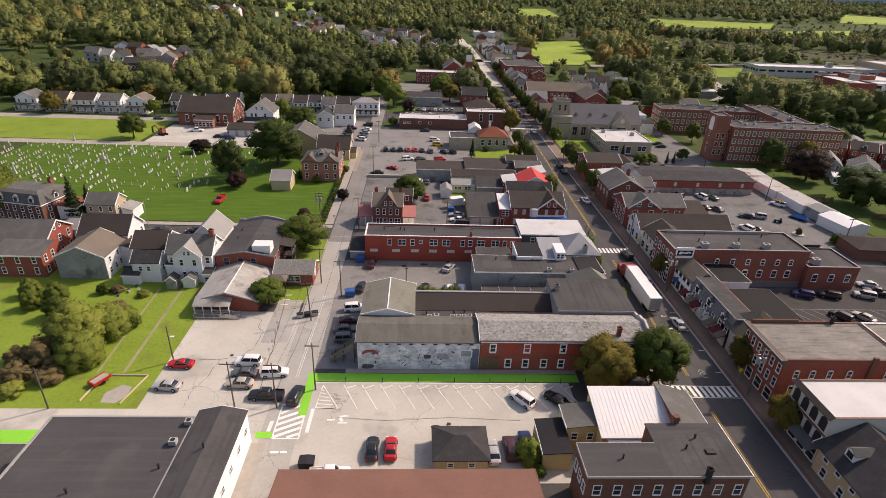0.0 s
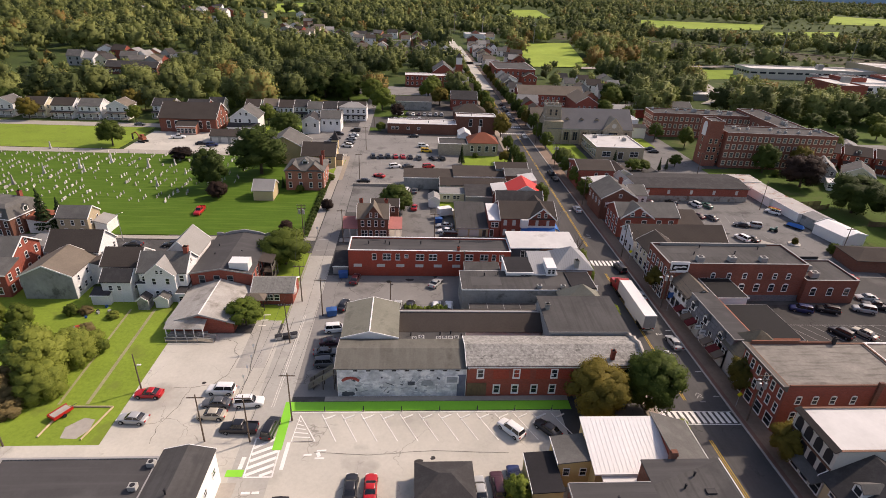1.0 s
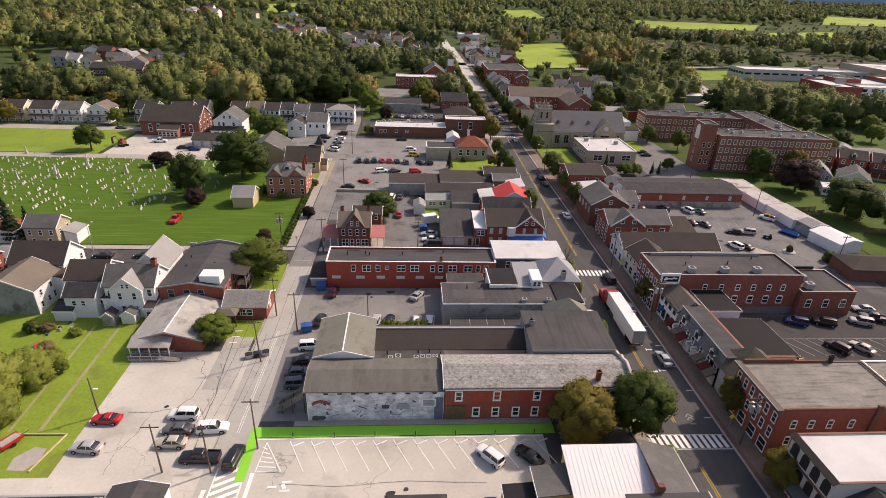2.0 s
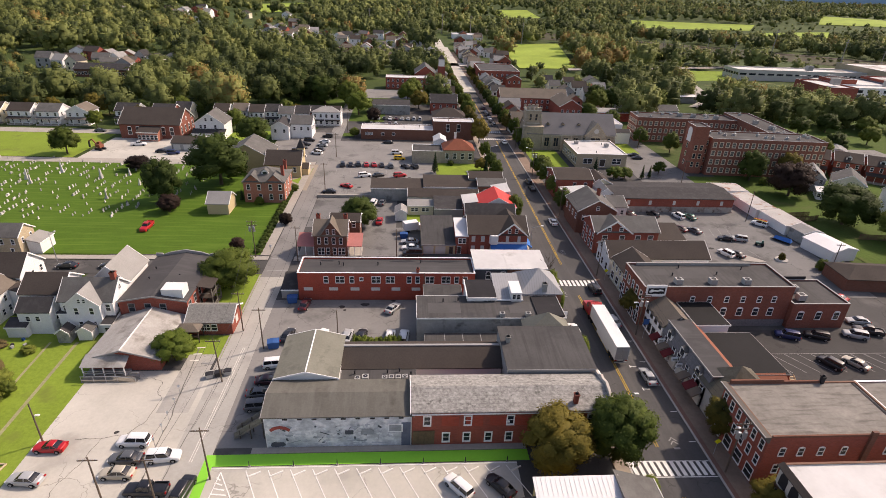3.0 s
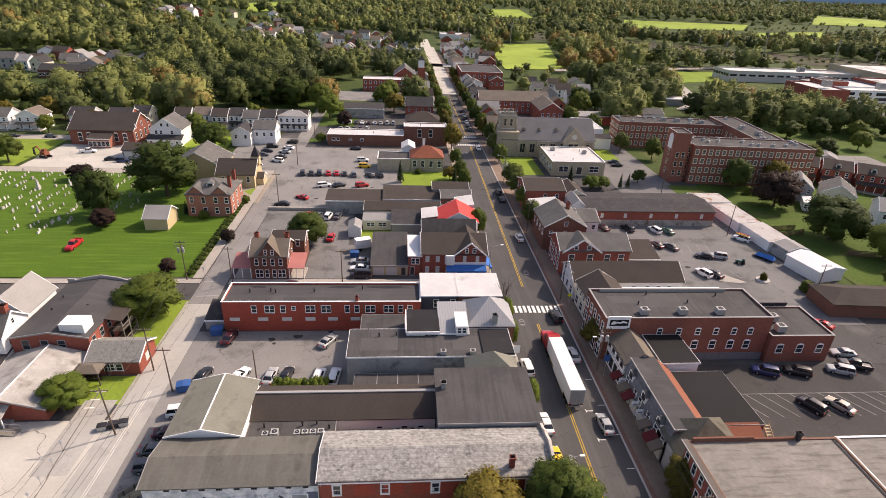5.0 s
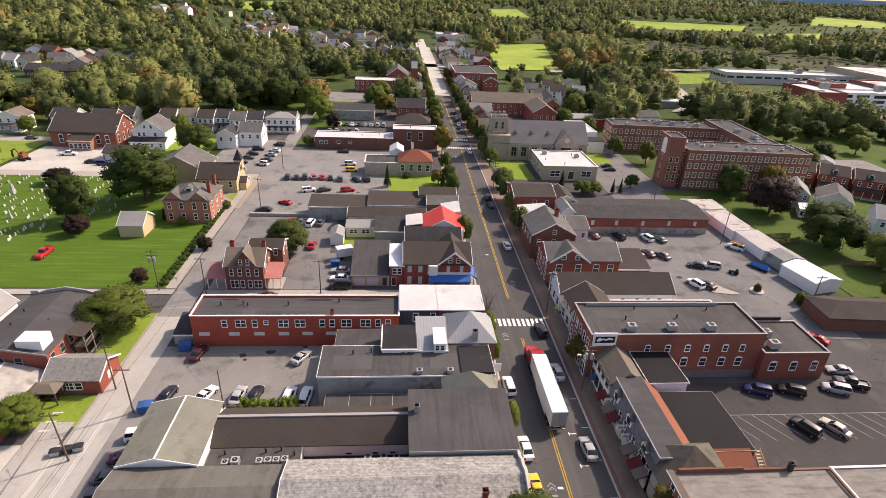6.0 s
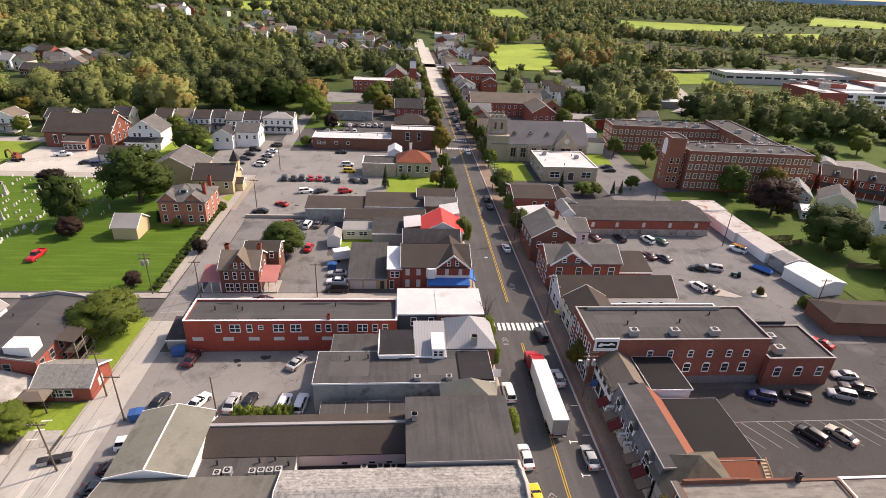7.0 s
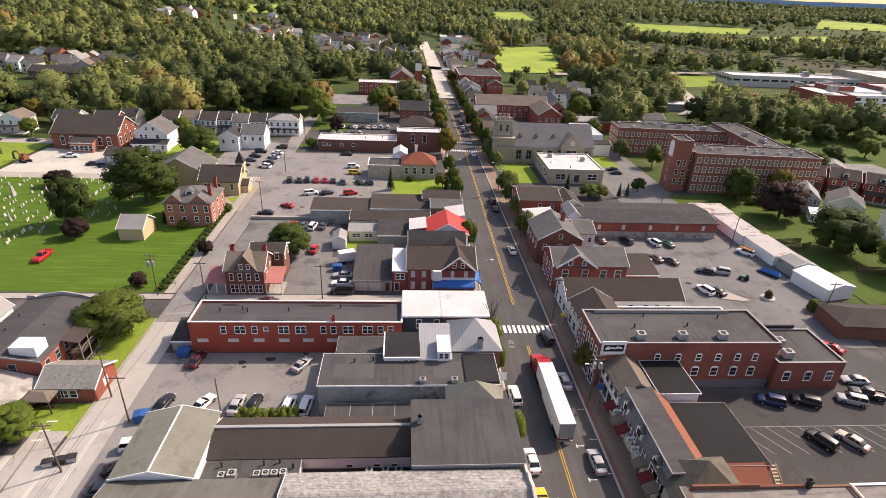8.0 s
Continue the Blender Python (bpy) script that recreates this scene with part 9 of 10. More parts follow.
for x_ in (-0.7, -2.6, -4.2):
    for s in (-0.7, 0.7):
        part("post", Geo().box(x_ - 0.07, s - 0.07, 0, x_ + 0.07, s + 0.07, 4.4 + (x_ + 0.7) * 0.74), stair, mat=WOOD_DARK)

for x_, y_ in ((2.8, 86.0), (4.1, 86.1), (7.2, 86.1), (8.3, 86.2), (9.4, 86.2), (10.5, 86.3)):
    condenser(x_, y_, 4.16, 1.15 if x_ == 4.1 else 0.95)
for x_, y_, z_ in ((2.2, 88.0, 4.16), (7.6, 88.2, 4.16), (9.6, 88.5, 4.16), (11.5, 87.6, 4.16), (-8, 122.4, 6.26), (-4, 122.8, 6.26), (-3, 122.2, 6.26), (4.5, 122.5, 6.26), (14, 123.6, 6.26), (18, 107, 6.36), (21, 107.4, 6.36), (67, 113, 9.1), (70, 116.5, 9.1), (84, 116, 9.1), (77, 113.5, 9.1),
                    (-31.8, 49.6, 5.86), (-41, 46, 5.86), (-27, 52, 6.9), (36, 50.6, 8.08), (27, 49, 8.08), (38, 52.4, 8.08), (80, 225, 5.1), (86, 220, 5.1), (92, 232, 5.1), (10, 256, 4.4), (17, 258, 4.4), (30, 258, 7.7)):
    vent(x_, y_, z_)
for x_, y_, z_ in ((-30.9, 57.2, 5.86), (-31.6, 53.6, 5.86), (29.0, 101.9, 6.36), (34.0, 101.9, 6.36), (21.4, 88.4, 2.06), (23.6, 88.4, 2.06), (25.4, 88.3, 2.06)):
    hvac(x_, y_, z_, 0.8)
hvac(81.5, 233, 5.1, 1.3)
hvac(93, 229, 5.1, 1.3)


# ---- the cracked lot, its cracks, lines and small signs ----
def polyline(pts, w):
    return [(*p, *q, w) for p, q in zip(pts, pts[1:])]


TAR = surface("tarred_crack", (0.15, 0.142, 0.125), 0.9, 0.3, 0.3, 3, 0.5)
PAINT_LANE = surface("faded_lane_paint", (0.6, 0.585, 0.53), 0.85, 0.25, 0.35, 2, 0.5)
rc = random.Random(77)


def rough(pts, amount=0.35, cuts=5):
    """A line broken up into short crooked stretches."""
    out = [pts[0]]
    for p, q in zip(pts, pts[1:]):
        out += [(p[0] + (q[0] - p[0]) * i / cuts + rc.uniform(-amount, amount), p[1] + (q[1] - p[1]) * i / cuts + rc.uniform(-amount, amount)) for i in range(1, cuts)] + [q]
    return out


def crack(pts, amount, w, z, label):
    g = Geo()
    for ln in polyline(rough(pts, amount), w):
        strip(g, *ln[:4], ln[4] * rc.uniform(0.6, 1.3), z)
    single("crack", g, TAR, label, "road marking", "", "structure")


crack([(-38.4, 78.8), (-34.7, 78.8), (-31.4, 79.5), (-29.6, 82.3), (-29.2, 87.1), (-30.6, 89.1), (-30.7, 91.4), (-33.0, 92.6), (-35.6, 92.3)], 0.14, 0.09, 0.04, "crooked dark crack across the old asphalt")
crack([(-27.8, 101.2), (-26.7, 88.2), (-26.1, 82.2), (-26.1, 76.6), (-25.7, 74.4), (-25.6, 68.0)], 0.1, 0.17, 0.044, "dark ragged joint along the parking strip")
crack([(-34.7, 78.8), (-35.2, 74.0), (-36.6, 70.0), (-36.3, 66.5)], 0.15, 0.07, 0.04, "thin dark crack across the old asphalt")
crack([(-21.7, 100.3), (-21.8, 90.5), (-22.1, 81.9), (-22.6, 76), (-22.8, 70)], 0.05, 0.1, 0.046, "dark straight seam along the lane")
crack([(-12, 64.5), (-4, 63.9), (6, 64.6), (17, 64.0)], 0.08, 0.07, 0.046, "dark seam in the asphalt")
markings("edge_line", polyline([(-19.8, 101), (-20.0, 88), (-20.3, 74)], 0.1) + polyline([(-19.45, 101), (-19.65, 88), (-19.95, 74)], 0.1), 0.046, PAINT_LANE, "twin faded white edge lines of the lane")
markings("bay_marking", [(-28.2, 97.2 + 1.9 * i, -26.7, 97.3 + 1.9 * i, 0.3) for i in range(3)], 0.048, PAINT_LANE, "faded white stop bars in the parking strip")
for x_, y_ in ((-26.8, 88.6), (-26.4, 85.5), (-26.3, 82.5), (-26.2, 79.9), (-26.2, 77.1)):
    ob = thing("parking_sign", "small white parking sign on a thin post", "road sign", pose(x_, y_, 0.02, 0, 0, 20), "parking signs")
    part("post", shared("park_post", "post", METAL_GREY, lambda: Geo().tube((0, 0, 0), (0, 0, 1.7), 0.035, 0.03, 6)), ob)
    part("plate", shared("park_plate", "plate", SIGN_WHITE, lambda: Geo().box(-0.16, -0.05, 1.3, 0.16, -0.03, 1.8)), ob)
pav = thing("pavilion", "small brown shelter with a hipped roof on posts", "shelter", pose(-30.3, 104.1, 0))
part("roof", loft([[(-2.3, -1.7, 2.5), (2.3, -1.7, 2.5), (2.3, 1.2, 2.5), (-2.3, 1.2, 2.5)], [(-2.3, -1.7, 2.62), (2.3, -1.7, 2.62), (2.3, 1.2, 2.62), (-2.3, 1.2, 2.62)], [(-0.9, -0.3, 3.4), (0.9, -0.3, 3.4), (0.9, -0.1, 3.4), (-0.9, -0.1, 3.4)]]), pav, mat=ROOF_TAN)
for x_ in (-2.0, 2.0):
    for y_ in (-1.45, 0.9):
        part("post", Geo().box(x_ - 0.08, y_ - 0.08, 0, x_ + 0.08, y_ + 0.08, 2.55), pav, mat=WOOD_DARK)
part("bench", Geo().box(-1.6, -0.3, 0.35, 1.6, 0.2, 0.5).box(-1.5, -0.2, 0, -1.3, 0.1, 0.35).box(1.3, -0.2, 0, 1.5, 0.1, 0.35), pav, mat=WOOD_DARK)
ramp = thing("access_ramp", "low timber ramp with rails before the club house", "ramp", pose(-39.6, 92.2, 0))
part("deck", Geo().extrude([(-4.4, 0.45), (1.6, 0.45), (4.6, 0.02), (-4.4, 0.02)], "y", -0.7, 0.7), ramp, mat=WOOD_GREY)
for y_ in (-0.7, 0.7):
    part("rail", Geo().extrude([(-4.4, 1.3), (1.6, 1.3), (4.6, 0.9), (4.6, 0.8), (1.6, 1.2), (-4.4, 1.2)], "y", y_ - 0.04, y_ + 0.04), ramp, mat=METAL_GREY)
    for x_ in (-4.3, -2.3, -0.3, 1.6, 4.5):
        part("post", Geo().box(x_ - 0.04, y_ - 0.04, 0, x_ + 0.04, y_ + 0.04, 1.25 if x_ < 2 else 0.9), ramp, mat=METAL_GREY)
for x_, y_ in ((-33.4, 112.0), (-33.2, 120.5)):
    vent(x_, y_, 5.75, 0.5, 0.22)
for x_, y_ in ((-36.2, 117.5), (-41.8, 116.2), (-38.8, 122.0), (-42.2, 120.6)):
    vent(x_, y_, 6.1, 0.45, 0.12)
# ---- bollards, wheel stops, poles and signs ----
for i in range(7):
    ob = thing("bollard", "short dark bollard on the green strip", "bollard", pose(-11.6 + 6.2 * i, 73.0, 0.02), "bollards")
    part("post", shared("bollard", "post", METAL_DARK, lambda: Geo().tube((0, 0, 0), (0, 0, 1.0), 0.07, 0.06, 8)), ob)
    part("base", shared("bollard_base", "base", CONCRETE, lambda: Geo().tube((0, 0, 0), (0, 0, 0.08), 0.2, 0.2, 8)), ob)
for i in range(13):
    ob = single("wheel_stop", shared("wheel_stop", "wheel_stop", PAINT_LINE, lambda: Geo().extrude([(-0.12, 0), (0.12, 0), (0.08, 0.14), (-0.08, 0.14)], "y", -0.95, 0.95)), None, "pale concrete wheel stop in a parking bay", "wheel stop", "wheel stops", "", pose(-10.6 + 3.1 * i, 71.6, 0.02, 0, 0, -62))


def utility_pole(x, y, h=9.5, arms=1, transformers=0, lamp=0, lean=0.0):
    ob = thing("utility_pole", "weathered timber utility pole" + (" with grey transformers" if transformers else " beside the road"), "utility pole", pose(x, y, 0, 0, lean, 0), "utility poles")
    part("pole", shared(("pole", h), "pole", WOOD_POLE, lambda: Geo().tube((0, 0, -0.2), (0, 0, h), 0.14, 0.085, 8)), ob)
    for i in range(arms):
        a = part("crossarm", shared("crossarm", "crossarm", WOOD_POLE, lambda: Geo().box(-1.2, -0.2, -0.07, 1.2, -0.08, 0.07)), ob, "", pose(0, 0, h - 0.4 - 0.9 * i))
        for u in (-1.05, -0.5, 0.5, 1.05):
            part("insulator", shared("insulator", "insulator", METAL_GREY, lambda: Geo().tube((0, -0.14, 0.05), (0, -0.14, 0.22), 0.06, 0.04, 6)), a, "", pose(u, 0, 0))
    for i in range(transformers):
        part("transformer", shared("transformer", "transformer", METAL_GREY, lambda: Geo().tube((0, 0, -0.55), (0, 0, 0.55), 0.3, 0.3, 10).dome(0, 0, 0.55, 0.3, 0.3, 0.12)), ob, "", pose((-0.5, 0.5, 0)[i], -0.4 if i < 2 else 0.45, h - 2.2))
    if lamp:
        ar = part("lamp_arm", Geo().tube((0, 0, h - 2.6), (lamp, 0, h - 2.1), 0.05, 0.04, 6), ob, mat=METAL_GREY)
        part("lamp_head", Geo().box(lamp - 0.3, -0.14, h - 2.2, lamp + 0.35, 0.14, h - 2.05), ar, mat=METAL_WHITE)
    return (x, y, h)


LANE_POLES = [utility_pole(-16.4, 71.0, 9.5), utility_pole(-16.0, 100.8, 9.0), utility_pole(-15.8, 136.0, 9.5), utility_pole(-15.8, 186.5, 9.5), utility_pole(-16.4, 224.3, 9.5), utility_pole(-15.5, 262, 9.5)]
WEST_POLES = [utility_pole(-28.5, 66.9, 9.0), utility_pole(-21.8, 66.7, 9.0), utility_pole(-20.8, 91.4, 9.0, lean=-2), utility_pole(-21.2, 106.4, 9.0), utility_pole(-26.5, 138.2, 10, 2, 3)]
OTHER_POLES = [utility_pole(-42.5, 78.2, 7.5, 0, lamp=0.6), utility_pole(-56.9, 66.4, 8.0), utility_pole(-2.0, 100.6, 8.5, 0), utility_pole(8.4, 137.0, 8.5), utility_pole(14.6, 117.5, 7.0, 0)]
EAST_POLES = [utility_pole(57.5, 70, 10, 2, 3), utility_pole(57.5, 104.4, 10, 2, 3, -1.6), utility_pole(57.4, 129.2, 10, 1), utility_pole(57.5, 166, 10, 2), utility_pole(57.5, 205, 10, 2, 2), utility_pole(57.5, 240, 10, 1)]
FAR_POLES = [utility_pole(118.3, 130, 9), utility_pole(116.5, 164.5, 10, 0), utility_pole(112.1, 199.2, 9), utility_pole(114, 246, 9)]


def wires(name, poles, offs):
    """Sagging wires from pole to pole, each its own part."""
    root = thing(name, "thin black overhead wires strung between the poles", "wires", kind="structure")
    for (xa, ya, ha), (xb, yb, hb) in zip(poles, poles[1:]):
        for o in offs:
            g = Geo()
            pts = []
            for i in range(9):
                t = i / 8
                pts.append((xa + (xb - xa) * t + o, ya + (yb - ya) * t, ha + (hb - ha) * t - 0.3 - 0.9 * 4 * t * (1 - t)))
            for a, b in zip(pts, pts[1:]):
                g.tube(a, b, 0.022, 0.022, 4)
            part("wire", g, root, mat=METAL_DARK)


wires("overhead_wires", LANE_POLES, (-1.0, 1.0))
wires("overhead_wires", WEST_POLES[1:], (-0.9, 0.9))
wires("overhead_wires", EAST_POLES, (-1.0, 0.0, 1.0))


def street_lamp(x, y, reach, h=8.0, z=0.15):
    ob = thing("street_lamp", "tall grey street lamp leaning over the road", "street lamp", pose(x, y, z), "street lamps")
    part("pole", Geo().tube((0, 0, 0), (0, 0, h), 0.11, 0.07, 8), ob, mat=METAL_GREY)
    part("arm", Geo().tube((0, 0, h - 0.2), (reach, 0, h + 0.4), 0.05, 0.04, 6), ob, mat=METAL_GREY)
    part("head", Geo().box(min(reach, reach * 1.3), -0.16, h + 0.3, max(reach, reach * 1.3), 0.16, h + 0.45), ob, mat=METAL_WHITE)


street_lamp(42.8, 77.5, 2.2)
street_lamp(42.8, 140.0, 2.2)
street_lamp(-72.0, 135.4, 1.2, 7.5, 0)
street_lamp(58.6, 213, -2.0)
street_lamp(42.8, 215, 2.0)


def road_sign(x, y, shape, mat, label, h=2.6, size=0.75):
    ob = thing("road_sign", label, "road sign", pose(x, y, 0.15))
    part("post", Geo().tube((0, 0, 0), (0, 0, h), 0.04, 0.04, 6), ob, mat=METAL_GREY)
    if shape == "diamond":
        g = Geo().extrude([(0, h - size * 0.7), (size * 0.7, h), (0, h + size * 0.7), (-size * 0.7, h)], "y", -0.05, -0.02)
    else:
        g = Geo().box(-size / 2, -0.05, h - size * 0.6, size / 2, -0.02, h + size * 0.6)
    part("plate", g, ob, mat=mat)


road_sign(57.5, 73.4, "diamond", SIGN_YELLOW, "yellow diamond crossing sign on a post")
road_sign(58.6, 127.0, "diamond", SIGN_YELLOW, "yellow diamond crossing sign on a post")
road_sign(-23.0, 139.4, "box", SIGN_WHITE, "small white street sign on a post", 2.4, 0.5)
road_sign(42.8, 107.0, "box", SIGN_WHITE, "white shop sign on a post", 3.2, 1.4)
road_sign(58.4, 103.2, "box", BIN_BLUE, "blue banner sign on a post", 4.0, 1.1)
single("stone_wall", Geo().box(41.6, 75.8, 0, 42.0, 85.2, 6.0), PLASTER_OLD, "flaking plastered flank wall by the pavement", "wall", kind="structure")


# ---- graveyard ----
def stone_slab():
    return Geo().box(-0.4, -0.16, -0.1, 0.4, 0.16, 0.14).extrude([(-0.32, 0.14), (0.32, 0.14), (0.32, 0.85), (0.2, 1.0), (0, 1.05), (-0.2, 1.0), (-0.32, 0.85)], "y", -0.08, 0.08)


def stone_block():
    return Geo().box(-0.65, -0.3, -0.1, 0.65, 0.3, 0.18).box(-0.5, -0.2, 0.18, 0.5, 0.2, 0.8)


def obelisk():
    g = Geo().box(-0.6, -0.6, -0.1, 0.6, 0.6, 0.3).box(-0.45, -0.45, 0.3, 0.45, 0.45, 1.1)
    g.add([(-0.3, -0.3, 1.1), (0.3, -0.3, 1.1), (0.3, 0.3, 1.1), (-0.3, 0.3, 1.1), (-0.18, -0.18, 3.4), (0.18, -0.18, 3.4), (0.18, 0.18, 3.4), (-0.18, 0.18, 3.4), (0, 0, 3.8)],
          [(0, 1, 5, 4), (1, 2, 6, 5), (2, 3, 7, 6), (3, 0, 4, 7), (4, 5, 8), (5, 6, 8), (6, 7, 8), (7, 4, 8)])
    return g


STONES = [("slab", stone_slab().mesh("gravestone", MARBLE), "small weathered upright gravestone in the lawn"), ("block", stone_block().mesh("gravestone", MARBLE), "low pale block gravestone in the lawn"), ("obelisk", obelisk().mesh("gravestone", MARBLE), "tall pale obelisk monument in the lawn")]
rng = random.Random(4)
made = 0
crowd = Geo()
for r_ in range(30):
    gx = -166 + 3.75 * r_
    yy = 157 + max(0, (gx + 92) * 0.2) + rng.uniform(0, 4)
    while yy < 210:
        yy += rng.choice((1.3, 1.3, 1.5, 1.5, 1.9, 3.0, 7.0))
        if gx > -66 and yy < 178 or gx > -57 or gx < -120 and yy < 166 or rng.random() < 0.1:
            continue
        k = 2 if rng.random() < 0.03 else 1 if rng.random() < 0.25 else 0
        s = rng.uniform(0.6, 0.98)
        m = pose(gx + rng.uniform(-0.5, 0.5), yy, 0, rng.uniform(-4, 4), rng.uniform(-4, 4), 90 + rng.uniform(-12, 12)) @ Matrix.Diagonal((s, s, s, 1))
        if k == 2 or (made < 270 and gx > -118):
            single("gravestone", STONES[k][1], None, STONES[k][2], "gravestone", "gravestones", "", m)
            made += 1
        else:
            g = (stone_slab, stone_block)[k]()
            crowd.add([m @ Vector(p) for p in g.v], g.f)
single("gravestone_rows", crowd, MARBLE, "rows of small weathered gravestones in the lawn", "gravestones", "", "stuff")

# ---- garden clutter on the back lawn ----
fr = thing("timber_border", "rectangle of old timbers round a bare patch", "timber", pose(-47.8, 70.4, 0))
for a, b in (((-5.3, -2.4), (-4.6, 4.0)), ((-4.6, 4.0), (2.6, 3.9)), ((2.6, 3.9), (1.2, -3.0))):
    g = Geo()
    g.tube((a[0], a[1], 0.12), (b[0], b[1], 0.12), 0.16, 0.16, 6)
    part("timber", g, fr, mat=WOOD_PALE)
outline("bare_patch", [(-49.8, 67.8), (-47.4, 67.6), (-46.4, 69.4), (-46.6, 71.6), (-48.4, 72.0), (-50.2, 70.0)], 0.02, CONCRETE, "bare gravel patch in the lawn")
tr = thing("utility_trailer", "small red trailer with a pale load", "trailer", pose(-52.2, 72.6, 0, 0, 0, 62))
part("tray", Geo().box(-1.5, -0.8, 0.45, 1.5, 0.8, 0.6).box(-1.5, -0.85, 0.45, 1.5, -0.75, 0.95).box(-1.5, 0.75, 0.45, 1.5, 0.85, 0.95).box(-1.55, -0.85, 0.45, -1.45, 0.85, 0.95), tr, mat=CAR_PAINT["red"])
part("load", Geo().box(-1.3, -0.7, 0.6, 1.3, 0.7, 0.85), tr, mat=CONCRETE)
for s in (-0.9, 0.9):
    part("wheel", Geo().tube((0, s - 0.1, 0.3), (0, s + 0.1, 0.3), 0.3, 0.3, 10), tr, mat=RUBBER)
part("drawbar", Geo().tube((1.5, 0, 0.5), (2.6, 0, 0.4), 0.05, 0.05, 6), tr, mat=METAL_DARK)
markings("garden_track", [(-55.4, 103, -54.0, 75, 0.45), (-50.6, 103, -49.6, 75, 0.6)], 0.02, surface("worn_track", (0.27, 0.26, 0.14), 0.95, 0.3, 0.3), "pale worn wheel tracks across the lawn", 0.5)
toy = thing("play_slide", "bright blue plastic play slide on the lawn", "toy", pose(-62.5, 94.3, 0, 0, 0, 30))
part("chute", Geo().extrude([(-1.2, 0.1), (0.8, 1.2), (0.8, 1.3), (-1.2, 0.2)], "y", -0.35, 0.35), toy, mat=surface("blue_plastic", (0.06, 0.32, 0.62), 0.4, 0.05, 0.05))
part("tower", Geo().box(0.8, -0.5, 0, 1.7, 0.5, 1.3), toy, "red plastic tower", mat=surface("red_plastic", (0.55, 0.05, 0.04), 0.4, 0.05, 0.05))
rng = random.Random(13)
for i in range(9):
    s = rng.uniform(0.3, 0.7)
    single("garden_bin", Geo().extrude([(-s / 2, 0), (s / 2, 0), (s * 0.6, s * 1.2), (-s * 0.6, s * 1.2)], "y", -s / 2, s / 2), rng.choice((PAINT_WHITE, METAL_DARK, BLOCK_GREY, BIN_BLUE)), "household bin and clutter on the lawn", "bin", "garden clutter", "", pose(rng.uniform(-68, -58), rng.uniform(98, 104), 0, 0, 0, rng.uniform(0, 90)))
ex = thing("excavator", "orange excavator parked by the yard", "excavator", pose(-107, 228, 0, 0, 0, 160))
part("cab", Geo().box(-1.0, -1.0, 1.0, 1.2, 1.0, 2.2).box(-0.2, -0.9, 2.2, 1.0, 0.2, 3.0), ex, mat=CLAD_ORANGE)
part("boom", Geo().extrude([(0.8, 1.6), (3.0, 4.0), (5.0, 3.0), (4.9, 2.7), (3.0, 3.5), (1.2, 1.4)], "y", -0.2, 0.2), ex, mat=CLAD_ORANGE)
part("stick", Geo().extrude([(4.7, 3.0), (5.1, 3.0), (5.4, 0.6), (4.6, 0.4)], "y", -0.18, 0.18), ex, mat=METAL_DARK)
for s in (-0.95, 0.95):
    part("track", Geo().box(-1.6, s - 0.3, 0, 1.6, s + 0.3, 0.8), ex, mat=METAL_DARK)
boat = thing("covered_boat", "boat under a blue tarpaulin by the sheds", "boat", pose(118.6, 149.6, 0, 0, 0, 125))
part("tarpaulin", Geo().add([(-2.4, -0.9, 0.7), (2.4, -0.7, 0.7), (2.4, 0.7, 0.7), (-2.4, 0.9, 0.7), (-2.0, 0, 1.7), (2.0, 0, 1.5)], [(0, 1, 5, 4), (1, 2, 5), (2, 3, 4, 5), (3, 0, 4), (3, 2, 1, 0)]), boat, mat=CANVAS_BLUE)
part("trailer_frame", Geo().box(-2.4, -0.6, 0.3, 3.0, 0.6, 0.45).tube((-0.6, -0.9, 0.3), (-0.6, 0.9, 0.3), 0.3, 0.3, 8), boat, mat=METAL_DARK)
pl = thing("planter", "round kerbed planter with a shrub in the lot", "planter", pose(111.0, 138.3, 0))
part("kerb_ring", Geo().tube((0, 0, 0), (0, 0, 0.3), 1.7, 1.6, 14), pl, mat=CURB)
bush(111.0, 138.3, 2.2, 1.0, "autumn", "planter_shrub")
outline("traffic_island", [(99.5, 137.8), (104, 136.8), (106.2, 137.2), (102, 141.4), (100.8, 141)], 0.12, CONCRETE, "pale kerbed island in the car park")

for i in range(26):
    q = random.Random(100 + i)
    u, v = q.choice(((q.uniform(6, 47), q.uniform(3, 11)), (q.uniform(-6, 36), q.uniform(50, 58)), (q.uniform(40, 48), q.uniform(16, 60))))
    x_, y_ = mill_at(u, v)
    single("roof_vent", shared("mill_vent", "roof_vent", METAL_UNIT, lambda: Geo().box(-0.7, -0.5, 0, 0.7, 0.5, 0.8).tube((0, 0, 0.8), (0, 0, 1.4), 0.25, 0.2, 8)), None, "grey box vent on the mill roof", "vent", "mill roof vents", "", pose(x_, y_, 13.86 if v < 12 else 10.86 if u < 37 else 11.86, 0, 0, q.uniform(0, 90)))
kayak = thing("kayak", "red and yellow kayaks strapped on a car roof", "kayak", pose(119.0, 161.4, 1.78, 0, 0, 130), "")
for y_, nm_ in ((-0.35, "red"), (0.35, "yellow")):
    part("hull", loft([[(x_, y_ - w_, 0.0), (x_, y_ - w_ * 0.5, 0.22), (x_, y_ + w_ * 0.5, 0.22), (x_, y_ + w_, 0.0), (x_, y_, -0.03)] for x_, w_ in ((-1.8, 0.03), (-1.0, 0.24), (0, 0.3), (1.0, 0.24), (1.8, 0.03))]), kayak, nm_ + " plastic hull", mat=CAR_PAINT[nm_])
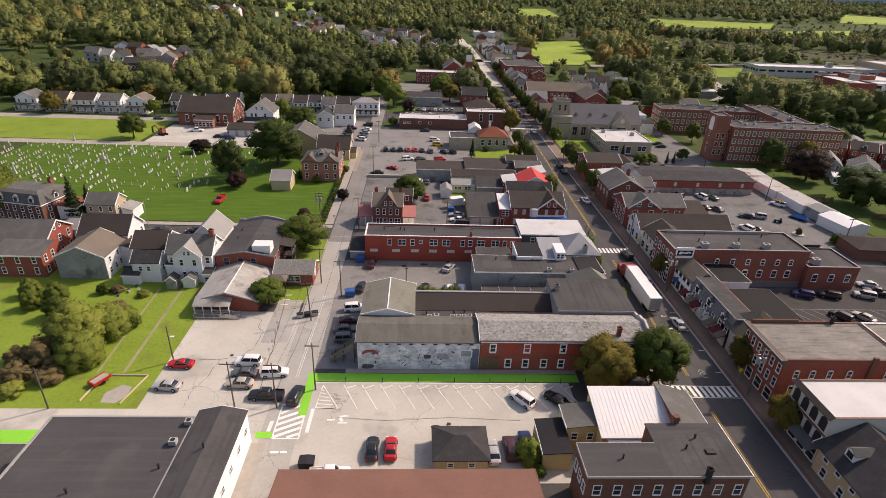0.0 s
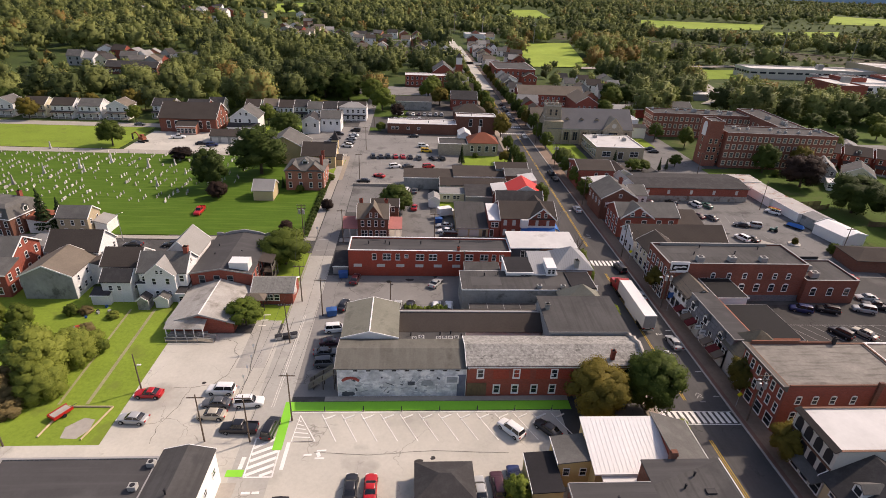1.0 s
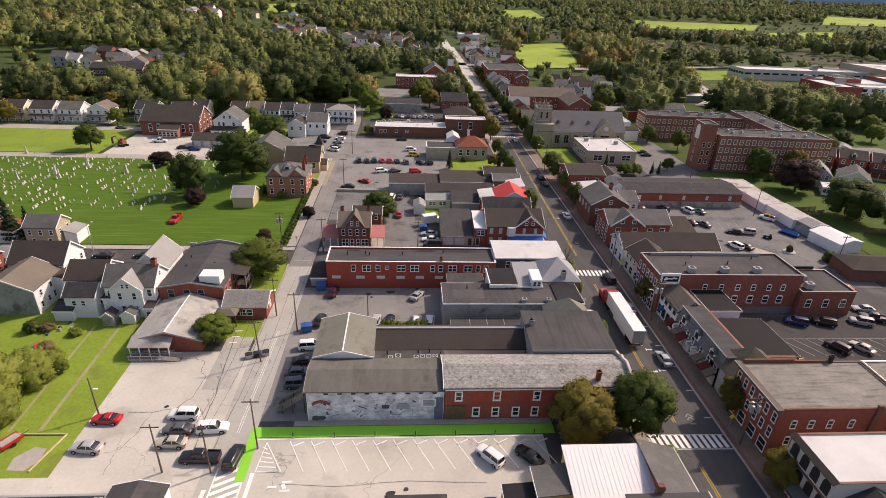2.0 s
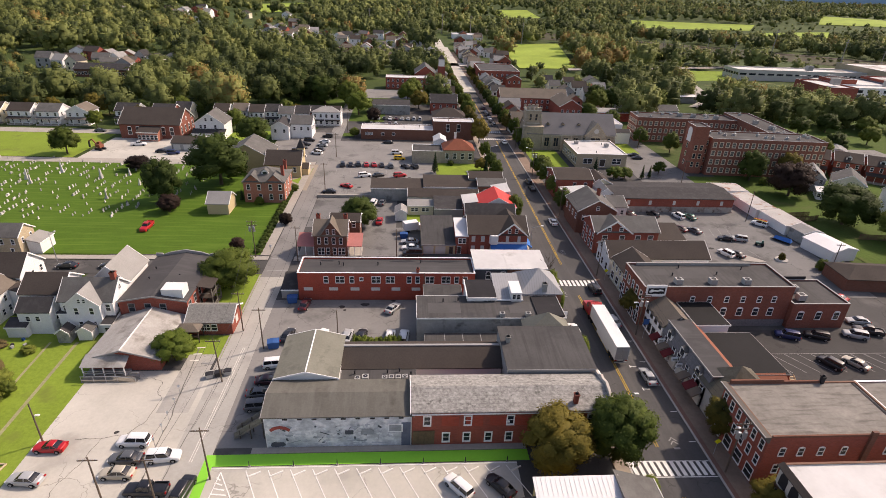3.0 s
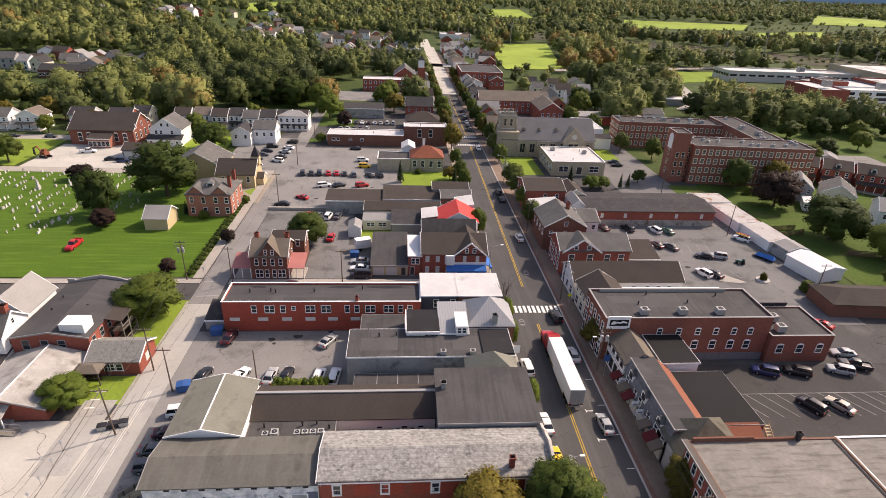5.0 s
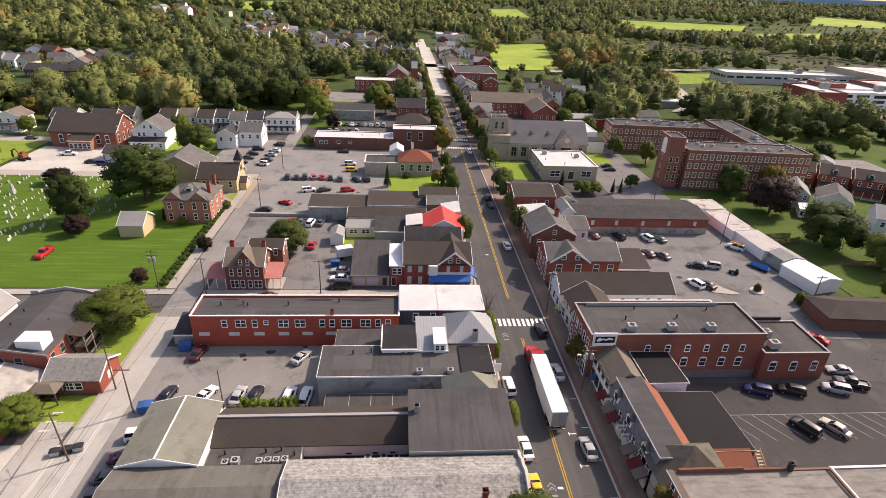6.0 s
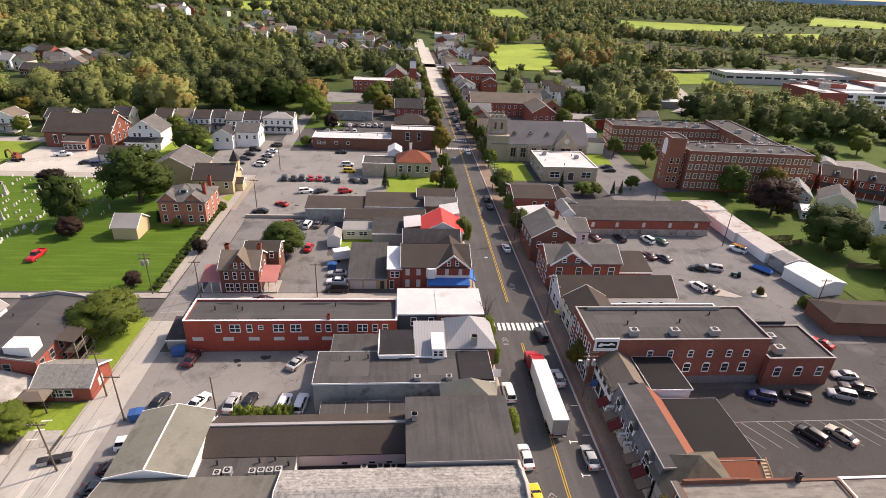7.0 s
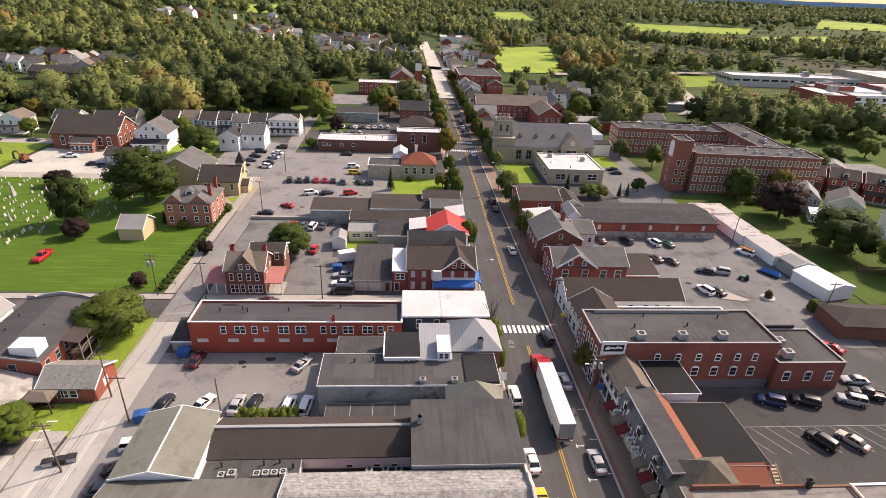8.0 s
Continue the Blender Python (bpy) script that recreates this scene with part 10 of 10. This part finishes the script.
mower = thing("garden_tractor", "green tractor standing on a kerbed island", "tractor", pose(110.2, 147.2, 0.03, 0, 0, 150))
part("body", Geo().box(-0.9, -0.4, 0.4, 0.9, 0.4, 1.0).box(-0.9, -0.35, 1.0, -0.4, 0.35, 1.6), mower, mat=CAR_PAINT["green"])
for sx_, r_ in ((-0.7, 0.5), (0.7, 0.32)):
    for sy_ in (-0.6, 0.6):
        part("wheel", Geo().tube((sx_, sy_ - 0.12, r_), (sx_, sy_ + 0.12, r_), r_, r_, 12), mower, mat=RUBBER)


def timber_fence(x0, y0, x1, y1, h=1.7):
    ob = thing("timber_fence", "brown weathered timber board fence on the grass", "fence", pose(x0, y0, 0, 0, 0, math.degrees(math.atan2(y1 - y0, x1 - x0))))
    L = math.hypot(x1 - x0, y1 - y0)
    for i in range(int(L / 2.4) + 1):
        part("post", shared(("fpost", h), "post", WOOD_FENCE, lambda: Geo().box(-0.07, -0.07, -0.1, 0.07, 0.07, h + 0.1)), ob, "", pose(min(L, 2.4 * i), 0, 0))
    for i in range(5):
        z_ = 0.15 + i * (h - 0.3) / 4
        part("board", Geo().box(0, -0.1, z_ - 0.13, L, -0.07, z_ + 0.13), ob, mat=WOOD_FENCE)


WOOD_FENCE = surface("fence_timber", (0.13, 0.085, 0.055), 0.9, 0.25, 0.25, 2, 0.4)
timber_fence(131.5, 163.5, 141.5, 166.5)
timber_fence(131.0, 168.0, 140.5, 169.2)
timber_fence(144.0, 152.0, 158.0, 150.5)
# ---- tall line poles along the railway bank ----
def line_pole(x, y, h, lean=0.0):
    ob = thing("transmission_pole", "tall pale transmission pole on the railway bank", "pole", pose(x, y, max(-0.1, land_height(x, y)), 0, lean, 0), "transmission poles")
    part("pole", Geo().tube((0, 0, -0.3), (0, 0, h), 0.55, 0.3, 8), ob, mat=POLE_PALE)
    part("crossarm", Geo().box(-2.2, -0.15, h - 3.2, 2.2, 0.15, h - 2.8), ob, mat=POLE_PALE)
    part("crossarm", Geo().box(-1.6, -0.15, h - 1.2, 1.6, 0.15, h - 0.8), ob, mat=POLE_PALE)


POLE_PALE = surface("weathered_steel", (0.3, 0.28, 0.25), 0.7, 0.1, 0.15)
for x_, y_, h_ in ((268, 575, 22), (317, 580, 24), (352, 590, 21), (401, 602, 33), (470, 587, 27), (505, 575, 18), (232, 600, 18), (205, 640, 18), (150, 700, 24), (95, 770, 26), (60, 800, 26), (15, 830, 26), (-40, 850, 26), (560, 590, 24)):
    line_pole(x_, y_, h_, 1.0)
# ---- the far town ----
building("brick_school", "red brick block with a white roof and rows of windows", "building", -2, 377, 26, 388, 7.4, BRICK, ROOF_WHITE, "flat", parapet=0.3, windows=[("s", 5.4, 1.1, 1.6, 9, "w"), ("s", 2.2, 1.1, 1.6, 9, "w")])
fc = building("brick_church", "brick church with a white bell tower", "church", 17, 392, 31, 412, 8, BRICK, ROOF_GREY, "gy", 5, 0.3)
part("tower", Geo().box(8.4, -10, 0, 13, -5.4, 13), fc, mat=BRICK)
part("belfry", Geo().box(8.8, -9.6, 13, 12.6, -5.8, 17.5), fc, "white belfry", mat=PAINT_WHITE)
part("spire", Geo().add([(8.4, -10, 17.5), (13, -10, 17.5), (13, -5.4, 17.5), (8.4, -5.4, 17.5), (10.7, -7.7, 20.5)], [(0, 1, 4), (1, 2, 4), (2, 3, 4), (3, 0, 4), (3, 2, 1, 0)]), fc, mat=ROOF_DARK)
building("brick_store", "large red brick store with a flat dark roof", "building", 62, 402, 90, 440, 10, BRICK, ROOF_ASPHALT, "flat", parapet=0.5, windows=[("s", 7.0, 1.1, 1.9, 8, "w"), ("s", 3.4, 1.1, 1.9, 8, "w")])
building("gabled_store", "small red gabled store", "building", 80, 394, 90, 401.8, 6, BRICK, ROOF_BROWN, "gy", 2.6, 0.3, windows=[("s", 4.0, 1.0, 1.6, 3, "w")])
building("long_house", "long brick house with a brown hipped roof", "building", 64, 322, 102, 336, 7, BRICK, ROOF_TAN, "gx", 4.0, 0.4, windows=[("s", 5, 1.0, 1.5, 12, "w"), ("s", 2, 1.0, 1.5, 12, "w")])
building("long_house", "brick gabled wing with a brown roof", "building", 92, 300, 104, 322, 7, BRICK, ROOF_TAN, "gy", 3.6, 0.4, windows=[("s", 4.5, 1.0, 1.5, 4, "w")])
building("store", "long grey store with a dark roof edge", "building", -9, 303, 13, 312, 4.6, BLOCK_GREY, ROOF_DARK, "shed_s", 1.2, 0.2)
building("brick_house", "red brick house with a dark gabled roof", "house", 24, 306, 38, 317, 6.0, BRICK, ROOF_DARK, "gx", 3.6, 0.3, windows=[("s", 4.2, 0.9, 1.5, 4, "w")])
building("brown_hall", "low hall with a brown hipped roof", "building", 24, 280, 40, 292, 4.2, BRICK_BROWN, ROOF_BROWN, "hip", 3.6, 0.4)
building("white_house", "white two-storey house by the cross street", "house", -33, 274, -20, 283, 6.4, SIDING_WHITE, ROOF_LIGHT, "hip", 2.0, 0.3, windows=[("s", 4.8, 1.0, 1.5, 5, "w"), ("s", 1.8, 1.0, 1.5, 5, "w")])
building("long_school", "long dark-roofed brick school among trees", "building", -199, 386, -166, 398, 5.4, BRICK_BROWN, ROOF_DARK, "gx", 3, 0.4, windows=[("s", 3, 1.2, 1.6, 16, "w")])
building("far_store", "wide store with a white roof", "building", 70, 740, 108, 765, 6, PAINT_WHITE, ROOF_WHITE, "flat", parapet=0.3)
rng = random.Random(31)
HOUSE_MATS = ((SIDING_WHITE, "white"), (SIDING_WHITE, "white"), (SIDING_WHITE, "white"), (SIDING_CREAM, "cream"), (BRICK, "brick"), (BRICK_PINK, "brick"), (SIDING_GREY, "grey"))


def far_house(x, y, s=1.0, rot=0.0):
    wl, nm = rng.choice(HOUSE_MATS)
    rf = rng.choice((ROOF_BROWN, ROOF_DARK, ROOF_GREY, ROOF_TAN, ROOF_LIGHT))
    w, d, h = rng.uniform(8, 12) * s, rng.uniform(8, 11) * s, rng.uniform(5, 6.8) * s
    building("far_house", nm + " gabled house among the trees", "house", x, y, x + w, y + d, h, wl, rf, rng.choice(("gx", "gy")), rng.uniform(2.4, 3.6), 0.3, rot, [("s", h * 0.72, 1.1, 1.6, 2, "far")] + [("s", h * 0.28, 1.1, 1.6, 2, "far")] * (y < 600), fascia=False, group="distant houses", z=max(-0.1, land_height(x, y)))


for i in range(10):
    far_house(60.5 + rng.uniform(0, 2), 268 + 13 * i if i < 4 else 345 + 11 * (i - 4), 0.95)
for i in range(16):
    far_house(32 + rng.uniform(-3, 0), 342 + 3 + 16 * i if i < 2 else 410 + 15 * (i - 2), 0.9)
for i in range(12):
    far_house(61 + rng.uniform(0, 3), 445 + 15 * i, 0.95)
for i in range(12):
    far_house(104 + 15 * (i % 3) + rng.uniform(0, 3), 330 + 22 * (i // 3), 0.9)
for i in range(18):
    far_house(-240 + 14 * (i % 6) + rng.uniform(-3, 3), 408 + 21 * (i // 6) + rng.uniform(-6, 6), 0.95, rng.uniform(-20, 20))
for i in range(20):
    far_house(rng.uniform(-420, -120), rng.uniform(740, 900), 1.2, rng.uniform(-25, 25))
for i in range(36):
    far_house(-150 + 17 * (i % 11) + rng.uniform(-5, 5), 625 + 36 * (i // 11) + rng.uniform(-14, 14), 1.1, rng.uniform(-20, 20))
for i in range(16):
    far_house(-50 + 18 * (i % 4) + rng.uniform(-3, 3), 505 + 24 * (i // 4) + rng.uniform(-5, 5), 1.0, rng.uniform(-10, 10))
for i in range(16):
    far_house(rng.uniform(64, 98), rng.uniform(450, 760), 1.0, rng.uniform(-10, 10))


# ---- the last ridge, a backdrop with distance haze put into its blue ----
HILL_BLUE = surface("haze_blue_ridge", (0.30, 0.44, 0.62), 1.0, 0.05, 0.15, 0.01, 0.002, bump=0.0)
ridge = Geo()
for i in range(41):
    a_ = radians(8 + 1.25 * i)
    x_, y_ = 4650 * math.sin(a_), 4650 * math.cos(a_)
    ridge.v += [(x_, y_, -30.0), (x_, y_, 76 + 9 * noise.noise((i * 0.21, 3.0, 1.0)) + 3 * noise.noise((i * 0.8, 1.0, 5.0)))]
ridge.f = [(2 * i, 2 * i + 2, 2 * i + 3, 2 * i + 1) for i in range(40)]
single("backdrop", ridge, HILL_BLUE, "wooded ridge on the horizon, painted in pale haze blue", "hills", kind="structure")
